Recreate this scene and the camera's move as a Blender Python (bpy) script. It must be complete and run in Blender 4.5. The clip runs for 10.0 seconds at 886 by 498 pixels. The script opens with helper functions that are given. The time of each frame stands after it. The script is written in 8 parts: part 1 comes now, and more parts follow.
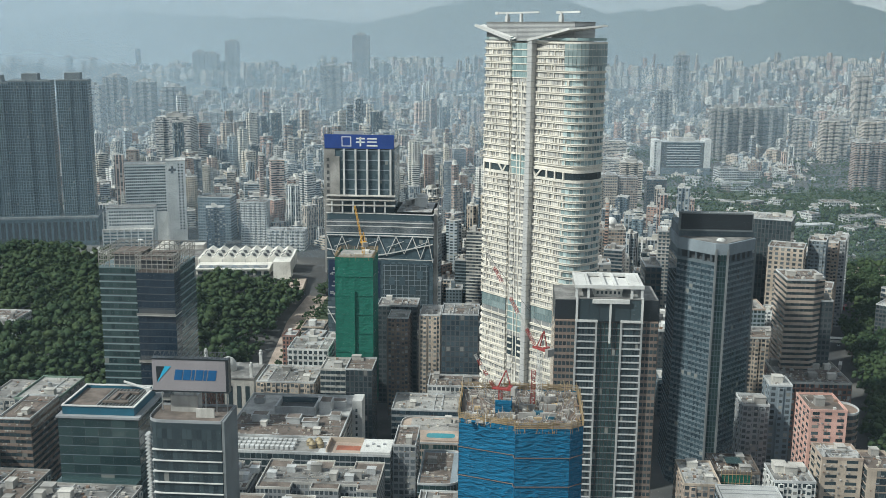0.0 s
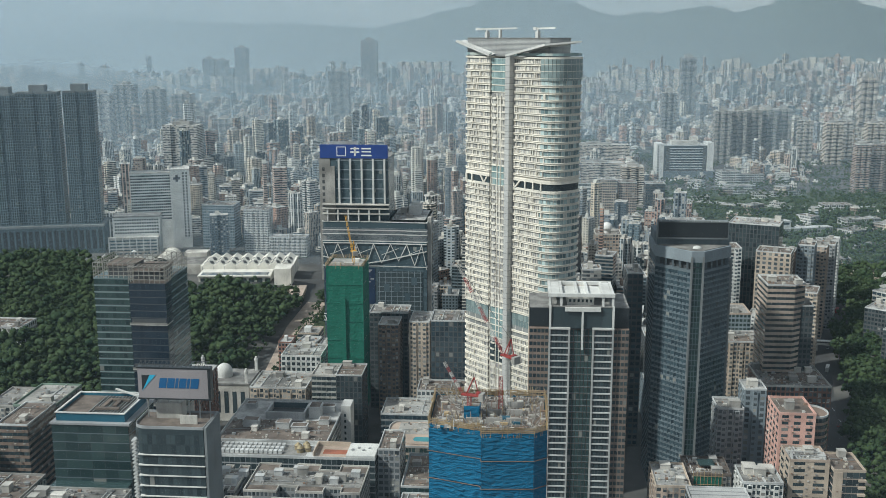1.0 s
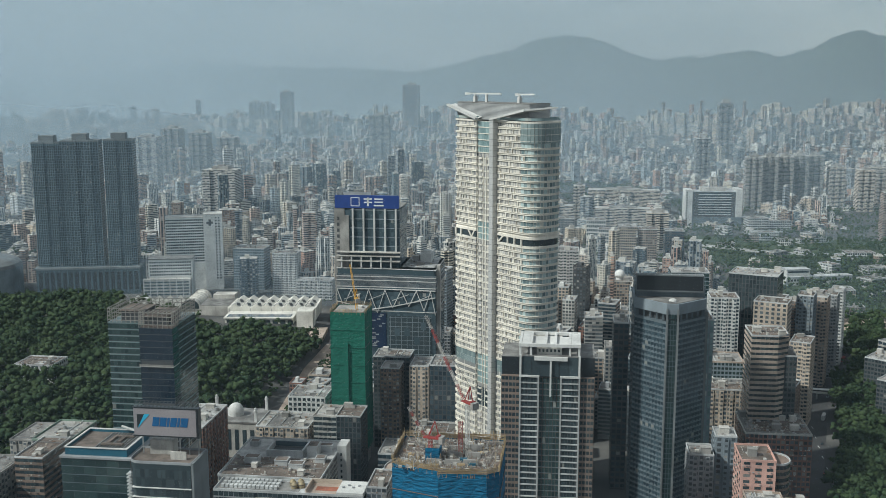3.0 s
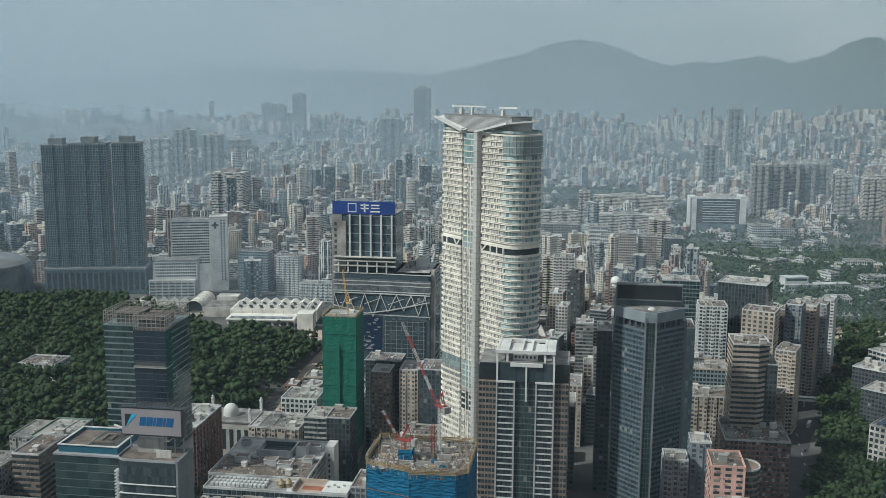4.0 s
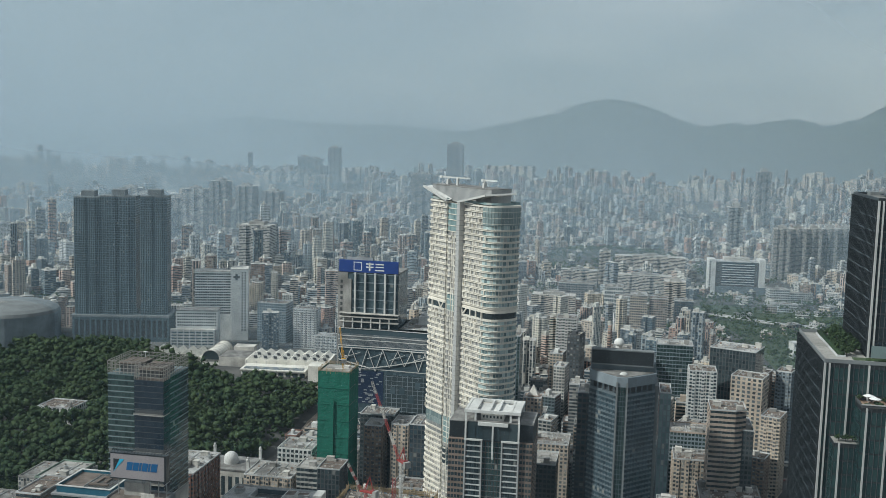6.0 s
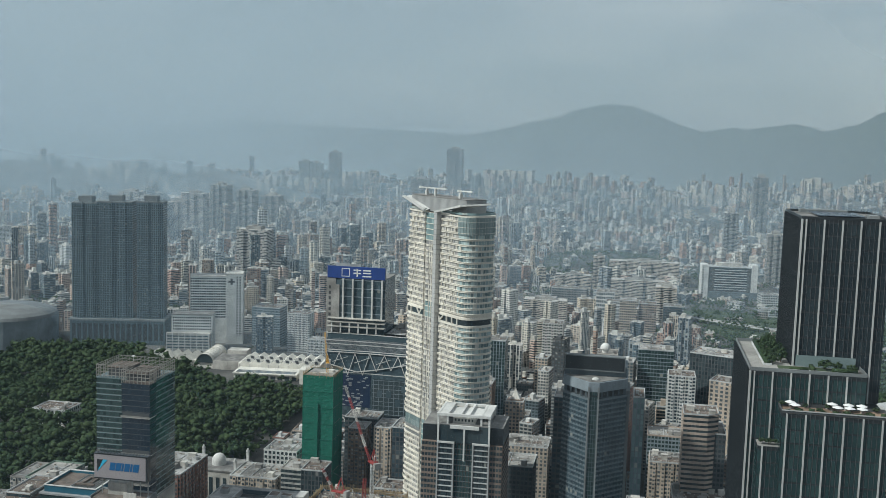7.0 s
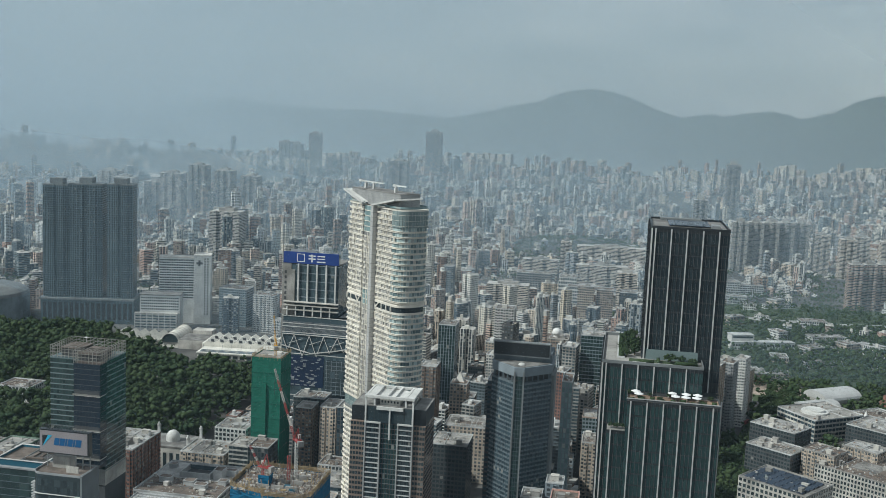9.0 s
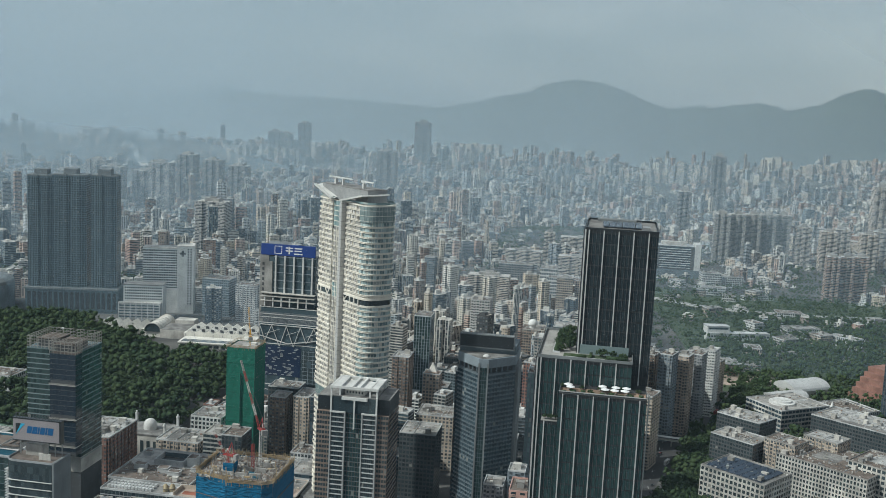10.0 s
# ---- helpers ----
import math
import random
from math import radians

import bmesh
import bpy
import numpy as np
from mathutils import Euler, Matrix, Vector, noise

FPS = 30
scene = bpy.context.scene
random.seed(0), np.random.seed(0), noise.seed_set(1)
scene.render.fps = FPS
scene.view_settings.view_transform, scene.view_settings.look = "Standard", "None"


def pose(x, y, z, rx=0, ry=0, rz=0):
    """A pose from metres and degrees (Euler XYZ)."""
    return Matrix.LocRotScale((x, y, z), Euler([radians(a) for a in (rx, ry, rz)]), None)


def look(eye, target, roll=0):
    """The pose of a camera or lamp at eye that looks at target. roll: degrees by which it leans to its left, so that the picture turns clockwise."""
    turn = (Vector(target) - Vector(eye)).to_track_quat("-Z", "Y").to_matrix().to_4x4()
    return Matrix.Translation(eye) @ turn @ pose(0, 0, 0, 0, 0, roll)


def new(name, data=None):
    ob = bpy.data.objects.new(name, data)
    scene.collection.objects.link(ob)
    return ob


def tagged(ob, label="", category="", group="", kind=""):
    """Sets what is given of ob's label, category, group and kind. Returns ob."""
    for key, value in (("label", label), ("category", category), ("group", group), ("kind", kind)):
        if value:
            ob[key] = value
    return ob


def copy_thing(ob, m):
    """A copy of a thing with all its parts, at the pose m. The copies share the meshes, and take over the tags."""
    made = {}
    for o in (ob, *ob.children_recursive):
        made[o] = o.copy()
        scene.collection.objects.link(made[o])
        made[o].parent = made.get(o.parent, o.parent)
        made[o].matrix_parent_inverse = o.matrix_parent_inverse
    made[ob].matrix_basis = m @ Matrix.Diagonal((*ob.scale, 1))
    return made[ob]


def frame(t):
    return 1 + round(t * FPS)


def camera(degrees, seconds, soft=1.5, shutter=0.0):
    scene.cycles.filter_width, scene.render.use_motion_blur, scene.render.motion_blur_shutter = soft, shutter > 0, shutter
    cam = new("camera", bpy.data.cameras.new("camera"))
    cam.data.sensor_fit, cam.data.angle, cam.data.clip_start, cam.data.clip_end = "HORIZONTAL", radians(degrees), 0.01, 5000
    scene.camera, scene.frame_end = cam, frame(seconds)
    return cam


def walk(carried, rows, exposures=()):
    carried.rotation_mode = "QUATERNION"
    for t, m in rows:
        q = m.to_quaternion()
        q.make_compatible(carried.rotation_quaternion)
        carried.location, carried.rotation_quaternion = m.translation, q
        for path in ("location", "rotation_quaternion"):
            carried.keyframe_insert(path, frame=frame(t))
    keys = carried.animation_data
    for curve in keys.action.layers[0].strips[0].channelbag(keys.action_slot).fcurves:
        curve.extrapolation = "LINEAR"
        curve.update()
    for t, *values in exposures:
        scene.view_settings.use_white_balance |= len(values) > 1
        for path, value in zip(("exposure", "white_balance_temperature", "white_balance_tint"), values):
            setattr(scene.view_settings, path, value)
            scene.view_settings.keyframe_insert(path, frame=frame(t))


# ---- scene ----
cam = camera(46.6, 10.0, soft=0.75)
METRES, EYE, TILT, LEAN, TURN = 270.0, 262.0, 0.0, 0.0, 3.6
ROWS = [
    (0.0, 0.0, 0.0, 0.0, 0.1, -11.87, -0.47),
    (0.5, 0.0327, -0.0303, 0.0144, 0.48, -11.91, -0.61),
    (1.0, 0.066, -0.06, 0.0284, 0.8, -11.75, 0.08),
    (1.5, 0.1005, -0.0908, 0.042, 1.37, -11.28, -0.24),
    (2.0, 0.1341, -0.1221, 0.0553, 2.24, -10.84, -0.3),
    (2.5, 0.169, -0.1564, 0.0686, 3.01, -9.84, -0.04),
    (4.0, 0.276, -0.2519, 0.1075, 4.52, -9.48, -0.41),
    (4.5, 0.312, -0.277, 0.1204, 4.78, -9.39, -0.89),
    (5.0, 0.3485, -0.3079, 0.1338, 5.11, -8.66, -1.25),
    (5.5, 0.3847, -0.3405, 0.1466, 6.39, -7.03, -1.38),
    (7.0, 0.4967, -0.4441, 0.1833, 7.2, -6.48, -1.65),
    (7.5, 0.5346, -0.4738, 0.1956, 7.2, -6.67, -1.94),
    (8.0, 0.5722, -0.5033, 0.2085, 7.0, -6.97, -2.21),
    (8.5, 0.6106, -0.5378, 0.2224, 6.78, -7.3, -2.55),
    (9.0, 0.6489, -0.57, 0.2361, 6.64, -7.6, -2.46),
    (9.5, 0.6887, -0.6025, 0.2507, 6.44, -7.94, -2.46),
    (10.0, 0.727, -0.6318, 0.2649, 6.32, -8.22, -2.74),
]
walk(cam, [(t, pose(0, 0, EYE, TILT, LEAN, TURN) @ pose(METRES * x, METRES * y, METRES * z, 90 + pitch, roll, yaw)) for t, x, y, z, yaw, pitch, roll in ROWS],
     exposures=[(0.0, 0.35, 6080, 2), (1.5, 0.14, 6050, 2), (5.0, 0.05, 6020, 2), (10.0, 0.05, 6000, 2)])
SUN_ELEV, SUN_AZ = 44.0, 240.0   # compass degrees clockwise from +y

# ---- world and light ----
world = bpy.data.worlds.new("hazy_sky")
scene.world = world
world.use_nodes = True
wn, wl = world.node_tree.nodes, world.node_tree.links
sky = wn.new("ShaderNodeTexSky")
sky.sky_type = 'NISHITA'
sky.sun_disc = False
sky.sun_elevation = radians(SUN_ELEV)
sky.sun_rotation = radians(SUN_AZ)
sky.air_density, sky.dust_density, sky.ozone_density = 1.0, 1.2, 1.5
# thin high haze and soft cloud over the clear sky
veil, puff, cmap = wn.new("ShaderNodeMix"), wn.new("ShaderNodeTexNoise"), wn.new("ShaderNodeMapping")
coord, ramp_ = wn.new("ShaderNodeTexCoord"), wn.new("ShaderNodeValToRGB")
wl.new(coord.outputs["Generated"], cmap.inputs[0])
cmap.inputs[3].default_value = (2.2, 2.2, 7.0)
wl.new(cmap.outputs[0], puff.inputs["Vector"])
puff.inputs["Scale"].default_value, puff.inputs["Detail"].default_value, puff.inputs["Roughness"].default_value = 1.6, 6.0, 0.6
ramp_.color_ramp.elements[0].position, ramp_.color_ramp.elements[0].color = 0.44, (1.98, 2.02, 2.0, 1)
ramp_.color_ramp.elements[1].position, ramp_.color_ramp.elements[1].color = 0.66, (3.5, 3.32, 3.08, 1)
wl.new(puff.outputs[0], ramp_.inputs[0])
veil.data_type = 'RGBA'
veil.inputs[0].default_value = 0.8
wl.new(sky.outputs[0], veil.inputs[6])
wl.new(ramp_.outputs[0], veil.inputs[7])
wl.new(veil.outputs[2], wn["Background"].inputs[0])
wn["Background"].inputs[1].default_value = 0.155

sun = new("sun", bpy.data.lights.new("sun", 'SUN'))
sun.data.energy = 3.7
sun.data.angle = radians(1.5)
sun.data.color = (1.0, 0.95, 0.87)
sd = Vector((math.sin(radians(SUN_AZ)) * math.cos(radians(SUN_ELEV)), math.cos(radians(SUN_AZ)) * math.cos(radians(SUN_ELEV)), math.sin(radians(SUN_ELEV))))
sun.matrix_world = look(sd * 900, (0, 0, 0))
scene.view_settings.exposure = 0.0

rnd = random.Random(7)


# ---- materials ----
class N:
    """Small node-tree writer."""
    def __init__(self, name):
        self.m = bpy.data.materials.new(name)
        self.m.use_nodes = True
        self.t = self.m.node_tree
        self.b = self.t.nodes["Principled BSDF"]

    def n(self, kind, **kw):
        nd = self.t.nodes.new("ShaderNode" + kind)
        for k, v in kw.items():
            if k == "operation":
                nd.operation = v
            elif k == "data_type":
                nd.data_type = v
            elif k == "blend_type":
                nd.blend_type = v
        return nd

    def put(self, sock, v):
        if isinstance(v, bpy.types.NodeSocket):
            self.t.links.new(v, sock)
        else:
            sock.default_value = v

    def math(self, op, a, b=0.0, c=0.0):
        nd = self.n("Math", operation=op)
        for s, v in zip(nd.inputs, (a, b, c)):
            self.put(s, v)
        return nd.outputs[0]

    def mix(self, f, a, b, blend='MIX'):
        nd = self.n("Mix", data_type='RGBA', blend_type=blend)
        for s, v in ((nd.inputs[0], f), (nd.inputs[6], a), (nd.inputs[7], b)):
            self.put(s, v if isinstance(v, bpy.types.NodeSocket) or not isinstance(v, tuple) else (*v[:3], 1))
        return nd.outputs[2]

    def ramp(self, f, stops, const=False):
        nd = self.n("ValToRGB")
        cr = nd.color_ramp
        cr.interpolation = 'CONSTANT' if const else 'LINEAR'
        while len(cr.elements) < len(stops):
            cr.elements.new(0.5)
        for e, (p, c) in zip(cr.elements, stops):
            e.position, e.color = p, (*c, 1)
        self.put(nd.inputs[0], f)
        return nd.outputs[0]

    def noise(self, scale, detail=3.0, vec=None, stretch=None):
        if vec is None:
            vec = self.n("NewGeometry").outputs["Position"]
        if stretch:
            mp = self.n("Mapping")
            self.put(mp.inputs[0], vec)
            mp.inputs[3].default_value = stretch
            vec = mp.outputs[0]
        nd = self.n("TexNoise")
        self.put(nd.inputs["Vector"], vec)
        nd.inputs["Scale"].default_value, nd.inputs["Detail"].default_value = scale, detail
        return nd.outputs[0]

    def bump(self, h, strength=0.4, dist=0.05):
        nd = self.n("Bump")
        nd.inputs["Strength"].default_value, nd.inputs["Distance"].default_value = strength, dist
        self.put(nd.inputs["Height"], h)
        self.put(self.b.inputs["Normal"], nd.outputs[0])

    def out(self, col, rough=0.7, metal=0.0, spec=0.5):
        self.put(self.b.inputs["Base Color"], col if isinstance(col, bpy.types.NodeSocket) else (*col, 1))
        self.put(self.b.inputs["Roughness"], rough)
        self.put(self.b.inputs["Metallic"], metal)
        self.put(self.b.inputs["Specular IOR Level"], spec)
        return self.m


def weathered(name, col, rough=0.8, amount=0.35, metal=0.0, spec=0.4, stain=0.06, grain=0.9):
    """Painted, rendered or stone surface: large stains, rain streaks, fine grain and relief."""
    w = N(name)
    big = w.noise(stain, 4.0)
    streak = w.noise(0.6, 3.0, stretch=(1.0, 1.0, 0.08))
    fine = w.noise(grain, 5.0)
    dark = tuple(c * (1 - amount) for c in col)
    lite = tuple(min(0.9, c * (1 + 0.3 * amount)) for c in col)
    c = w.mix(w.ramp(big, [(0.35, (0, 0, 0)), (0.65, (1, 1, 1))]), dark, lite)
    c = w.mix(w.math('MULTIPLY', w.ramp(streak, [(0.5, (0, 0, 0)), (0.75, (1, 1, 1))]), amount), c, tuple(x * 0.45 for x in col))
    c = w.mix(w.math('MULTIPLY', fine, 0.3 * amount), c, tuple(x * 0.5 for x in col))
    w.bump(fine, 0.3, 0.03)
    return w.out(c, rough, metal, spec)


def glazed(name, dark, lite, share=0.25, rough=0.12, spec=0.7, blinds=(0.55, 0.53, 0.48), metal=0.0):
    """Window glass: every pane differs a little, some have drawn blinds or curtains."""
    w = N(name)
    r = w.math('FRACT', w.math('ADD', w.n("NewGeometry").outputs["Random Per Island"], w.math('MULTIPLY', w.n("ObjectInfo").outputs["Random"], 7.31)))
    r2 = w.math('FRACT', w.math('MULTIPLY', r, 13.7))
    c = w.mix(r2, dark, lite)
    is_blind = w.math('LESS_THAN', r, share)
    c = w.mix(w.math('MULTIPLY', is_blind, w.math('ADD', w.math('MULTIPLY', r2, 0.6), 0.3)), c, blinds)
    ripple = w.noise(0.35, 2.0)
    w.bump(ripple, 0.06, 0.3)
    return w.out(c, rough, metal, spec)


WALLS = [(0.66, 0.60, 0.50), (0.52, 0.43, 0.34), (0.74, 0.74, 0.72), (0.36, 0.27, 0.21), (0.60, 0.44, 0.36), (0.26, 0.29, 0.32), (0.68, 0.57, 0.43), (0.42, 0.47, 0.50), (0.07, 0.10, 0.13), (0.74, 0.71, 0.64), (0.30, 0.19, 0.14), (0.60, 0.59, 0.56), (0.14, 0.19, 0.22), (0.45, 0.27, 0.20)]


def facade(name, palette, per_object=False, cell=3.2, storey=3.1, glass=(0.035, 0.05, 0.06)):
    """Wall with storeys of windows at real size, for buildings too far off to show single panes."""
    w = N(name)
    rn = w.n("ObjectInfo").outputs["Random"] if per_object else w.n("NewGeometry").outputs["Random Per Island"]
    uv = w.n("UVMap")
    sp = w.n("SeparateXYZ")
    w.put(sp.inputs[0], uv.outputs[0])
    wide = w.math('ADD', cell - 0.6, w.math('MULTIPLY', w.math('FRACT', w.math('MULTIPLY', rn, 5.3)), 2.2))
    fu = w.math('FRACT', w.math('DIVIDE', sp.outputs[0], wide))
    fv = w.math('FRACT', w.math('DIVIDE', sp.outputs[1], storey))
    ribbon = w.math('GREATER_THAN', w.math('FRACT', w.math('MULTIPLY', rn, 11.7)), 0.72)
    inu = w.math('MAXIMUM', ribbon, w.math('MULTIPLY', w.math('GREATER_THAN', fu, 0.16), w.math('LESS_THAN', fu, 0.80)))
    upright = w.math('MULTIPLY', w.math('SUBTRACT', 1.0, ribbon), w.math('GREATER_THAN', w.math('FRACT', w.math('MULTIPLY', rn, 23.3)), 0.45))
    inv = w.math('MAXIMUM', w.math('MULTIPLY', upright, w.math('GREATER_THAN', fv, 0.12)), w.math('MULTIPLY', w.math('GREATER_THAN', fv, 0.28), w.math('LESS_THAN', fv, 0.80)))
    up = w.n("SeparateXYZ")
    w.put(up.inputs[0], w.n("NewGeometry").outputs["Normal"])
    side = w.math('LESS_THAN', w.math('ABSOLUTE', up.outputs[2]), 0.5)
    win = w.math('MULTIPLY', w.math('MULTIPLY', inu, inv), side)
    cells = w.n("TexWhiteNoise")
    fl = w.n("CombineXYZ")
    w.put(fl.inputs[0], w.math('FLOOR', w.math('DIVIDE', sp.outputs[0], wide)))
    w.put(fl.inputs[1], w.math('FLOOR', w.math('DIVIDE', sp.outputs[1], storey)))
    w.put(fl.inputs[2], rn)
    w.put(cells.inputs[0], fl.outputs[0])
    stops = [(i / len(palette), c) for i, c in enumerate(palette)]
    wall = w.ramp(w.math('FRACT', w.math('MULTIPLY', rn, 3.17)), stops, True)
    streak = w.noise(0.25, 4.0, stretch=(1.0, 1.0, 0.15))
    wall = w.mix(w.math('MULTIPLY', w.ramp(streak, [(0.4, (0, 0, 0)), (0.75, (1, 1, 1))]), 0.55), wall, (0.15, 0.145, 0.14), 'MIX')
    roof = w.mix(w.noise(0.15, 4.0), (0.62, 0.60, 0.56), (0.22, 0.21, 0.19))
    base = w.mix(side, roof, wall)
    pane = w.mix(w.math('GREATER_THAN', cells.outputs[0], 0.75), glass, (0.35, 0.34, 0.31))
    col = w.mix(win, base, pane)
    w.bump(w.math('SUBTRACT', 1.0, win), 0.6, 0.15)
    return w.out(col, w.math('SUBTRACT', 0.85, w.math('MULTIPLY', win, 0.6)), 0.0, 0.5)


M = {}
M["white"] = weathered("white_paint", (0.62, 0.62, 0.60), amount=0.25)
M["cream"] = weathered("cream_panel", (0.74, 0.70, 0.62), amount=0.22)
M["offwhite"] = weathered("weathered_render", (0.55, 0.53, 0.49), amount=0.45)
M["concrete"] = weathered("concrete", (0.34, 0.33, 0.31), amount=0.45)
M["greyblue"] = weathered("grey_blue_cladding", (0.23, 0.27, 0.30), amount=0.25)
M["slate"] = weathered("slate_cladding", (0.125, 0.155, 0.175), amount=0.25)
M["bluegrey"] = weathered("blue_grey_tile", (0.165, 0.215, 0.245), amount=0.22)
M["grey2"] = weathered("mid_grey_cladding", (0.19, 0.205, 0.21), amount=0.25)
M["grey"] = weathered("grey_cladding", (0.30, 0.31, 0.32), amount=0.25)
M["darkgrey"] = weathered("dark_cladding", (0.075, 0.08, 0.085), amount=0.3)
M["black"] = weathered("black_panel", (0.022, 0.026, 0.03), rough=0.35, amount=0.25)
M["brown"] = weathered("brown_tile", (0.23, 0.17, 0.135), amount=0.35)
M["redbrown"] = weathered("red_brown_tile", (0.26, 0.14, 0.11), amount=0.4)
M["beige"] = weathered("beige_tile", (0.50, 0.42, 0.34), amount=0.3)
M["sand"] = weathered("sandstone_tile", (0.42, 0.34, 0.28), amount=0.3)
M["pink"] = weathered("pink_paint", (0.62, 0.38, 0.32), amount=0.25)
M["roof"] = weathered("roof_screed", (0.235, 0.23, 0.22), amount=0.55, stain=0.12)
M["roofbrown"] = weathered("brown_roof_tile", (0.165, 0.135, 0.115), amount=0.5, stain=0.15)
M["edge"] = weathered("pale_parapet_paint", (0.52, 0.53, 0.53), amount=0.4)
M["roofgreen"] = weathered("green_roof_coat", (0.20, 0.27, 0.22), amount=0.4)
M["metal"] = weathered("galvanised_metal", (0.45, 0.46, 0.46), rough=0.45, amount=0.3, metal=0.6)
M["alu"] = weathered("aluminium_fin", (0.58, 0.58, 0.57), rough=0.4, amount=0.15, metal=0.3)
M["brass"] = weathered("tarnished_brass", (0.34, 0.28, 0.17), rough=0.6, amount=0.4, metal=0.15)
M["teal"] = weathered("teal_panel", (0.02, 0.11, 0.17), rough=0.5, amount=0.25)
M["terracotta"] = weathered("terracotta", (0.36, 0.13, 0.08), amount=0.4)
M["red"] = weathered("red_crane_paint", (0.30, 0.045, 0.04), rough=0.5, amount=0.3)
M["yellow"] = weathered("yellow_crane_paint", (0.60, 0.33, 0.03), rough=0.5, amount=0.3)
M["bamboo"] = weathered("bamboo", (0.40, 0.30, 0.17), amount=0.4)
M["louvre"] = weathered("louvre_metal", (0.22, 0.23, 0.23), rough=0.5, amount=0.2)
M["signblue"] = weathered("blue_sign_face", (0.02, 0.055, 0.24), rough=0.4, amount=0.12)
M["navy"] = weathered("navy_media_wall", (0.016, 0.032, 0.07), rough=0.35, amount=0.2)
M["signwhite"] = weathered("white_letter", (0.80, 0.80, 0.80), rough=0.5, amount=0.08)
M["signgrey"] = weathered("grey_screen_face", (0.30, 0.275, 0.285), rough=0.5, amount=0.1)
M["signletter"] = weathered("blue_letter", (0.008, 0.10, 0.26), rough=0.5, amount=0.1)
M["signlight"] = weathered("light_blue_letter", (0.05, 0.40, 0.62), rough=0.5, amount=0.1)
M["solar"] = weathered("solar_panel", (0.03, 0.045, 0.07), rough=0.25, amount=0.3)
M["pool"] = weathered("pool_water", (0.07, 0.27, 0.32), rough=0.1, amount=0.15)
M["deck"] = weathered("terrace_deck", (0.30, 0.21, 0.15), amount=0.3)
M["glass"] = glazed("window_glass", (0.035, 0.045, 0.052), (0.13, 0.15, 0.165), share=0.18, blinds=(0.40, 0.39, 0.36))
M["glassdark"] = glazed("dark_curtain_wall", (0.02, 0.03, 0.036), (0.05, 0.07, 0.078), share=0.015, rough=0.08)
M["glasstower"] = glazed("tower_glass", (0.015, 0.036, 0.038), (0.030, 0.060, 0.060), share=0.0, rough=0.12, spec=0.4)
M["glassshaft"] = glazed("shaft_glass", (0.014, 0.022, 0.028), (0.026, 0.038, 0.044), share=0.0, rough=0.12, spec=0.4)
M["glassmall"] = glazed("blue_grey_glass", (0.045, 0.07, 0.085), (0.09, 0.125, 0.145), share=0.02, rough=0.1)
M["roofpale"] = weathered("pale_roof_slab", (0.42, 0.42, 0.41), amount=0.45, stain=0.12)
M["glassblue"] = glazed("blue_curtain_wall", (0.02, 0.034, 0.046), (0.055, 0.085, 0.105), share=0.015, rough=0.08)
M["glassnavy"] = glazed("navy_curtain_wall", (0.012, 0.022, 0.036), (0.022, 0.036, 0.054), share=0.0, rough=0.1)
M["glassgreen"] = glazed("green_curtain_wall", (0.015, 0.032, 0.034), (0.04, 0.07, 0.07), share=0.015, rough=0.1)
M["glasspale"] = glazed("pale_curtain_wall", (0.16, 0.24, 0.25), (0.30, 0.40, 0.40), share=0.05, rough=0.12)
M["glassband"] = glazed("pale_glass_band", (0.15, 0.20, 0.205), (0.24, 0.30, 0.30), share=0.0, rough=0.2)
M["cagesteel"] = weathered("weathered_steel", (0.30, 0.285, 0.26), rough=0.6, amount=0.3, metal=0.2)
M["glasshome"] = glazed("flat_windows", (0.15, 0.155, 0.16), (0.42, 0.42, 0.41), share=0.5, blinds=(0.64, 0.62, 0.57))
M["glasscorner"] = glazed("tinted_corner_glass", (0.10, 0.15, 0.16), (0.46, 0.56, 0.56), share=0.1, rough=0.12)
M["far"] = facade("far_block_walls", WALLS)
M["mid"] = facade("block_walls", WALLS, per_object=True)
M["museumwhite"] = weathered("cream_museum_tile", (0.70, 0.68, 0.62), amount=0.25)
M["pier"] = weathered("pale_grey_pier", (0.40, 0.405, 0.40), amount=0.25)
M["slabwall"] = weathered("grey_brown_tower_tile", (0.085, 0.12, 0.138), amount=0.25)
M["estategrey"] = facade("housing_slab_walls", [(0.27, 0.27, 0.26), (0.30, 0.29, 0.275)], cell=3.0, storey=2.8, glass=(0.12, 0.135, 0.14))
M["brownhome"] = facade("red_brown_flat_walls", [(0.36, 0.23, 0.18), (0.40, 0.27, 0.21)], cell=3.6, storey=2.9)
M["estate"] = facade("estate_tower_walls", [(0.55, 0.51, 0.45), (0.50, 0.44, 0.38), (0.60, 0.60, 0.57), (0.44, 0.42, 0.40)], cell=4.0, storey=2.9)


def mixed(name, cols):
    w = N(name)
    c = w.ramp(w.n("NewGeometry").outputs["Random Per Island"], [(i / len(cols), k) for i, k in enumerate(cols)], True)
    c = w.mix(w.math('MULTIPLY', w.noise(1.2, 4.0), 0.5), c, (0.12, 0.11, 0.10))
    return w.out(c, 0.8)


M["clutter"] = mixed("mixed_roof_clutter", [(0.5, 0.48, 0.44), (0.62, 0.61, 0.58), (0.28, 0.26, 0.24), (0.36, 0.36, 0.36), (0.25, 0.16, 0.11), (0.42, 0.40, 0.36), (0.16, 0.16, 0.16), (0.55, 0.5, 0.42)])


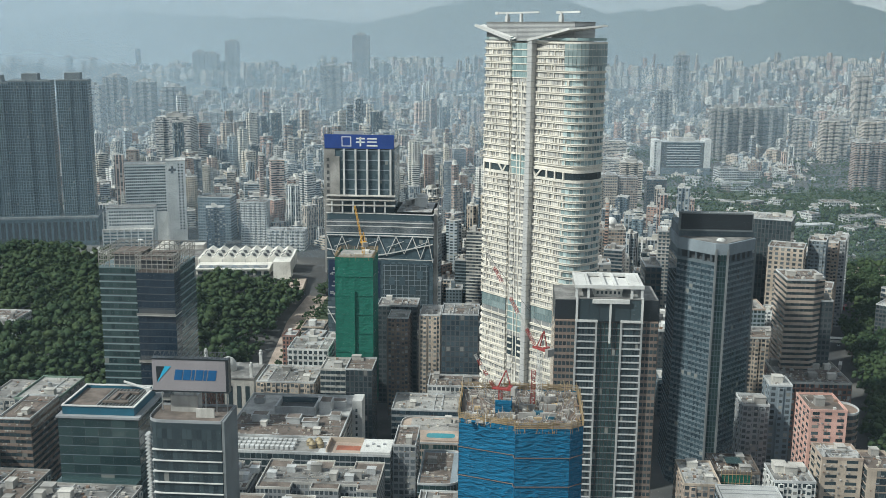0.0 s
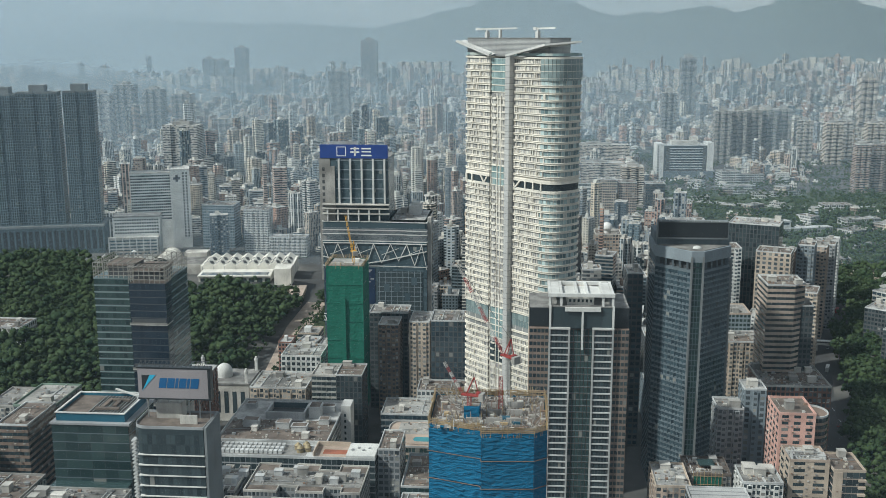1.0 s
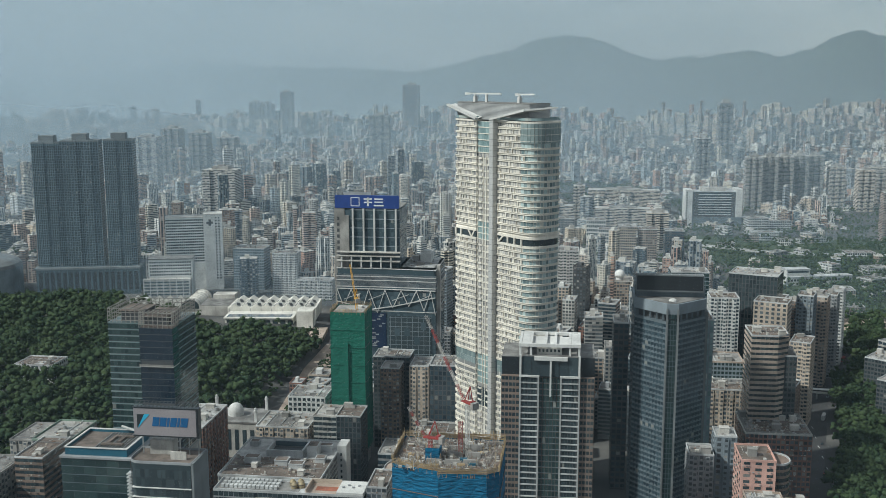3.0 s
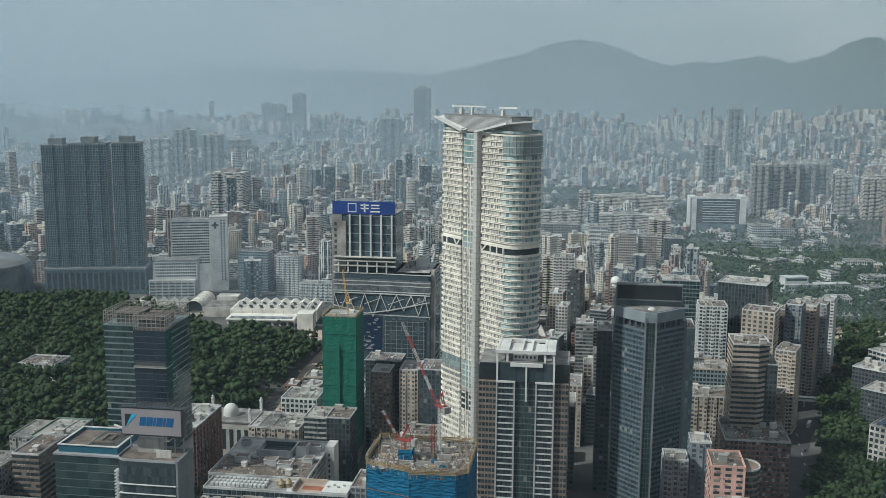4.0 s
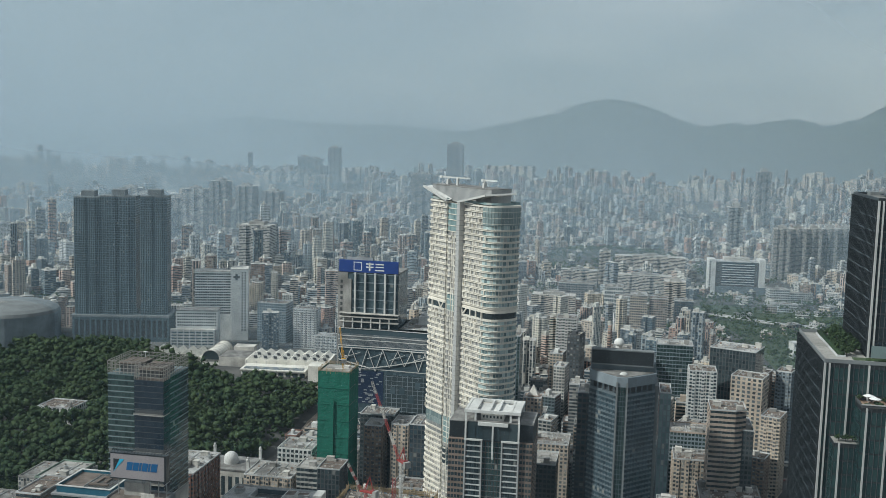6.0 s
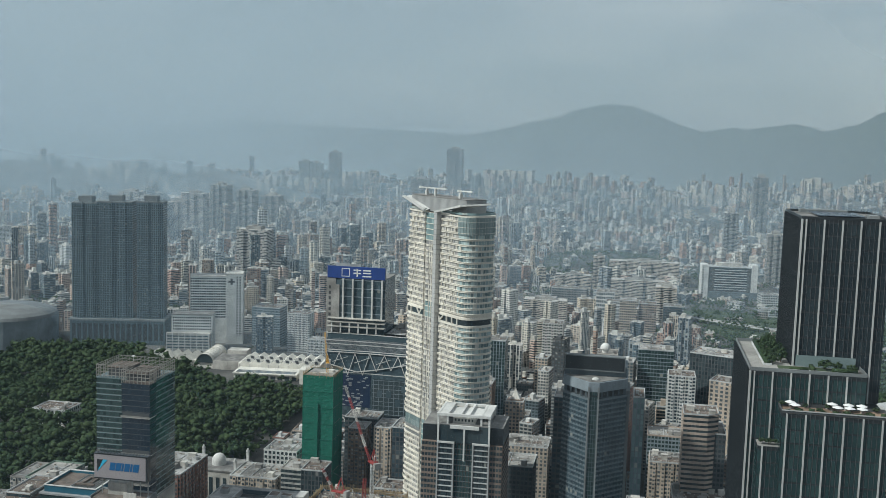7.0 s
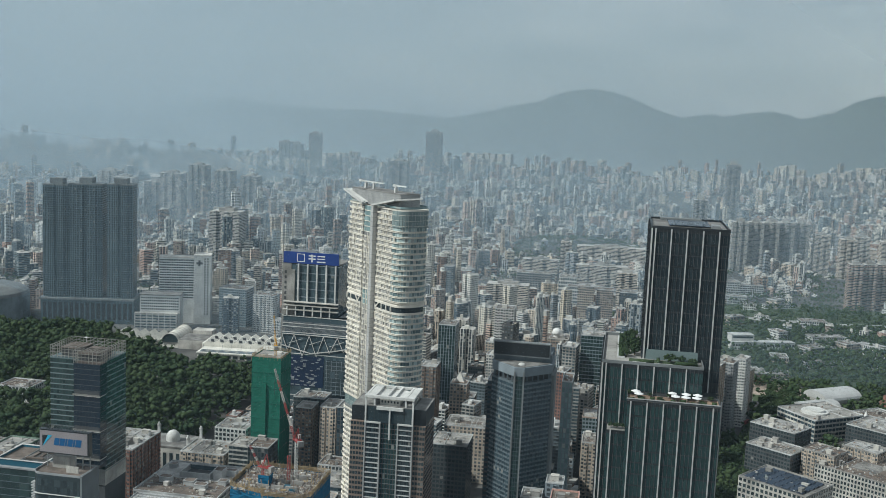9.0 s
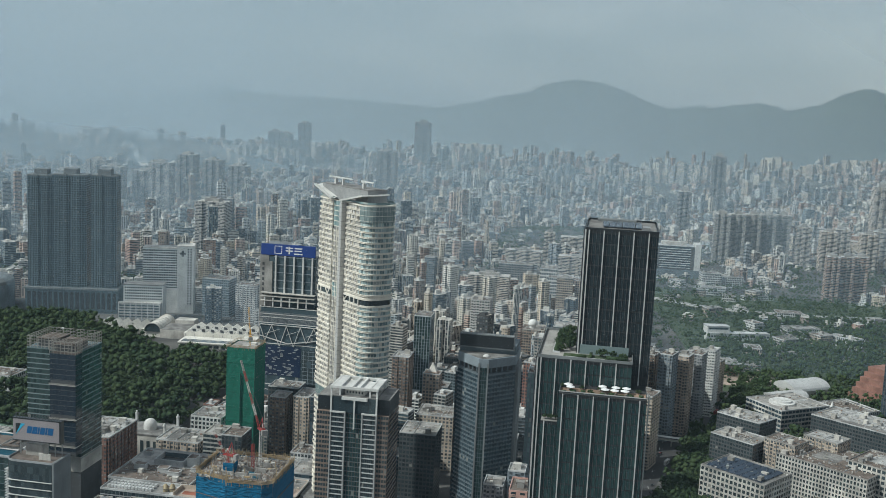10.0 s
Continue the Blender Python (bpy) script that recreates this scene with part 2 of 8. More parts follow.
def netting(name, col, crease=1.6):
    w = N(name)
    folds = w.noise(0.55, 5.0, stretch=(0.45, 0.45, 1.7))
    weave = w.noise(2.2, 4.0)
    # Fold shade is mixed into the colour: darker in hollows, lighter on crests.
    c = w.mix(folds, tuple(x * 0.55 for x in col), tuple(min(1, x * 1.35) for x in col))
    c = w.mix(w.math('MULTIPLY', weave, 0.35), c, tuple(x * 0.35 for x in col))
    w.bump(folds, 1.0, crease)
    return w.out(c, 0.75, 0.0, 0.2)


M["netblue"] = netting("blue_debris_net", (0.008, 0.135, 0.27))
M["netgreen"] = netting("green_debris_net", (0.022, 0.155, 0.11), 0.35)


def leafy(name, a, b):
    w = N(name)
    r = w.math('FRACT', w.math('ADD', w.n("NewGeometry").outputs["Random Per Island"], w.n("ObjectInfo").outputs["Random"]))
    big = w.noise(0.03, 2.0)
    c = w.mix(r, a, b)
    c = w.mix(w.math('MULTIPLY', w.ramp(big, [(0.4, (0, 0, 0)), (0.7, (1, 1, 1))]), 0.4), c, (0.070, 0.090, 0.036))
    w.bump(w.noise(1.6, 5.0), 1.0, 0.6)
    return w.out(c, 0.8, 0.0, 0.15)


M["leaf"] = leafy("foliage", (0.020, 0.042, 0.022), (0.052, 0.080, 0.034))
M["bark"] = weathered("bark", (0.12, 0.09, 0.065))


def ground_mat():
    w = N("asphalt_and_paving")
    big = w.noise(0.012, 4.0)
    mid = w.noise(0.12, 4.0)
    c = w.mix(w.ramp(big, [(0.45, (0, 0, 0)), (0.6, (1, 1, 1))]), (0.055, 0.055, 0.055), (0.14, 0.135, 0.125))
    c = w.mix(w.math('MULTIPLY', mid, 0.5), c, (0.035, 0.036, 0.036))
    w.bump(w.noise(1.5, 4.0), 0.3, 0.05)
    return w.out(c, 0.9)


def grass_mat():
    w = N("lawn")
    c = w.mix(w.noise(0.06, 4.0), (0.028, 0.048, 0.022), (0.06, 0.085, 0.038))
    w.bump(w.noise(1.0, 4.0), 0.5, 0.1)
    return w.out(c, 0.9)


def hill_mat():
    w = N("wooded_hill")
    c = w.mix(w.noise(0.012, 6.0), (0.014, 0.03, 0.02), (0.045, 0.065, 0.04))
    w.bump(w.noise(0.03, 6.0), 1.0, 12.0)
    return w.out(c, 0.95)


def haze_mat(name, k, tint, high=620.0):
    """Flat tinted sheet that stands in for haze: lets most light through and scatters the rest both ways; thins out
    with height.
    """
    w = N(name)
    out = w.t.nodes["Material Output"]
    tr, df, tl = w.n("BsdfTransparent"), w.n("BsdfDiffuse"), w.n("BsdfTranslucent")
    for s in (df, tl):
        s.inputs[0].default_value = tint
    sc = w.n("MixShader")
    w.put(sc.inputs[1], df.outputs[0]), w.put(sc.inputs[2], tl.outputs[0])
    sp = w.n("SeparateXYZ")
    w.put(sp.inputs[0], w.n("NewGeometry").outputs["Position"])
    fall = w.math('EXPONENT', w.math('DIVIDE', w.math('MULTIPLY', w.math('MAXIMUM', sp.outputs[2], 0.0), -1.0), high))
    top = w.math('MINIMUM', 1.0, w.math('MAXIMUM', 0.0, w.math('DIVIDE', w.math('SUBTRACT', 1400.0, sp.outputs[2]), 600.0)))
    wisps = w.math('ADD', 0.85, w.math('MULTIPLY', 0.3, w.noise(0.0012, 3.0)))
    # Painted haze gets denser to the west, thinner to the east.
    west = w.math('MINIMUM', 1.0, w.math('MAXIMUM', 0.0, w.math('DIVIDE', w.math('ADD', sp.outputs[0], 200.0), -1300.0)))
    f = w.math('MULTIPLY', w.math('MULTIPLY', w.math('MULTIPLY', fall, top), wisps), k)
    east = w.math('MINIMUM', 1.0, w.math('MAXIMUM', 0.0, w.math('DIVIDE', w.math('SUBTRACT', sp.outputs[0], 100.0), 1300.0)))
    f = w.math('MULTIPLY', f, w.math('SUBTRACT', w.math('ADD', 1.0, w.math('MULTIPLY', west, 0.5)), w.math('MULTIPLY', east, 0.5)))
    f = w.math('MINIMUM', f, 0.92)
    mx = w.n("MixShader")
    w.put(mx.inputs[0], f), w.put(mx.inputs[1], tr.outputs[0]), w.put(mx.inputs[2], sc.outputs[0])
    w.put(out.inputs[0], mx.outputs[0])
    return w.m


M["ground"], M["grass"], M["hill"] = ground_mat(), grass_mat(), hill_mat()
M["road"] = weathered("road_asphalt", (0.06, 0.06, 0.062), amount=0.3, stain=0.03)


# ---- mesh writing ----
class MB:
    """Collects faces of one mesh; horizontal and vertical metres become its UVs."""
    def __init__(self):
        self.v, self.f = [], []

    def add(self, vs, fs):
        o = len(self.v)
        self.v += [tuple(p) for p in vs]
        self.f += [tuple(o + i for i in f) for f in fs]
        return self

    def box(self, x0, x1, y0, y1, z0, z1, rot=0.0, about=None):
        ps = [(x, y, z) for z in (z0, z1) for x, y in ((x0, y0), (x1, y0), (x1, y1), (x0, y1))]
        if rot:
            cx, cy = about if about else ((x0 + x1) / 2, (y0 + y1) / 2)
            c, s = math.cos(rot), math.sin(rot)
            ps = [(cx + (x - cx) * c - (y - cy) * s, cy + (x - cx) * s + (y - cy) * c, z) for x, y, z in ps]
        return self.add(ps, [(3, 2, 1, 0), (4, 5, 6, 7), (0, 1, 5, 4), (1, 2, 6, 5), (2, 3, 7, 6), (3, 0, 4, 7)])

    def prism(self, poly, z0, z1, top=None):
        n = len(poly)
        top = top or poly
        vs = [(x, y, z0) for x, y in poly] + [(x, y, z1) for x, y in top]
        return self.add(vs, [tuple(range(n - 1, -1, -1)), tuple(range(n, 2 * n))] + [(i, (i + 1) % n, n + (i + 1) % n, n + i) for i in range(n)])

    def cyl(self, x, y, r, z0, z1, n=14, r1=None):
        r1 = r if r1 is None else r1
        a = [2 * math.pi * i / n for i in range(n)]
        return self.prism([(x + r * math.cos(t), y + r * math.sin(t)) for t in a], z0, z1, [(x + r1 * math.cos(t), y + r1 * math.sin(t)) for t in a])

    def beam(self, p, q, w=0.3, h=None):
        """A square bar from p to q."""
        p, q = Vector(p), Vector(q)
        d = (q - p).normalized()
        up = Vector((0, 0, 1)) if abs(d.z) < 0.95 else Vector((1, 0, 0))
        s = d.cross(up).normalized() * w / 2
        u = s.cross(d).normalized() * (h or w) / 2
        ps = [e + a * s + b * u for e in (p, q) for a, b in ((-1, -1), (1, -1), (1, 1), (-1, 1))]
        return self.add(ps, [(3, 2, 1, 0), (4, 5, 6, 7), (0, 1, 5, 4), (1, 2, 6, 5), (2, 3, 7, 6), (3, 0, 4, 7)])

    def dome(self, x, y, z, r, n=16, rings=6, squash=1.0):
        vs = [(x + r * math.cos(b) * math.cos(a), y + r * math.cos(b) * math.sin(a), z + r * math.sin(b) * squash)
              for b in [math.pi / 2 * j / rings for j in range(rings)] for a in [2 * math.pi * i / n for i in range(n)]]
        vs.append((x, y, z + r * squash))
        fs = [(j * n + i, j * n + (i + 1) % n, (j + 1) * n + (i + 1) % n, (j + 1) * n + i) for j in range(rings - 1) for i in range(n)]
        fs += [((rings - 1) * n + i, (rings - 1) * n + (i + 1) % n, len(vs) - 1) for i in range(n)]
        return self.add(vs, fs)

    def mesh(self, name, mat):
        me = bpy.data.meshes.new(name)
        me.from_pydata(self.v, [], self.f)
        me.update()
        me.materials.append(mat)
        if mat.name.startswith("foliage"):
            me.polygons.foreach_set("use_smooth", np.ones(len(me.polygons), bool))
        nl = len(me.loops)
        if nl:
            uv = me.uv_layers.new(name="UVMap")
            vi = np.empty(nl, np.int32)
            me.loops.foreach_get("vertex_index", vi)
            co = np.array(self.v, float)[vi]
            npol = len(me.polygons)
            nr = np.empty(npol * 3)
            me.polygons.foreach_get("normal", nr)
            tot = np.empty(npol, np.int32)
            me.polygons.foreach_get("loop_total", tot)
            nr = np.repeat(nr.reshape(-1, 3), tot, axis=0)
            flat = np.abs(nr[:, 2]) > 0.6
            ln = np.maximum(np.hypot(nr[:, 0], nr[:, 1]), 1e-6)
            u = np.where(flat, co[:, 0], (-nr[:, 1] * co[:, 0] + nr[:, 0] * co[:, 1]) / ln)
            v = np.where(flat, co[:, 1], co[:, 2])
            uv.data.foreach_set("uv", np.stack([u, v], 1).ravel())
        return me


def thing(name, x, y, z=0.0, rot=0.0, label="", category="", group="", kind=""):
    ob = new(name)
    ob.empty_display_size = 2.0
    ob.matrix_world = pose(x, y, z, 0, 0, rot)
    return tagged(ob, label, category, group, kind)


def part(name, mb, mat, parent, label="", kind="", loc=None):
    ob = new(name, mb if isinstance(mb, bpy.types.Mesh) else mb.mesh(name, mat))
    ob.parent = parent
    if loc:
        ob.location = loc
    return tagged(ob, label, kind=kind)


def solid(name, mb, mat, label, category, kind="", group=""):
    return tagged(new(name, mb.mesh(name, mat)), label, category, group, kind)


def rect(x0, x1, y0, y1):
    return [(x0, y0), (x1, y0), (x1, y1), (x0, y1)]


def grow(poly, d):
    """Outline moved outwards by d; poly runs counterclockwise."""
    n, res = len(poly), []
    for i in range(n):
        p, a, b = Vector(poly[i]), Vector(poly[i - 1]), Vector(poly[(i + 1) % n])
        e, g = (p - a).normalized(), (b - p).normalized()
        n1, n2 = Vector((e.y, -e.x)), Vector((g.y, -g.x))
        m = (n1 + n2)
        m = m / max(0.3, 1 + n1.dot(n2))
        res.append((p.x + m.x * d, p.y + m.y * d))
    return res


def rounded(poly, radii, n=6):
    """Outline with given corners rounded."""
    res = []
    for i, p in enumerate(poly):
        r = radii[i] if i < len(radii) else 0
        if not r:
            res.append(tuple(p))
            continue
        p, a, b = Vector(p), Vector(poly[i - 1]), Vector(poly[(i + 1) % len(poly)])
        s, e = p + (a - p).normalized() * r, p + (b - p).normalized() * r
        for k in range(n + 1):
            t = k / n
            q = s * (1 - t) ** 2 + p * 2 * t * (1 - t) + e * t * t
            res.append((q.x, q.y))
    return res


def panes(poly, z0, z1, wide, gap=0.2, proud=0.06, skip=(), only=None):
    """Thin panes along an outline, one storey high."""
    mb, n = MB(), len(poly)
    for i in range(n):
        if i in skip or (only is not None and i not in only):
            continue
        p, q = Vector(poly[i]), Vector(poly[(i + 1) % n])
        ln = (q - p).length
        k = max(1, round(ln / wide))
        d = (q - p) / ln
        nn = Vector((d.y, -d.x)) * proud
        g = min(gap, ln / k * 0.45)
        for j in range(k):
            a, b = p + d * (ln * j / k + g / 2), p + d * (ln * (j + 1) / k - g / 2)
            vs = [(a.x, a.y, z0), (b.x, b.y, z0), (b.x, b.y, z1), (a.x, a.y, z1)]
            vo = [(x + nn.x, y + nn.y, z) for x, y, z in vs]
            mb.add(vs + vo, [(4, 5, 6, 7), (0, 1, 5, 4), (1, 2, 6, 5), (2, 3, 7, 6), (3, 0, 4, 7)])
    return mb


def window_field(parent, poly, zs, z0, z1, wide, gap, glass, cap=40, proud=0.06, skip=(), name="window"):
    """Storeys of panes: the first ones, facing south and highest, are single windows, the rest one joined part."""
    n, spots = len(poly), []
    for i in range(n):
        if i in skip:
            continue
        p, q = Vector(poly[i]), Vector(poly[(i + 1) % n])
        ln = (q - p).length
        k = max(1, round(ln / wide))
        d = (q - p) / ln
        g = min(gap, ln / k * 0.45)
        for s, z in enumerate(zs):
            for j in range(k):
                c = p + d * (ln * (j + 0.5) / k)
                spots.append((0 if d.x > 0.3 else 1, -z, i, j, c, d, ln / k - g))
    spots.sort(key=lambda t: t[:4])
    cap = int(cap * 0.55)
    shapes, rest = {}, MB()
    for num, (_, mz, i, j, c, d, w) in enumerate(spots):
        if num < cap:
            if i not in shapes:
                shapes[i] = MB().box(-w / 2, w / 2, -proud, 0.02, z0, z1).mesh(name, glass)
            ob = part(name, shapes[i], None, parent, loc=(c.x, c.y, -mz))
            ob.rotation_euler = (0, 0, math.atan2(d.y, d.x))
        else:
            nn = Vector((d.y, -d.x)) * proud
            e, f = c - d * w / 2, c + d * w / 2
            vs = [(e.x, e.y, z0 - mz), (f.x, f.y, z0 - mz), (f.x, f.y, z1 - mz), (e.x, e.y, z1 - mz)]
            rest.add(vs + [(x + nn.x, y + nn.y, z) for x, y, z in vs], [(4, 5, 6, 7), (0, 1, 5, 4), (2, 3, 7, 6)])
    if rest.f:
        part(name + "_field", rest, glass, parent, kind="stuff")


def storeys(parent, poly, z0, z1, count, wall, glass, band_mat=None, band=0.35, band_out=0.3, wide=2.4, gap=0.3, body=True, skip=(), proud=0.06, cap=40, rest_bands=True):
    """Core, and storey by storey a projecting band and a row of panes."""
    h = (z1 - z0) / count
    if body:
        part("wall", MB().prism(poly, z0, z1), wall, parent)
    if band:
        bm = MB().prism(grow(poly, band_out), 0, h * band).mesh("floor_band", band_mat or wall)
        if rest_bands:
            for i in range(count):
                part("floor_band", bm, None, parent, loc=(0, 0, z0 + i * h))
        else:
            mb, bo = MB(), grow(poly, band_out)
            for i in range(count):
                mb.prism(bo, z0 + i * h, z0 + i * h + h * band)
            part("band_field", mb, band_mat or wall, parent, kind="stuff")
    window_field(parent, poly, [z0 + i * h for i in range(count)], h * (band + 0.02), h * 0.99, wide, gap, glass, cap, proud, skip)


def parapet(parent, poly, z, mat, h=1.1, t=0.35, name="parapet"):
    mb, inner = MB(), grow(poly, -t)
    n = len(poly)
    vs = [(x, y, zz) for zz in (z, z + h) for ring in (poly, inner) for x, y in ring]
    fs = []
    for i in range(n):
        j = (i + 1) % n
        fs += [(i, j, 2 * n + j, 2 * n + i), (n + j, n + i, 3 * n + i, 3 * n + j), (2 * n + i, 2 * n + j, 3 * n + j, 3 * n + i)]
    return part(name, mb.add(vs, fs), mat, parent)


def roof_plant(parent, x0, x1, y0, y1, z, seed, mats=("offwhite", "metal", "concrete"), dense=1.0):
    """Stair huts, tanks, cooling units, pipes and a dish on a roof."""
    r = random.Random(seed)
    w, d = x1 - x0, y1 - y0
    part("roof_surface", MB().box(x0, x1, y0, y1, z, z + 0.06), M[r.choice(["roof", "roofpale", "roofbrown", "roofbrown", "concrete"])], parent)
    z += 0.06
    for _ in range(max(1, int(dense * w * d / 480))):
        a, b = r.uniform(3, 6), r.uniform(3, 5)
        if a > w * 0.6 or b > d * 0.6:
            continue
        x, y, h = r.uniform(x0 + 0.6, x1 - a - 0.6), r.uniform(y0 + 0.6, y1 - b - 0.6), r.uniform(2.4, 4.2)
        mb = MB().box(x, x + a, y, y + b, z, z + h).box(x - 0.2, x + a + 0.2, y - 0.2, y + b + 0.2, z + h, z + h + 0.25)
        part("stair_hut", mb, M[r.choice(mats[::2])], parent)
    for _ in range(max(1, int(dense * w * d / 300))):
        x, y = r.uniform(x0 + 1.2, x1 - 2.6), r.uniform(y0 + 1.2, y1 - 2.6)
        if r.random() < 0.3:
            part("water_tank", MB().cyl(x, y, r.uniform(0.8, 1.4), z + 0.3, z + r.uniform(1.8, 2.8)).cyl(x, y, 0.6, z, z + 0.3, 8), M[r.choice(["metal", "offwhite"])], parent)
        else:
            mb = MB().box(x, x + r.uniform(1.4, 2.6), y, y + r.uniform(0.9, 1.6), z + 0.2, z + r.uniform(1.2, 1.9))
            part("cooling_unit", mb.box(x + 0.1, x + 0.3, y + 0.1, y + 0.8, z, z + 0.2), M[r.choice(["metal", "offwhite"])], parent)
    small = MB()
    for _ in range(int(dense * w * d / 14)):
        x, y = r.uniform(x0 + 0.4, x1 - 1.6), r.uniform(y0 + 0.4, y1 - 1.4)
        if r.random() < 0.25:
            ln = r.uniform(2, 7)
            if r.random() < 0.5:
                small.box(x, min(x + ln, x1 - 0.3), y, y + 0.18, z + 0.15, z + 0.35)
            else:
                small.box(x, x + 0.18, y, min(y + ln, y1 - 0.3), z + 0.15, z + 0.35)
        else:
            s = r.random() ** 2
            small.box(x, x + 0.3 + 1.2 * s, y, y + 0.3 + 1.0 * s, z, z + 0.2 + 1.0 * s)
    part("roof_clutter", small, M["clutter"], parent, kind="stuff")
    if dense >= 1 and w > 8:
        y = r.uniform(y0 + 1.5, y1 - 1.5)
        part("roof_pipe", MB().box(x0 + 1, x1 - 1, y, y + 0.25, z + 0.3, z + 0.55), M["metal"], parent)

# ---- ground, distance ----
def smooth(a, b, x):
    t = max(0.0, min(1.0, (x - a) / (b - a)))
    return t * t * (3 - 2 * t)


def gz(x, y):
    """Height of the ground."""
    park = 11.0 * smooth(-200, -260, x) * smooth(600, 760, y) * (1 - smooth(1040, 1160, y)) * smooth(-640, -560, x)
    foot = 120.0 * smooth(2900, 3850, y) + 30 * smooth(400, 900, x - 0.05 * y) * smooth(2300, 3000, y)
    rise = 26.0 * math.exp(-((x - 80) / 130) ** 2 - ((y - 2360) / 170) ** 2)
    return park + foot + rise


xs = [-5200, -4000, -3200] + list(range(-2600, -800, 150)) + list(range(-800, 801, 40)) + list(range(950, 2601, 150)) + [3200, 4000, 5200]
ys = [-4000, -2500, -1500, -800, -300, 0, 200, 400] + list(range(500, 1301, 40)) + list(range(1400, 4601, 100)) + [4750]
g = MB()
g.add([(x, y, gz(x, y)) for y in ys for x in xs], [(j * len(xs) + i, j * len(xs) + i + 1, (j + 1) * len(xs) + i + 1, (j + 1) * len(xs) + i) for j in range(len(ys) - 1) for i in range(len(xs) - 1)])
solid("ground", g, M["ground"], "grey asphalt and paving of a dense city reaching the hills", "ground", "structure")


def ridge(name, y0, bumps, base, label, rough, seed, deep=480):
    """A chain of wooded hills as a folded sheet: spurs and gullies run down from the crest."""
    mb, nx, nyy = MB(), 260, 18
    vs = []
    for j in range(nyy + 1):
        for i in range(nx + 1):
            x = -3000 + 6000 * i / nx
            top = base + sum(h * math.exp(-((x - c) / w) ** 2) for c, w, h in bumps)
            t = j / nyy
            n1 = noise.fractal(Vector((x * 0.0055 + seed, t * 2.2, 0.3)), 1.0, 2.0, 6)
            spur = abs(noise.noise(Vector((x * 0.006 + seed, t * 0.7, 4.0)))) * 90 * t * (1 - t)
            crest = 16.0 * noise.fractal(Vector((x * 0.011, seed, 1.0)), 0.7, 2.0, 6)
            z = top * (t ** 0.75) + rough * n1 * (0.15 + t * (1 - t) * 2) - spur + crest * t
            vs.append((x, y0 - deep + deep * t + 60 * n1 * (1 - t), max(z, -5)))
    fs = [(j * (nx + 1) + i, j * (nx + 1) + i + 1, (j + 1) * (nx + 1) + i + 1, (j + 1) * (nx + 1) + i) for j in range(nyy) for i in range(nx)]
    solid(name, mb.add(vs, fs), M["hill"], label, "hills", "structure")


ridge("backdrop_hills", 4380, [(-1600, 420, 80), (-900, 380, 55), (-330, 220, 88), (-25, 195, 165), (200, 165, 108), (480, 170, 83), (760, 190, 118), (1150, 200, 180), (1400, 220, 75), (1750, 350, 60)], 255, "wooded grey-green mountain ridge fading into haze", 26, 3.0)
ridge("backdrop_foothills", 4180, [(900, 300, 60), (1500, 350, 80), (300, 250, 40), (-1200, 400, 30)], 120, "low wooded foothills in front of the mountain ridge", 22, 9.0, 330)

# Upright sheets whose tint imitates haze; the nearest one lifts all dark tones.
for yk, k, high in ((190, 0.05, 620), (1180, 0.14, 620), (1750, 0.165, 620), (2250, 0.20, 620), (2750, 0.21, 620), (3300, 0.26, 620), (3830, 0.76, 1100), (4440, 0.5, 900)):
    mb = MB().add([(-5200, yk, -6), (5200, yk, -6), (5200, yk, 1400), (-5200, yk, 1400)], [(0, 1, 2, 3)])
    hz = solid("haze", mb, haze_mat("haze_tint_sheet", k, ((0.60, 0.78, 0.92, 1) if yk < 800 else (0.60, 0.79, 0.94, 1)) if yk < 1500 else ((0.66, 0.82, 0.94, 1) if yk < 3500 else (0.73, 0.84, 0.93, 1)), high), "upright pale blue-grey tinted sheet standing in for haze over the city", "haze", "structure")

# footprints that the filler city keeps clear: x0, x1, y0, y1
KEEP = [(-700, -168, 620, 1075), (-480, -170, 900, 1215), (-40, 80, 500, 625), (-175, -20, 800, 960), (-660, -490, 1170, 1300), (-520, -380, 1200, 1330), (60, 160, 520, 640),
        (215, 300, 640, 1160), (280, 700, 640, 1500), (-700, -380, 1070, 1200)]


def clear(x0, x1, y0, y1):
    return not any(x0 < b and x1 > a and y0 < d and y1 > c for a, b, c, d in KEEP)


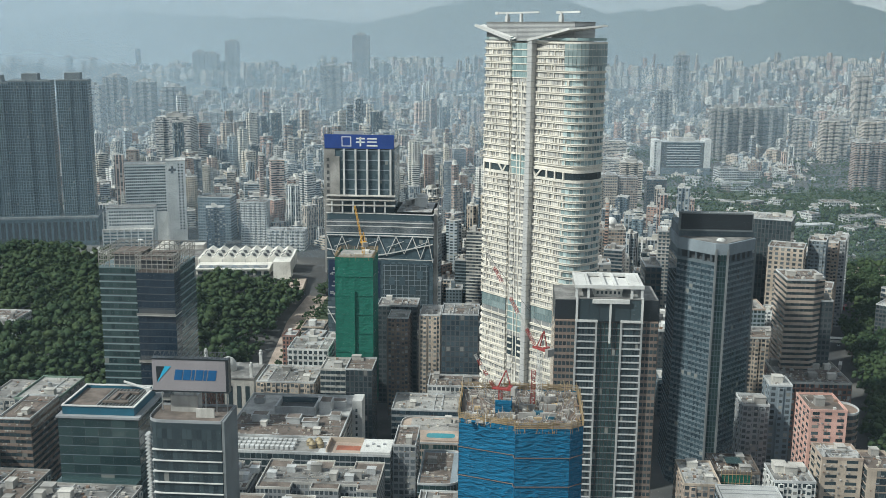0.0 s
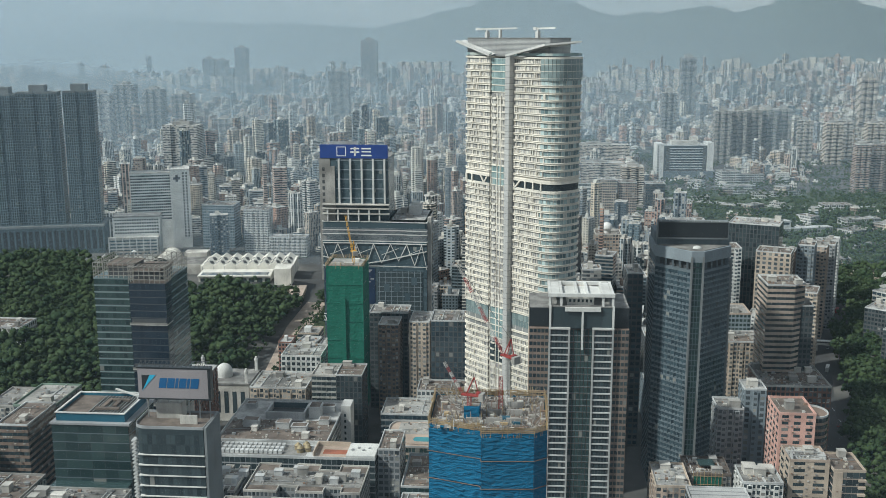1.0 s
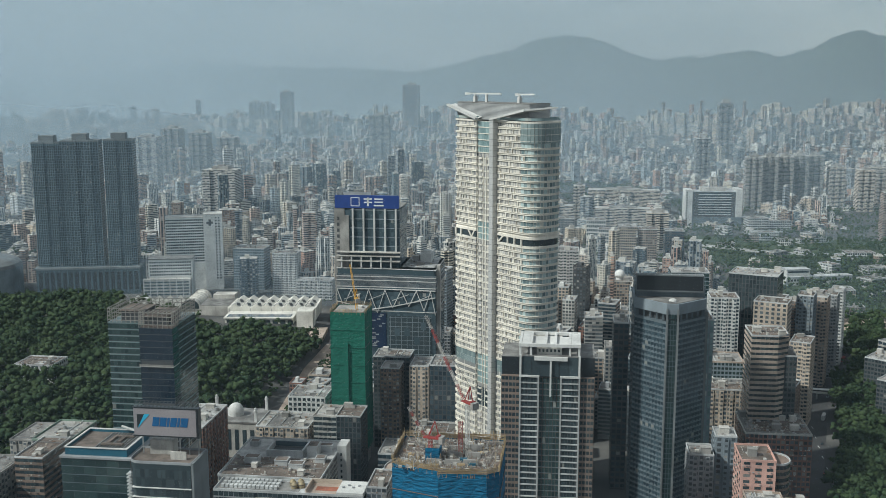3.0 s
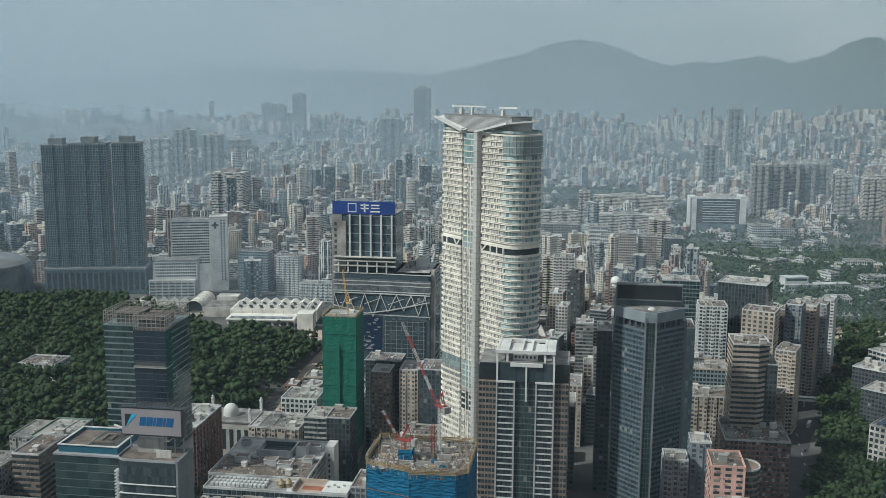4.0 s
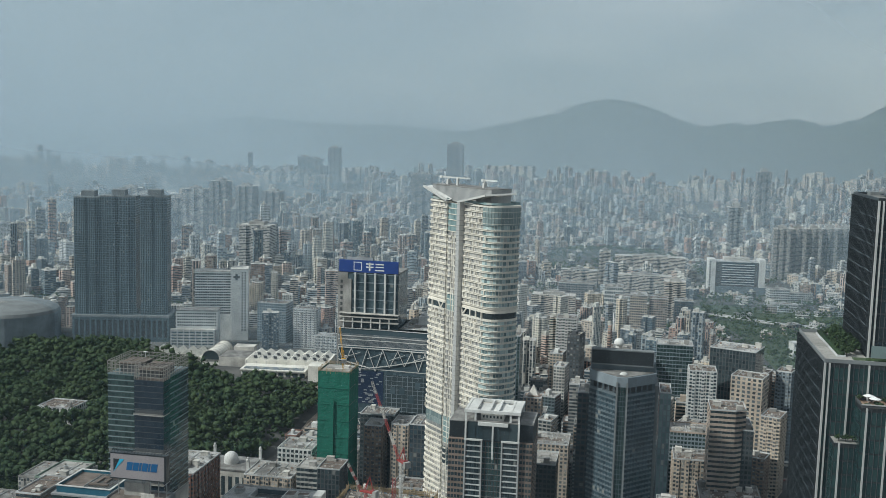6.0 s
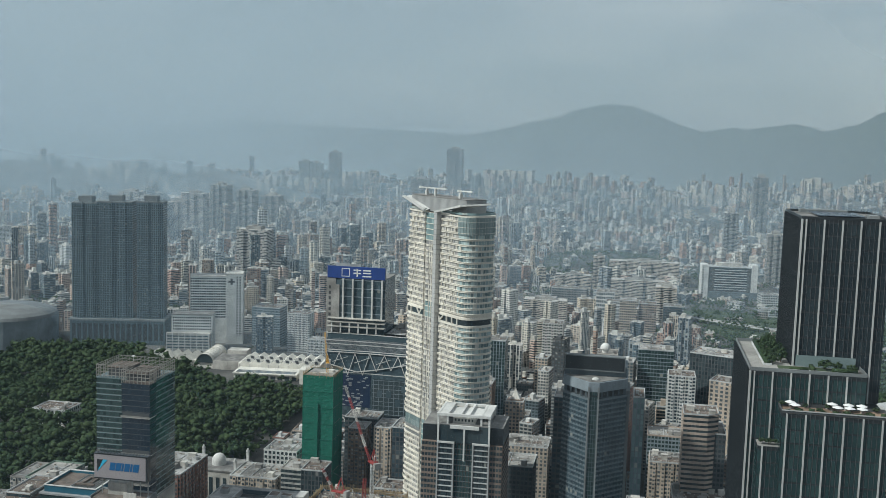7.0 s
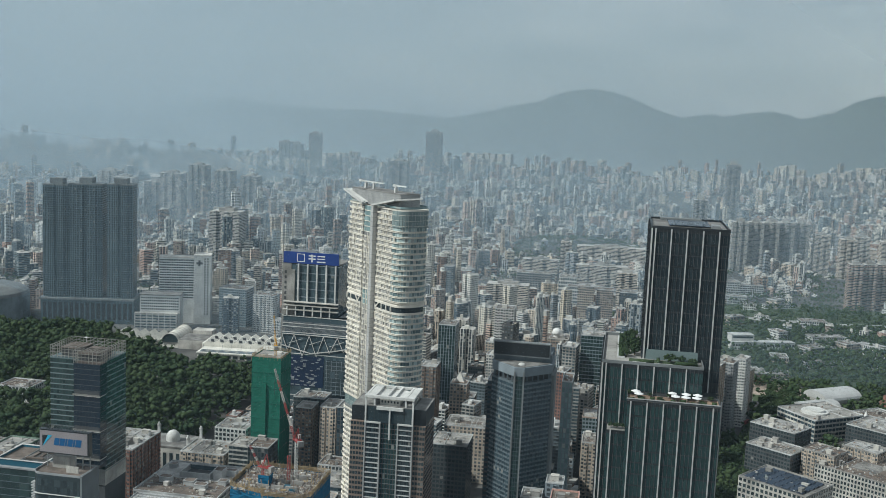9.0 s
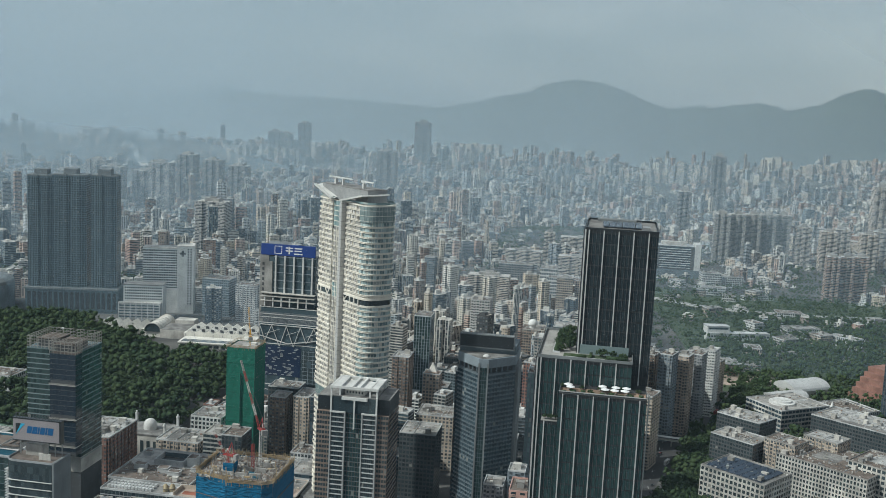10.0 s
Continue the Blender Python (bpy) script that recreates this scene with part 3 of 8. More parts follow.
# ---- buildings ----
def block(name, label, x0, x1, y0, y1, h, wall, glass, floors, rot=0.0, z=0.0, band_mat=None, band=0.38, band_out=0.12, wide=3.0, gap=0.8, seed=None, cat="building", plant=1.0, outline=None, cap=None, grp="", cut=True, proud=0.06):
    """One building on a rectangular or given outline, with storeys, roof, parapet and roof plant."""
    cx, cy = (x0 + x1) / 2, (y0 + y1) / 2
    t = thing(name, cx, cy, z, rot, label, cat, grp)
    w, d = (x1 - x0) / 2, (y1 - y0) / 2
    poly = outline or rect(-w, w, -d, d)
    storeys(t, poly, 0, h, floors, M[wall], M[glass], M[band_mat] if band_mat else None, band, band_out, wide, gap, proud=proud, cap=5, rest_bands=False)
    part("roof_slab", MB().prism(grow(poly, 0.15), h, h + 0.3), M[cap or wall], t)
    parapet(t, grow(poly, 0.15), h + 0.3, M[cap or "edge"], 1.0, 0.45)
    rg = random.Random(int(abs(x0 * 13 + y1 * 5)))
    if plant and not outline and w > 9:
        for _ in range(rg.choice([1, 2, 3])):
            u = rg.uniform(-w * 0.8, w * 0.8)
            part("roof_divider", MB().box(u, u + 0.35, -d + 0.5, d - 0.5, h + 0.3, h + 1.0), M["edge"], t)
        part("roof_patch", MB().box(rg.uniform(-w, 0), rg.uniform(1, w - 0.6), rg.uniform(-d + 0.6, -1), rg.uniform(0, d - 0.6), h + 0.36, h + 0.42), M[rg.choice(["roofpale", "roofbrown", "roof"])], t)
    if not outline and name.startswith("apartment"):
        bays, lights = MB(), MB()
        s_, e_ = h / floors, 0.75
        for ax_, half, off in ((0, w, -d), (1, d, -w), (2, d, w)):
            k_ = max(1, int(half * 2 / 6.2))
            for q in range(k_):
                u = -half + half * 2 * (q + 0.5) / k_
                b_ = (u - 1.3, u + 1.3, off - e_, off) if ax_ == 0 else ((off - e_, off, u - 1.3, u + 1.3) if ax_ == 1 else (off, off + e_, u - 1.3, u + 1.3))
                bays.box(*b_, s_, h - 0.5)
                for i in range(1, floors):
                    z_ = i * s_ + s_ * 0.36
                    g_ = (u - 0.85, u + 0.85, off - e_ - 0.05, off - e_) if ax_ == 0 else ((off - e_ - 0.05, off - e_, u - 0.85, u + 0.85) if ax_ == 1 else (off + e_, off + e_ + 0.05, u - 0.85, u + 0.85))
                    lights.box(*g_, z_, z_ + s_ * 0.46)
        part("bay_field", bays, M[wall], t, kind="stuff")
        part("bay_window_field", lights, M[glass], t, kind="stuff")
    if wall not in ("darkgrey", "greyblue"):
        ac = MB()
        s_ = h / floors
        for i in range(1, floors):
            for _ in range(int(w * 0.5)):
                u = rg.uniform(-w + 0.6, w - 1.4)
                ac.box(u, u + 0.8, -d - 0.5, -d - 0.13, i * s_ + s_ * 0.25, i * s_ + s_ * 0.25 + 0.55)
            for _ in range(int(d * 0.35)):
                v = rg.uniform(-d + 0.6, d - 1.4)
                sx = 1 if x0 < 60 else -1
                ac.box(sx * w + (0.13 if sx > 0 else -0.5), sx * w + (0.5 if sx > 0 else -0.13), v, v + 0.8, i * s_ + s_ * 0.25, i * s_ + s_ * 0.25 + 0.55)
        if not outline:
            part("air_conditioner_field", ac, M["clutter"], t, kind="stuff")
    if plant:
        roof_plant(t, -w + 0.6, w - 0.6, -d + 0.6, d - 0.6, h + 0.3, seed if seed is not None else int(abs(x0 * 7 + y0)), dense=plant)
    if cut:
        KEEP.append((x0 - 2, x1 + 2, y0 - 2, y1 + 2))
    return t


# -- tall cream apartment tower with a fin and a winged roof
def winged_tower():
    ax = math.degrees(math.atan2(-0.70, 0.714))
    t = thing("apartment_tower", -17, 590, 0, ax, "tall cream apartment tower with balcony bands, glazed fin and winged roof", "tower")
    L, D, P, NF = 74.5, 26.0, 3.78, 68
    left = rounded([(0, 1.2), (24, 0), (24, D), (0, D)], [6, 0, 0, 6])
    right = rounded([(40, 0), (L, 0), (L, D), (40, D)], [0, 11, 11, 0], 8)
    mid = rect(24, 40, 1.2, D - 1)
    part("glass_column", MB().prism(mid, 0, 257), M["cream"], t)
    bal = MB().box(0, 3.0, 0.0, 1.2, 0.0, 0.25).box(0, 3.0, 0.0, 0.12, 0.25, 1.15).box(0, 0.12, 0.12, 1.2, 0.25, 1.15).box(2.88, 3.0, 0.12, 1.2, 0.25, 1.15).mesh("balcony", M["cream"])
    slab = MB().box(24, 40, 0.7, 1.2, 0, 0.5).mesh("column_band", M["cream"])
    rib = MB().box(-0.25, 0.25, 0.6, 1.2, 0, 236).mesh("column_rib", M["cream"])
    for x in (24.6, 29.6, 32.2, 37.6):
        part("column_rib", rib, None, t, loc=(x, 0, 0))
    glassy, plain = [], []
    for i in range(NF):
        z = P * i
        (glassy if z > 236 or 92 < z < 112 or 183 < z < 193 else plain).append(z)
        part("column_band", slab, None, t, loc=(0, 0, z))
        if plain and z == plain[-1]:
            part("balcony", bal, None, t, loc=(25.8 if i % 2 else 26.2, 0, z))
            part("balcony", bal, None, t, loc=(33.4 if i % 2 else 34.0, 0, z))
    window_field(t, mid, plain, 0.7, P - 0.2, 1.3, 0.35, M["glasshome"], 60, 0.15, (1, 2, 3), "column_window")
    window_field(t, mid, glassy, 0.1, P - 0.1, 1.7, 0.14, M["glasspale"], 60, 0.2, (1, 2, 3), "column_pane")
    part("dark_recess", MB().box(25, 39, 0.7, 1.25, 80, 92), M["glassdark"], t, "dark glazed sky-lobby panel")
    for wing, nm in ((left, "west"), (right, "east")):
        part("wing_wall", MB().prism(grow(wing, -0.4), 0, 257), M["cream"], t)
        band = MB().prism(grow(wing, 0.15), 0, 1.25).prism(grow(wing, 0.6), 0.95, 1.2).prism(grow(wing, 0.45), 0.05, 0.3).mesh("floor_band", M["cream"])
        homes, refuge, pale = [], [], []
        for i in range(NF):
            z = P * i
            if 182.5 < z < 190.5:
                continue
            if 97 < z < 103.5:
                refuge.append(z)
            elif 103.5 < z < 111.5:
                pale.append(z)
                continue
            else:
                homes.append(z)
            part("floor_band", band, None, t, loc=(0, 0, z))
        inner = grow(wing, -0.4)
        # straight front: narrow flat windows; rounded end: taller tinted panes
        bow = tuple(range(1, 20)) if nm == "east" else tuple(range(8, 99))
        window_field(t, inner, homes, 1.4, P - 0.25, 1.35, 0.42, M["glasshome"], 110, 0.12, bow)
        if nm == "east":
            window_field(t, inner, [z for z in homes if z < 243], 1.3, P - 0.1, 1.7, 0.22, M["glasscorner"], 40, 0.2, (0, 19), "corner_window")
            window_field(t, grow(wing, 0.1), [z for z in homes if z >= 243], 0.0, P, 2.2, 0.1, M["glassband"], 30, 0.45, (0, 19), "corner_glass")
        else:
            window_field(t, inner, homes, 1.4, P - 0.25, 1.6, 0.4, M["glasshome"], 10, 0.12, tuple(range(0, 8)))
        window_field(t, inner, refuge, 0.2, P, 6.0, 0.4, M["louvre"], 30, 0.1, (), "louvre_panel")
        window_field(t, grow(wing, -0.3), pale, 0.1, P - 0.05, 2.2, 0.1, M["glassband"], 30, 0.16, (), "glass_panel")
        rail = MB()
        g_ = grow(wing, -0.2)
        for a_, b_ in zip(g_, g_[1:] + g_[:1]):
            rail.beam((*a_, 259.3), (*b_, 259.3), 0.15, 1.4)
        part("roof_balustrade", rail, M["glasspale"], t)
        part("wing_roof", MB().prism(grow(wing, 0.5), 257, 258), M["cream"], t)
        part("refuge_edge", MB().prism(grow(wing, 0.3), 184.7, 186.2), M["cream"], t)
        part("refuge_edge", MB().prism(grow(wing, 0.3), 190.0, 191.4), M["cream"], t)
        # open refuge storey: its shade is a dark solid, with leaning struts and posts
        part("refuge_recess", MB().prism(grow(wing, -0.3), 186.2, 190.0), M["glassdark"], t, "dark panel painted for the shade of an open refuge storey")
        y = -0.1 if nm == "east" else 0.6
        for xa, xb in (((19, 22), (19, 16), (9, 9), (4, 4)) if nm == "west" else ((45, 42.5), (45, 49), (53, 53), (59, 59), (65, 65))):
            part("strut", MB().beam((xa, y, 186), (xb, y, 190.2), 0.9), M["cream"], t)
        rb = random.Random(len(nm) + 3)
        bays = MB()
        for z in homes:
            for k in range(10):
                x = (wing[0][0] + 3 if nm == "west" else 43) + rb.random() * (18 if nm == "west" else 24)
                if rb.random() < 0.4:
                    bays.box(x, x + rb.uniform(0.2, 0.7), -0.3 + (0.6 if nm == "west" else 0), 0.3 + (0.6 if nm == "west" else 0), z + 1.2, z + 3.7)
        part("bay_field", bays, M["cream"], t, kind="stuff")
    part("fin", MB().box(39.6, 43.0, -3.4, 3.0, 60, 259.0).box(39.9, 42.7, -3.5, -3.4, 60, 259), M["alu"], t, "pale metal and glass fin")
    lines = MB()
    for i in range(60):
        lines.box(39.5, 43.1, -3.55, 2.9, 62 + 3.3 * i, 62.15 + 3.3 * i)
    part("fin_joints", lines, M["louvre"], t, kind="stuff")
    # plant room with louvres
    part("plant_room", MB().prism([(1, 4), (30, 2.5), (66, 4), (66, 20), (1, 20)], 258, 267.8), M["grey"], t)
    lv = MB().prism(grow([(1, 4), (30, 2.5), (66, 4), (66, 20), (1, 20)], 0.18), 0, 0.35).mesh("louvre_blade", M["pier"])
    for i in range(14):
        part("louvre_blade", lv, None, t, loc=(0, 0, 258.5 + i * 0.68))
    part("plant_roof", MB().prism([(0.6, 3.6), (30, 2.1), (66.4, 3.6), (66.4, 20.4), (0.6, 20.4)], 267.8, 268.2), M["roof"], t)
    # winged edges of the roof
    def wing_beam(p, q, w=2.0, h=1.2):
        return MB().beam(p, q, w, h)
    part("roof_wing", wing_beam((25.5, -1.5, 258.6), (-4.5, 0.5, 266.3)).add([(25.5, -1, 258.4), (25.5, 4, 260), (-3.5, 6, 267), (-4.5, 0.5, 266)], [(0, 1, 2, 3), (3, 2, 1, 0)]), M["white"], t, "white upswept roof edge")
    part("roof_wing", wing_beam((40, -3.0, 258.6), (68, -1.5, 264.6)).beam((67.4, -1.5, 264.5), (80, 13, 266.2), 1.8, 0.9).add([(40, -2.6, 258.3), (68, -1.2, 264.2), (80, 13, 265.8), (66, 10, 265)], [(0, 1, 2, 3), (3, 2, 1, 0)]), M["white"], t, "white upswept roof edge")
    for x, a, b in ((12, -9, 24), (52, -3, 13)):
        cr = part("window_crane", MB().box(x - 1, x + 1, 8, 10, 268.2, 271.5).cyl(x, 9, 0.7, 271.5, 273.0, 10), M["white"], t, "white roof maintenance crane")
        part("crane_jib", MB().beam((x + a, 9, 273), (x + b, 9, 273.3), 0.8, 0.9).box(x + a, x + a + 2.5, 8.2, 9.8, 272.3, 273.8), M["white"], cr)
        if x == 12:
            part("crane_post", MB().box(x + 10, x + 11.4, 8.3, 9.7, 268.2, 272.7), M["white"], cr)
    part("podium", MB().box(-16, 66, -10, 34, 0, 24), M["sand"], t)
    part("podium_roof", MB().box(-16.3, 66.3, -10.3, 34.3, 24, 25), M["roof"], t)
    return t


winged_tower()


# -- black and white apartment tower in front of it
def black_white_tower():
    t = thing("residential_tower", 47.5, 483, 0, 0, "black and white apartment tower with open white roof frame", "tower")
    w, y0, y1, H = 24.0, -15, 15, 130.5
    part("wall", MB().box(-w, w, y0, y1, 0, H), M["brown"], t)
    part("black_crown", MB().box(-w, -13.2, y0 + 2.2, y1, H, 140.0).box(-13.2, 15.6, y0 - 1.2, y1, H, 141.4).box(15.6, w, y0 + 2, y1, H, 140.5), M["black"], t, "black glazed crown")
    cg = panes(rect(-13.2, 15.6, y0 - 1.2, y1), H + 0.6, H + 10.6, 4.8, 0.25, 0.1, only=(0,))
    part("crown_glazing", cg, M["glassdark"], t)
    h = 3.26
    n = int(H // h)
    for x0, x1 in ((-w, -14.6), (16.8, w)):
        # Sunlight put into the colour: west wing bands paler beige, east wing's stay brown.
        band = MB().box(x0 - 0.2, x1 + 0.2, y0 + 0.6, y1 + 0.2, 0, 1.0).mesh("floor_band", M["beige"] if x0 < 0 else M["brown"])
        for i in range(n):
            part("floor_band", band, None, t, loc=(0, 0, i * h))
        window_field(t, rect(x0, x1, y0 + 0.05, y1), [i * h for i in range(n)], 1.05, 2.9, 2.0, 0.35, M["glassdark"], 40, 0.12)
    # two white bays with rows of windows, dark slot between
    for x0, x1 in ((-14.6, -4.4), (6.4, 16.6)):
        for xa, xb in ((x0, x0 + 0.8), (x1 - 0.8, x1)):
            part("white_pier", MB().box(xa, xb, y0 - 2.0, y0, 0, H), M["pier"], t)
        part("bay_wall", MB().box(x0 + 0.8, x1 - 0.8, y0 - 1.2, y0, 0, H), M["darkgrey"], t)
        band = MB().box(x0 + 0.8, x1 - 0.8, y0 - 1.75, y0 - 1.2, 0, 0.62).mesh("white_band", M["edge"])
        for i in range(n):
            part("white_band", band, None, t, loc=(0, 0, i * h))
        window_field(t, rect(x0 + 1.6, x1 - 1.6, y0 - 1.2, y0), [i * h for i in range(n)], 0.66, 2.95, 1.5, 0.3, M["glassdark"], 70, 0.12, (1, 2, 3))
        part("bay_top", MB().box(x0 - 0.1, x1 + 0.1, y0 - 2.1, y0 - 1.25, H, H + 1.0), M["white"], t)
    sb_ = MB().box(-4.4, 6.4, y0 - 0.55, y0 - 0.3, 0, 0.3).mesh("slot_band", M["grey2"])
    for i in range(n):
        part("slot_band", sb_, None, t, loc=(0, 0, i * h))
    window_field(t, rect(-4.4, 6.4, y0 - 0.3, y0 + 2), [i * h for i in range(n)], 0.3, 2.9, 1.7, 0.3, M["glassgreen"], 50, 0.15, (1, 2, 3), "slot_window")
    part("centre_fin", MB().box(1.0, 1.9, y0 - 2.4, y0 - 1.25, 120.5, 140.0), M["white"], t)
    for x in (-14.6, 15.6):
        part("crown_fin", MB().box(x, x + 1.0, y0 - 2.0, y0 - 1.25, H + 1.0, 142.4), M["white"], t)
    part("crown_beam", MB().box(-7, 10, y0 - 2.6, y0 - 1.25, 139.7, 141.6), M["white"], t)
    part("crown_roof", MB().box(-13.1, 15.5, y0 - 1.1, y1 - 0.1, 141.4, 141.9).box(-w + 0.1, -13.3, y0 + 2.3, y1 - 0.1, 140, 140.3).box(15.7, w - 0.1, y0 + 2.1, y1 - 0.1, 140.5, 140.8), M["roof"], t)
    # open white frame on the roof
    fr = part("roof_frame", MB().box(-15.2, 16.7, y0 - 1.1, y0 + 0.4, 146.5, 148.1), M["white"], t, "open white roof frame")
    part("rear_beam", MB().box(-15.2, 16.7, y1 - 6, y1 - 4.5, 146.5, 148.1), M["white"], fr)
    for x in (-15, -9.5, -2, 3, 10.5, 15.2):
        part("frame_beam", MB().box(x, x + 1.3, y0 + 0.4, y1 - 6, 146.6, 148.0), M["white"], fr)
    for x in (-15, -9.5, 10.5, 15.2):
        for y in (y0 - 0.6, y1 - 5.8):
            part("frame_post", MB().box(x + 0.1, x + 1.2, y, y + 1, 141.9, 146.5), M["white"], fr)
    part("frame_deck", MB().box(-8.1, 10.4, y0 + 6, y1 - 9, 146.25, 146.54).box(-13.6, -9.6, y0 + 0.5, y1 - 6.1, 147.4, 147.8).box(11.9, 15.1, y0 + 0.5, y1 - 6.1, 147.4, 147.8), M["white"], fr)
    part("tank_room", MB().box(-6, 7, y0 + 2, y1 - 6, 141.9, 146.2), M["offwhite"], t)
    for i in range(6):
        part("roof_window", MB().box(-5 + i * 2, -4 + i * 2, y0 + 1.9, y0 + 2, 143.2, 144.6), M["glassdark"], t)


black_white_tower()


# -- dark tower with a pointed front and a blank sign band
def dark_tower():
    t = thing("hotel_tower", 119, 585, 0, 0, "dark blue-grey hotel tower with bay windows and blank black sign", "tower")
    poly = [(-21, -1), (-3.2, -19), (3.8, -19), (22, -1), (22, 30), (-21, 30)]
    part("wall", MB().prism(poly, 0, 138), M["slate"], t)
    h, n = 3.25, 42
    band = MB().prism(grow(poly, 0.2), 0, 0.55).mesh("floor_band", M["slate"])
    def bays():
        mb = MB()
        for a, b, k in (((-21, -1), (-3.2, -19), 9), ((3.8, -19), (22, -1), 9)):
            p, q = Vector(a), Vector(b)
            d = (q - p) / (q - p).length
            o = Vector((d.y, -d.x))
            s = (q - p).length / k
            for j in range(k):
                u = p + d * (s * j)
                v = p + d * (s * (j + 1))
                m = u + (v - u) * 0.5 + o * 0.4
                mb.prism([(u.x, u.y), (m.x, m.y), (v.x, v.y)], 0, 1.3)
        return mb
    bm = bays().mesh("bay_sills", M["slate"])
    for i in range(n):
        part("floor_band", band, None, t, loc=(0, 0, i * h))
        part("sill_row", bm, None, t, kind="stuff", loc=(0, 0, i * h + 0.1))
    window_field(t, poly, [i * h for i in range(n)], 0.6, 3.2, 2.4, 0.16, M["glassblue"], 100, 0.12, (1,))
    part("front_pier", MB().box(-3.5, -2.4, -20, -18.6, 0, 146).box(3.0, 4.1, -20, -18.6, 0, 146), M["grey2"], t)
    window_field(t, rect(-2.2, 2.8, -19.2, -18), [i * h for i in range(44)], 0.3, 3.0, 1.6, 0.4, M["glassgreen"], 60, 0.15, (1, 2, 3), "front_window")
    # recessed storey with posts, crown, sign
    part("crown_core", MB().prism(grow(poly, -2.5), 138, 146), M["darkgrey"], t)
    for a, b in (((-21, -1), (-3.2, -19)), ((3.8, -19), (22, -1))):
        for j in range(5):
            p = Vector(a).lerp(Vector(b), (j + 0.5) / 5)
            part("crown_post", MB().box(p.x - 0.5, p.x + 0.5, p.y + 0.4, p.y + 1.4, 138, 143), M["slate"], t)
    part("crown_wall", MB().prism(grow(poly, 0.3), 142.5, 149), M["greyblue"], t)
    part("crown_roof", MB().prism(grow(poly, -1.2), 149, 149.3), M["roof"], t)
    part("crown_dish", MB().dome(1, -11, 149.3, 2.6, 14, 4, 0.6), M["white"], t, "white rooftop dish cover")
    part("rear_block", MB().box(-20.5, 21.5, 1, 30, 138, 155), M["slate"], t)
    part("sign_frame", MB().box(-20.8, 20.2, -2, 3, 153, 163.5), M["grey2"], t)
    part("sign_panel", MB().box(-20.2, 19.6, -2.25, -2, 154, 162.8), M["black"], t, "blank black sign panel")
    for i in range(9):
        part("sign_lamp", MB().beam((-19 + i * 4.8, -2, 163.5), (-19 + i * 4.8, -3.6, 164.1), 0.25), M["metal"], t)
    part("side_wing", MB().box(21.5, 24, 2, 28, 0, 140), M["grey2"], t)
    KEEP.append((96, 146, 560, 618))


dark_tower()


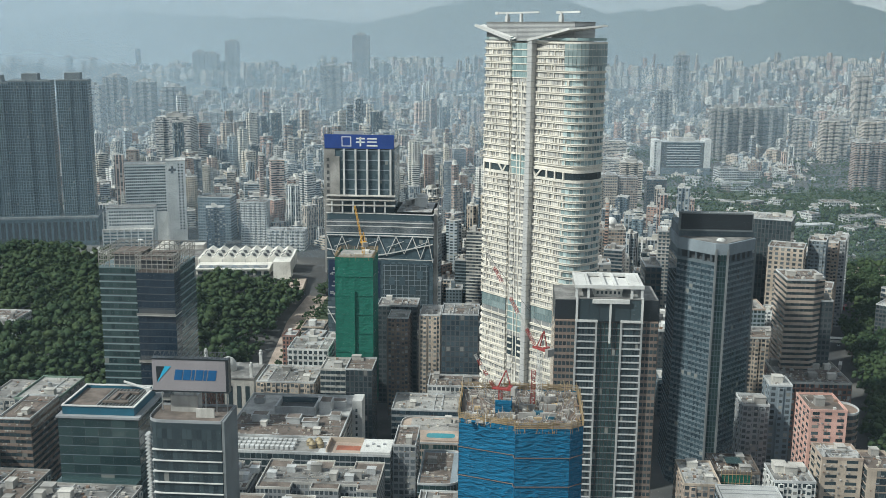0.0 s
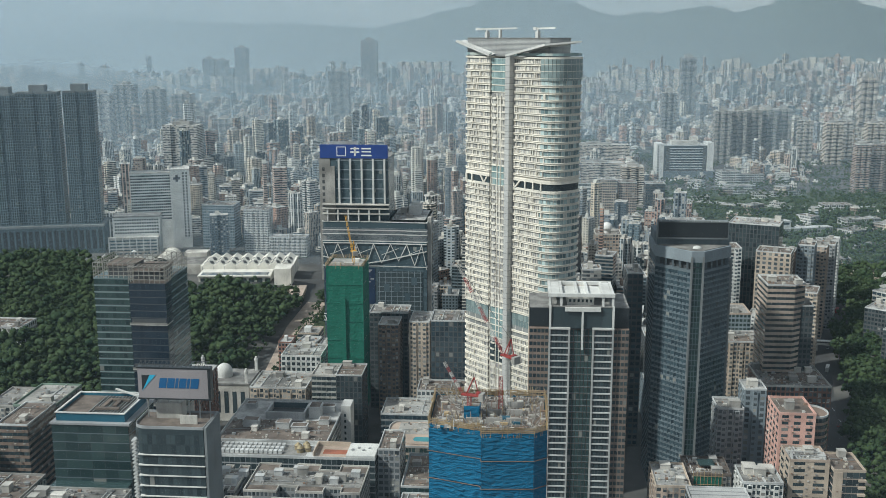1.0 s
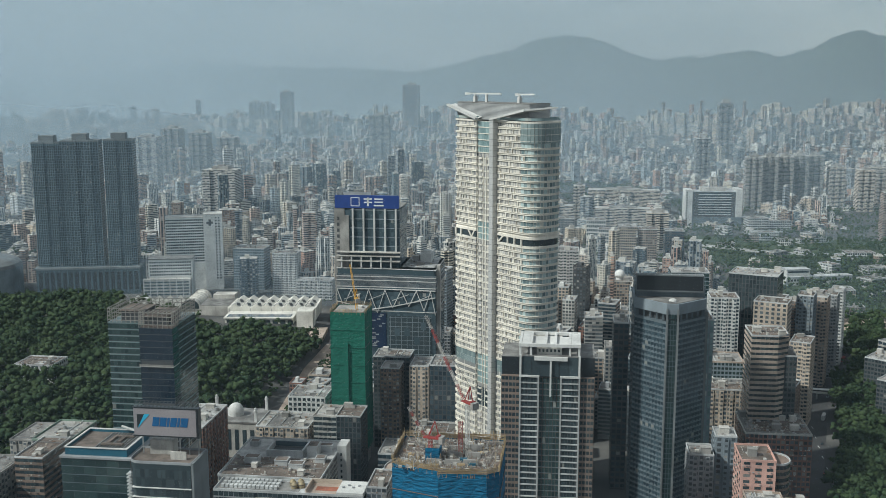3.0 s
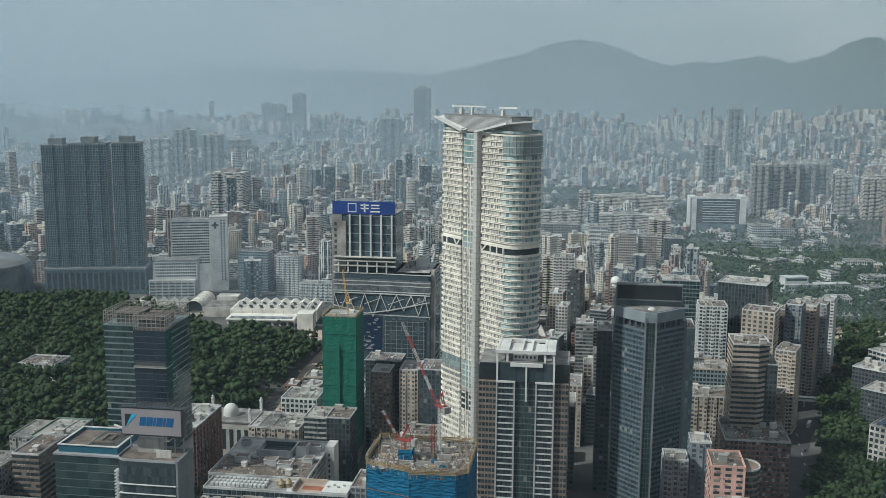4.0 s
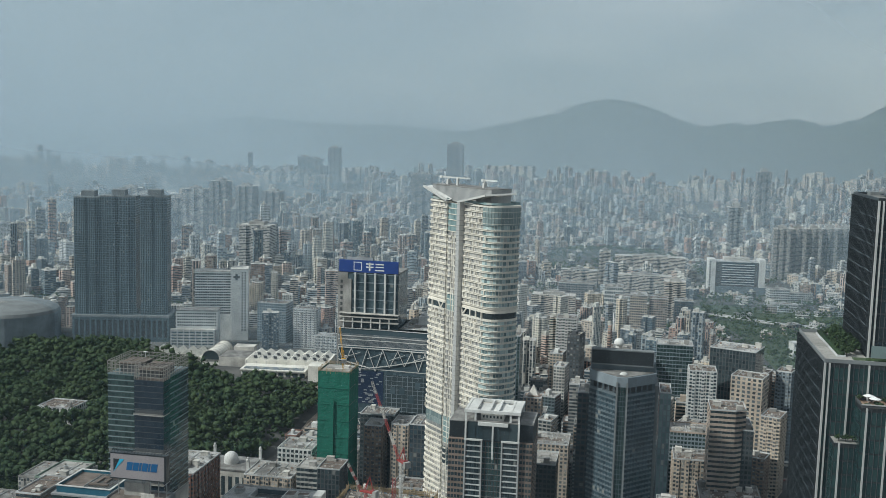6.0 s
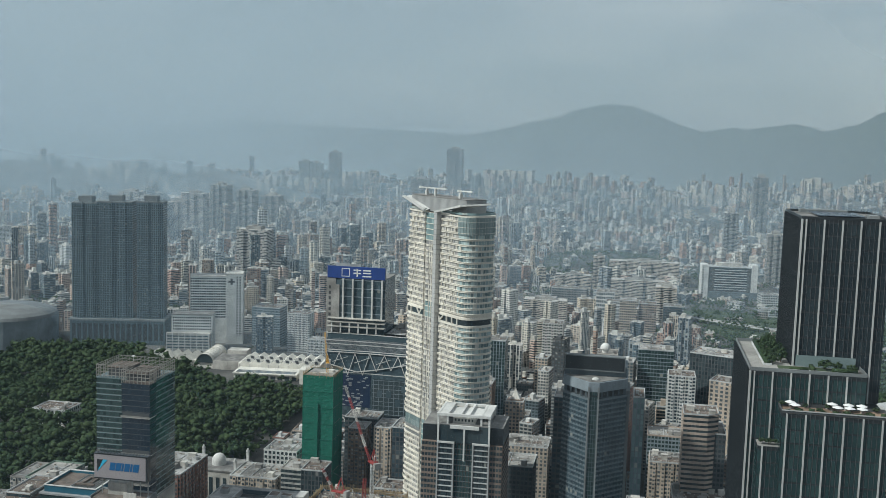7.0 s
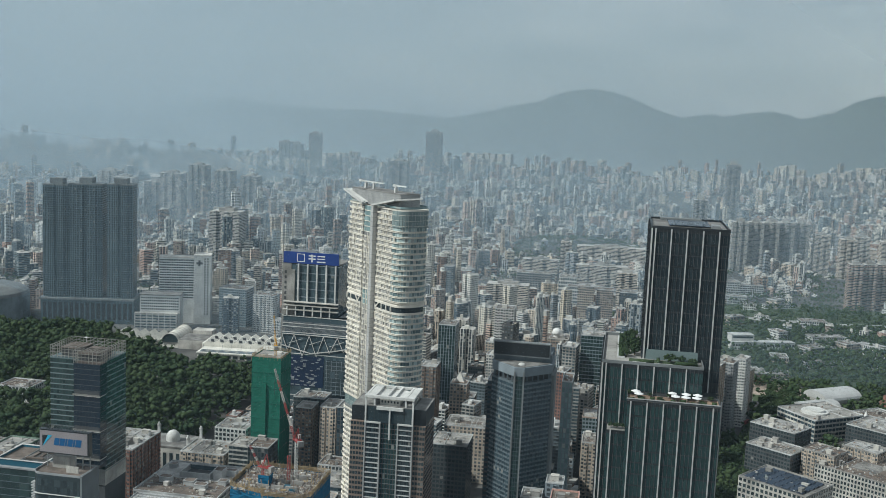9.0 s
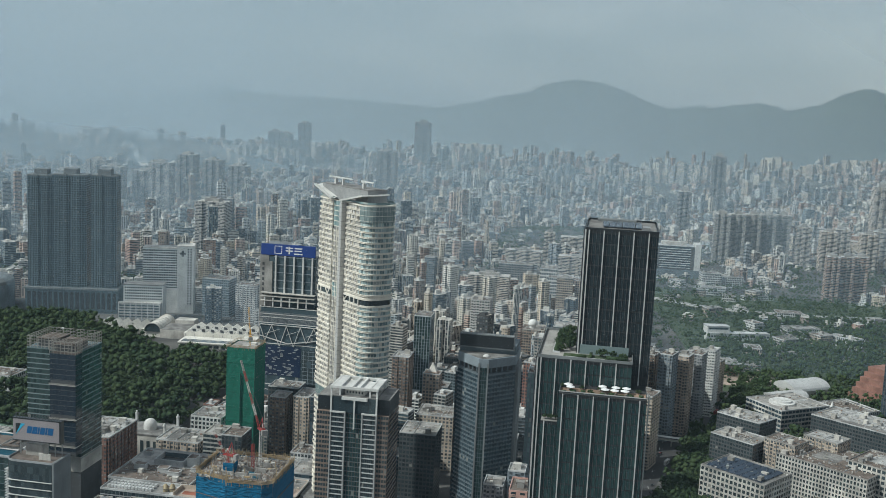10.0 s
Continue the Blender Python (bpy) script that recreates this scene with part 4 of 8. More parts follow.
# -- near tower with terraces
def terrace_tower():
    t = thing("office_tower", 202, 250, 0, 0, "dark glass stepped office tower with pale mullions and planted terraces", "tower")
    vols = [("shaft", -6.8, 21.2, -6, 31, 226, 286.5), ("upper_block", -21.6, 14.6, -18, 32, 0, 237), ("lower_block", -12, 20.6, -27.5, -18, 0, 226), ("side_block", -18.6, -12, -25, -18, 0, 214), ("rear_block", 14.6, 20.6, -18, 30, 0, 226)]
    made = {}
    for nm, x0, x1, y0, y1, z0, z1 in vols:
        made[nm] = part(nm, MB().box(x0, x1, y0, y1, z0, z1), M["black"], t)
        n = int((z1 - z0 - 1) // 4.3)
        window_field(made[nm], rect(x0, x1, y0, y1), [z1 - 1 - (i + 1) * 4.3 for i in range(n) if z1 - 1 - (i + 1) * 4.3 > 90], 0.25, 4.0, 1.44, 0.1, M["glassshaft" if nm == "shaft" else "glasstower"], 80 if nm in ("shaft", "lower_block") else 10, 0.1, (2,), "pane")
        # pale vertical mullions
        fin = MB().box(-0.22, 0.22, -0.85, 0, z0, z1).mesh("mullion", M["alu"])
        slim = MB().box(-0.07, 0.07, -0.22, 0, z0, z1).mesh("slim_mullion", M["darkgrey"])
        k = max(1, int((x1 - x0 - 2.4) // 5.75))
        for j in range(k + 1):
            part("mullion", fin, None, made[nm], loc=(x0 + 1.4 + 5.75 * j, y0, 0))
            for q in (1, 2, 3):
                if x0 + 1.4 + 5.75 * (j + q / 4) < x1 - 0.3:
                    part("slim_mullion", slim, None, made[nm], loc=(x0 + 1.4 + 5.75 * (j + q / 4), y0, 0))
        if nm in ("shaft", "upper_block"):
            sfin = MB().box(-0.7, 0, -0.1, 0.1, z0, z1).mesh("side_mullion", M["black"])
            k = max(1, round((y1 - y0) / 1.7))
            for j in range(k + 1):
                part("side_mullion", sfin, None, made[nm], loc=(x0, y0 + (y1 - y0) * j / k, 0))
            lines = MB()
            for i in range(n):
                z_ = z1 - 1 - (i + 1) * 4.3
                if z_ > 80:
                    lines.box(x0 - 0.5, x0, y0, y1, z_ - 0.25, z_ + 0.2)
            part("spandrel_field", lines, M["slate"], made[nm], kind="stuff")
            part("corner_mullion", MB().box(x0 - 0.25, x0 + 0.3, y0 - 1, y0 + 0.2, z0, z1), M["alu"], made[nm])
    # shaft crown: open parapet with plant and solar panels
    parapet(t, rect(-7, 21.4, -6.2, 31.2), 286.5, M["black"], 0.9, 0.3)
    part("roof_surface", MB().box(-6, 20.6, -5, 30, 286.5, 286.7), M["roof"], t)
    for i in range(6):
        part("solar_panel", MB().box(-0.5 + i * 2.6, 1.9 + i * 2.6, 2, 22, 287.2, 287.4), M["solar"], t)
    part("roof_plant_room", MB().box(-3, 13, 24, 29, 286.7, 287.8), M["grey2"], t)
    part("roof_tank", MB().box(15, 18, -3, 3, 286.7, 288.2), M["metal"], t)
    # terrace one: gravel walk, lawn, hedges, paving
    part("terrace_deck", MB().box(-21.4, 14.4, -17.8, 31.8, 237, 237.15), M["concrete"], t)
    parapet(t, rect(-21.7, 14.7, -18.1, 32.1), 237.15, M["grey2"], 1.1, 0.25, "terrace_parapet")
    part("terrace_path", MB().box(-21.0, -17, -16, 31, 237.15, 237.3), M["concrete"], t)
    part("terrace_lawn", MB().box(-12, 13, -15.8, -9, 237.15, 237.45), M["grass"], t)
    part("terrace_bench", MB().box(-11, -6, -17, -16, 237.15, 237.9).box(-3, 4, -17, -16, 237.15, 237.9), M["white"], t)
    for x, y, w_, d_ in ((-16, -8, 2, 38), (-2, -14.5, 1.2, 5), (4.5, -14.5, 8, 1.2), (-9, -15.5, 6, 1.0)):
        part("hedge", MB().box(x, x + w_, y, y + d_, 237.3, 238.6), M["leaf"], t)
    part("planter", MB().box(-16.4, -13.6, -8.4, 30.4, 237.15, 237.7), M["edge"], t)
    part("glass_screen", MB().box(-6, 13, -7.2, -7.0, 237.2, 241), M["glassband"], t)
    # terrace two: deck and parasols
    part("dining_deck", MB().box(-11.8, 20.4, -27.3, -18.2, 226, 226.15), M["deck"], t)
    parapet(t, rect(-12.1, 20.7, -27.6, -18), 226.15, M["darkgrey"], 1.0, 0.25, "dining_parapet")
    for i in range(9):
        part("deck_planter", MB().box(-11.4 + i * 3.6, -9.2 + i * 3.6, -27.2, -26.5, 226.15, 226.75).box(-11.2 + i * 3.6, -9.4 + i * 3.6, -27.1, -26.6, 226.75, 227.3 + 0.3 * (i % 3)), M["leaf"], t)
    part("deck_rail", MB().box(-12.2, 20.8, -27.75, -27.6, 226.9, 227.25), M["alu"], t)
    part("side_deck", MB().box(-18.5, -12.1, -24.9, -18.1, 214, 214.15), M["concrete"], t)
    return t


terrace_tower()


def parasol(x, y, z):
    t = thing("parasol", x, y, z, 0, "open white parasol on a dining terrace", "parasol", "terrace parasols")
    part("pole", MB().cyl(0, 0, 0.06, 0, 2.6, 8), M["metal"], t)
    part("canopy", MB().cyl(0, 0, 1.75, 2.3, 2.9, 12, 0.1), M["signwhite"], t)
    part("foot", MB().cyl(0, 0, 0.4, 0, 0.12, 10), M["concrete"], t)


def dining_set(x, y, z):
    t = thing("dining_table", x, y, z, 0, "small dark terrace dining table", "table", "terrace tables")
    part("tabletop", MB().cyl(0, 0, 0.55, 0.7, 0.75, 10), M["darkgrey"], t)
    part("leg", MB().cyl(0, 0, 0.06, 0, 0.7, 6), M["darkgrey"], t)


for i, (x, y) in enumerate(((-9, -22), (-8, -25.3), (5, -25), (8.6, -25.2), (12.4, -25), (4, -21), (9, -21), (13, -21))):
    parasol(202 + x, 250 + y, 226.15)
    dining_set(202 + x + 0.8, 250 + y + 0.3, 226.15)


# -- blue netted tower under construction, with cranes
def netted(name, label, x, y, poly, h, net, top_open, storey, cat="building site"):
    t = thing(name, x, y, 0, 0, label, cat)
    part("core", MB().prism(grow(poly, -1.5), 0, h - 1), M["concrete"], t)
    r = random.Random(int(h))
    n = int(h // storey)
    for i in range(n):
        z1 = h - i * storey
        if z1 < 20:
            break
        z0 = z1 - storey
        mb, k = MB(), len(poly)
        for e in range(k):
            p, q = Vector(poly[e]), Vector(poly[(e + 1) % k])
            m = max(2, int((q - p).length / 1.1))
            d = (q - p) / (q - p).length
            o = Vector((d.y, -d.x))
            rows = 7
            vs = []
            for b in range(rows + 1):
                for a in range(m + 1):
                    sag = 0.45 * math.sin(math.pi * b / rows) * (0.6 + 0.4 * math.sin(a * 0.9 + e + i)) + r.uniform(-0.12, 0.12)
                    sag = 0.9 * (b / rows) * 0.3 - sag * 0.7
                    if a in (0, m):
                        sag = 0.1
                    pt = p + d * ((q - p).length * a / m) + o * sag
                    vs.append((pt.x, pt.y, z0 + (z1 - z0) * b / rows))
            mb.add(vs, [(b * (m + 1) + a, b * (m + 1) + a + 1, (b + 1) * (m + 1) + a + 1, (b + 1) * (m + 1) + a) for b in range(rows) for a in range(m)])
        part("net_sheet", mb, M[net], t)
        pole = MB()
        g2 = grow(poly, 0.45)
        for e in range(k):
            pole.beam((*g2[e], z0), (*g2[(e + 1) % k], z0), 0.2)
        part("scaffold_rail", pole, M["brown"] if net == "netblue" else M[net], t)
    if top_open:
        ring = grow(poly, 0.2)
        for lv in range(4):
            mb = MB()
            for e in range(len(ring)):
                mb.beam((*ring[e], h + 0.7 * lv), (*ring[(e + 1) % len(ring)], h + 0.7 * lv), 0.16)
            part("bamboo_rail", mb, M["bamboo"], t)
        for e in range(len(ring)):
            p, q = Vector(ring[e]), Vector(ring[(e + 1) % len(ring)])
            m = int((q - p).length / 3.0)
            for a in range(m):
                c = p.lerp(q, (a + r.random() * 0.4) / m)
                part("bamboo_pole", MB().beam((c.x, c.y, h - 2), (c.x + r.uniform(-.3, .3), c.y + r.uniform(-.3, .3), h + r.uniform(2, 4)), 0.16), M["bamboo"], t)
    return t


bp = [(-16.5, 2), (4.6, -5), (4.8, -7.5), (25, -6), (30, -2), (30, 36), (-16.5, 36)]
bt = netted("tower_under_construction", "unfinished tower wrapped in bright blue debris netting", 0, 366, bp, 119.5, "netblue", True, 11.5)
part("top_slab", MB().prism(grow(bp, -0.6), 118.4, 119.0), M["roofbrown"], bt)
cr_ = random.Random(5)
for i in range(9):
    part("wall_form", MB().box(-2 + (i % 3) * 8, 4.5 + (i % 3) * 8, 4 + (i // 3) * 9, 5 + (i // 3) * 9, 119, 119 + cr_.uniform(1.2, 2.6)), M["concrete"], bt)
fr_ = MB()
rim = grow(bp, 0.1)
for e in range(len(rim)):
    p0, p1 = Vector(rim[e]), Vector(rim[(e + 1) % len(rim)])
    for k in range(int((p1 - p0).length * 1.6)):
        q0 = p0.lerp(p1, cr_.random())
        fr_.beam((q0.x, q0.y, 117.5), (q0.x + cr_.uniform(-0.8, 0.8), q0.y + cr_.uniform(-0.5, 0.8), 119.5 + cr_.uniform(1.0, 4.2)), 0.13)
        q1 = p0.lerp(p1, cr_.random())
        fr_.beam((q0.x, q0.y, 119 + cr_.uniform(0, 3)), (q1.x, q1.y, 119 + cr_.uniform(0, 3)), 0.11)
part("bamboo_fringe", fr_, M["bamboo"], bt, kind="stuff")
cl_ = MB()
for i in range(700):
    x, y = cr_.uniform(-14.5, 28), cr_.uniform(-4, 34)
    if i % 3:
        cl_.beam((x, y, 119), (x + cr_.uniform(-2.5, 2.5), y + cr_.uniform(-2.5, 2.5), 119 + cr_.uniform(0.4, 3.4)), 0.15)
    else:
        cl_.box(x, x + cr_.uniform(0.5, 2.6), y, y + cr_.uniform(0.4, 1.6), 119, 119 + cr_.uniform(0.2, 1.2))
part("site_clutter", cl_, M["clutter"], bt, kind="stuff")
for i in range(90):
    x, y = cr_.uniform(-14, 28), cr_.uniform(-3, 34)
    part("scaffold_pole", MB().beam((x, y, 119), (x + cr_.uniform(-.6, .6), y + cr_.uniform(-.6, .6), 119 + cr_.uniform(2, 5.5)), 0.18), M[cr_.choice(["bamboo", "bamboo", "brown", "concrete"])], bt)
for i in range(14):
    x, y = cr_.uniform(-12, 22), cr_.uniform(-2, 30)
    part("material_stack", MB().box(x, x + cr_.uniform(1.5, 4), y, y + cr_.uniform(1, 2.5), 119, 119 + cr_.uniform(0.5, 1.4)), M[cr_.choice(["offwhite", "bamboo", "concrete", "teal"])], bt)
part("net_screen", MB().box(-3, 3.5, 8, 8.3, 119, 124.5).box(3.2, 3.5, 8, 14, 119, 124.5), M["netblue"], bt)


def lattice(mb, p, q, w, steps, thick=0.2):
    """A square lattice mast or jib from p to q."""
    p, q = Vector(p), Vector(q)
    d = (q - p).normalized()
    up = Vector((0, 0, 1)) if abs(d.z) < 0.9 else Vector((0, 1, 0))
    s = d.cross(up).normalized() * w / 2
    u = s.cross(d).normalized() * w / 2
    cs = [(-s - u), (s - u), (s + u), (-s + u)]
    for c in cs:
        mb.beam(p + c, q + c, thick)
    for i in range(steps):
        a, b = p.lerp(q, i / steps), p.lerp(q, (i + 1) / steps)
        for j in range(4):
            mb.beam(a + cs[j], b + cs[(j + 1) % 4], thick * 0.7)
            mb.beam(b + cs[j], b + cs[(j + 1) % 4], thick * 0.7)
    return mb


def luffing_crane(x, y, z, mast, jib, yaw, lift, col, label):
    t = thing("tower_crane", x, y, z, yaw, label, "crane")
    part("mast", lattice(MB(), (0, 0, 0), (0, 0, mast), 1.4, max(3, int(mast / 1.6)), 0.15), M["white"] if mast > 12 else M[col], t)
    part("slew_deck", MB().box(-4.5, 3.2, -1.1, 1.1, mast, mast + 0.6).box(-4.5, -3.0, -1.2, 1.2, mast + 0.6, mast + 1.8), M[col], t)
    part("counterweight", MB().box(-6.2, -4.4, -1.7, 1.7, mast - 1.6, mast + 1.4), M["concrete"], t)
    part("cab", MB().box(0.6, 2.6, -2.9, -1.5, mast + 0.9, mast + 3.0), M["offwhite"], t)
    e = (3 + jib * math.cos(lift), 0, mast + 1 + jib * math.sin(lift))
    j0 = Vector((3, 0, mast + 1))
    for s in range(6):
        part("jib_section", lattice(MB(), j0.lerp(Vector(e), s / 6), j0.lerp(Vector(e), (s + 1) / 6), 0.9, max(3, int(jib / 8)), 0.1), M[col] if s % 2 == 0 or col == "yellow" else M["offwhite"], t)
    part("a_frame", MB().beam((1, -1, mast + 0.9), (-2, 0, mast + 8), 0.35).beam((1, 1, mast + 0.9), (-2, 0, mast + 8), 0.35).beam((-4, 0, mast + 1), (-2, 0, mast + 8), 0.3), M[col], t)
    part("stay_cable", MB().beam((-2, 0, mast + 8), e, 0.12), M["darkgrey"], t)
    part("hoist_cable", MB().beam(e, (e[0], 0, e[2] - jib * 0.35), 0.1), M["darkgrey"], t)
    return t


luffing_crane(-1, 377, 119, 9, 14, 165, 1.0, "red", "red luffing crane on the blue netted tower")
luffing_crane(14, 388, 119, 22, 44, 132, 0.82, "red", "tall red luffing crane with a white lattice mast")
part("hoist_mast", lattice(MB(), (11.5, 16.7, 119), (11.5, 16.7, 134), 1.5, 10, 0.16), M["red"], bt, "red lattice hoist mast")

gt = netted("netted_tower", "tower wrapped in dark green debris netting", -100, 668, [(-12.6, -12), (12.6, -12), (12.6, 14), (-12.6, 14)], 117, "netgreen", True, 13)
part("hoist_strip", MB().box(-2.5, 0.5, -13.4, -12.6, 20, 95), M["netgreen"], gt)
part("top_slab", MB().box(-11, 11, -10, 12, 116, 117), M["concrete"], gt)
part("debris", MB().box(-9, -3, -9, -6, 117, 118.2).box(-1, 5, -8, -4, 117, 118).box(3, 8, 2, 7, 117, 118.5), M["offwhite"], gt)
luffing_crane(-95, 664, 117, 8, 26, 115, 0.95, "yellow", "yellow luffing crane on the green netted tower")


# -- tall mall and office block with a blue rooftop sign
def mall_tower():
    t = thing("mall_tower", -106, 848, 0, 0, "glass mall and office tower with white trusses and blue rooftop sign", "building")
    X0, X1, D = -46, 44.5, 60
    part("mall_wall", MB().prism(rounded([(X0, 0), (0, 0), (X1, -3), (X1, D), (X0, D)], [3, 0, 3]), 0, 113), M["glassmall"], t)
    window_field(t, [(X0, 0), (0, 0), (X1, -3), (X1, D), (X0, D)], [12 + i * 4.0 for i in range(24)], 0.2, 3.6, 3.0, 0.12, M["glassmall"], 80, 0.15, (3,), "pane")
    for z in (112.3, 105, 101.5, 95.5, 73.5, 30, 24):
        part("white_ledge", MB().prism(grow([(X0, 0), (0, 0), (X1, -3), (X1, D), (X0, D)], 0.5), z, z + 0.7), M["white"], t)
    part("dark_panel", MB().box(X0 + 1, -1, -0.45, -0.2, 40, 72), M["navy"], t, "dark blue media wall")
    r = random.Random(11)
    chips = MB().box(0, 3.0, -0.15, 0, 0, 1.0).mesh("media_tile", M["grey"])
    for i in range(70):
        part("media_tile", chips, None, t, loc=(X0 + 2 + r.randrange(27) * 1.5, -0.45, 41 + r.randrange(23) * 1.3))
    part("screen_panel", MB().box(2, X1 - 4, -3.4, -2.2, 34, 70), M["glassdark"], t, "dark glazed screen wall")
    grid = MB()
    for i in range(9):
        grid.box(2, X1 - 4, -3.6, -3.4, 35 + i * 4.2, 35.4 + i * 4.2)
    for i in range(8):
        grid.box(3 + i * 5.1, 3.4 + i * 5.1, -3.6, -3.4, 34, 70)
    part("screen_grid", grid, M["greyblue"], t)
    for x_, z_ in ((7, 52), (16, 52), (25, 44), (31, 58)):
        part("screen_window", MB().box(x_, x_ + 5, -3.7, -3.4, z_, z_ + 7), M["glassmall"], t)
    xs_ = [X0, -40, -33, -24, -17, -9, -2, 5, 13, 20, 27, 34, 40, X1]

    def face(x):
        return -1.0 - max(0.0, x) * 0.07

    for i in range(len(xs_) - 1):
        a, b = xs_[i], xs_[i + 1]
        lo, hi = 75 + 4 * math.sin(a * 0.09), 93.5
        part("truss_bar", MB().beam((a, face(a), lo if i % 2 else hi), (b, face(b), hi if i % 2 else 75 + 4 * math.sin(b * 0.09)), 0.55), M["white"], t)
        if i % 3 == 1:
            part("truss_bar", MB().beam((a, face(a) - 0.3, 84), (xs_[min(i + 2, 13)], face(xs_[min(i + 2, 13)]) - 0.3, 90), 0.4), M["white"], t)
    part("truss_chord", MB().beam((X0, -1, 82), (-15, -1, 75), 0.8).beam((-15, -1, 75), (8, -1.6, 79), 0.8).beam((8, -1.6, 79), (X1, -4.1, 88), 0.8), M["white"], t)
    part("truss_chord", MB().beam((X0, -1, 94), (0, -1, 94), 0.7).beam((0, -1, 94), (X1, -4.1, 94), 0.7), M["white"], t)
    blade = MB().prism(grow([(X0, 0), (0, 0), (X1, -3), (X1, D), (X0, D)], 0.35), 0, 0.18).mesh("louvre_blade", M["grey"])
    for i in range(12):
        part("louvre_blade", blade, None, t, loc=(0, 0, 96.4 + i * 0.85 + (1.2 if i > 5 else 0)))
    for i in range(8):
        part("lower_truss_bar", MB().beam((X0 + i * 9, -1.0 - max(0, i * 9 + X0) * .07, 12 if i % 2 else 29), (X0 + i * 9 + 9, -1.0 - max(0, i * 9 + X0) * .07, 29 if i % 2 else 12), 0.7), M["white"], t)
    part("side_spine", MB().box(X1, X1 + 3, 4, 12, 0, 116), M["offwhite"], t)
    # upper tower
    ux0, ux1 = X0 - 2, 11
    tower = rect(ux0, ux1, 4, 44)
    part("tower_wall", MB().prism(tower, 113, 166), M["glassmall"], t)
    window_field(t, rect(ux0 + 14, ux1, 4, 44), [113.5 + i * 4 for i in range(13)], 0.2, 3.5, 2.6, 0.12, M["glassmall"], 100, 0.15, (2, 3), "tower_pane")
    part("service_core", MB().box(ux0 - 0.5, ux0 + 9, 3.4, 44, 60, 167).box(ux0 + 9, ux0 + 13, 2.2, 30, 100, 160), M["concrete"], t)
    for i in range(8):
        part("core_louvre", MB().box(ux0 + 2, ux0 + 4.2, 3.2, 3.4, 118 + i * 5.4, 121 + i * 5.4), M["darkgrey"], t)
    for i in range(5):
        part("cross_band", MB().box(ux0 + 14, ux1, 3.4, 4, 132 + i * 8.2, 132.8 + i * 8.2), M["greyblue"], t)
    for i in range(5):
        x = ux0 + 16 + i * 9.8
        part("white_fin", MB().box(x, x + 1.5, 2.0, 4.0, 128, 166.5), M["white"], t)
    for z in (127, 123.5, 119):
        part("terrace_ledge", MB().box(ux0 + 2, ux1 + 1, -1.5, 4, z, z + 0.8), M["offwhite"], t)
    for i in range(6):
        part("terrace_post", MB().box(ux0 + 6 + i * 9, ux0 + 7.2 + i * 9, -1, 0.2, 113, 123), M["white"], t)
    part("roof_slab", MB().box(ux0 - 0.5, ux1 + 0.5, 3.4, 44.5, 166.5, 167.4), M["roof"], t)
    roof_plant(t, 13, X1 - 2, 4, D - 4, 113.8, 21)
    part("plant_shed", MB().box(26, 36, 30, 48, 114, 122).cyl(31, 39, 4, 122, 124), M["white"], t)
    sg = part("sign_board", MB().box(ux0 + 0.5, ux1 - 0.2, 3, 4.2, 166.8, 178.5), M["signblue"], t, "blue sign board with white lettering")
    part("sign_frame", MB().box(ux0 + 8, ux1 - 26, 5, 6, 178.5, 181).box(ux0 + 0.3, ux1, 4.2, 5.2, 167, 178.4), M["metal"], t)
    # emblem and two characters as the board shows them through most of the shot
    part("emblem", MB().box(-33, -25, 2.86, 3, 168.6, 169.2).box(-33, -25, 2.86, 3, 176.2, 176.8).box(-33, -32.4, 2.86, 3, 169.2, 176.2).box(-25.6, -25, 2.86, 3, 169.2, 176.2), M["signwhite"], sg)
    for x0_, x1_, za, zb_ in ((-21, -13.5, 174.6, 175.8), (-21, -13.5, 171.6, 172.8), (-18, -16.6, 168.8, 176.6), (-11.5, -3.5, 174.6, 175.8), (-11.5, -3.5, 172, 173), (-12, -3, 168.8, 170)):
        part("letter_bar", MB().box(x0_, x1_, 2.86, 3, za, zb_), M["signwhite"], sg)
    KEEP.append((-160, -55, 840, 915))


mall_tower()


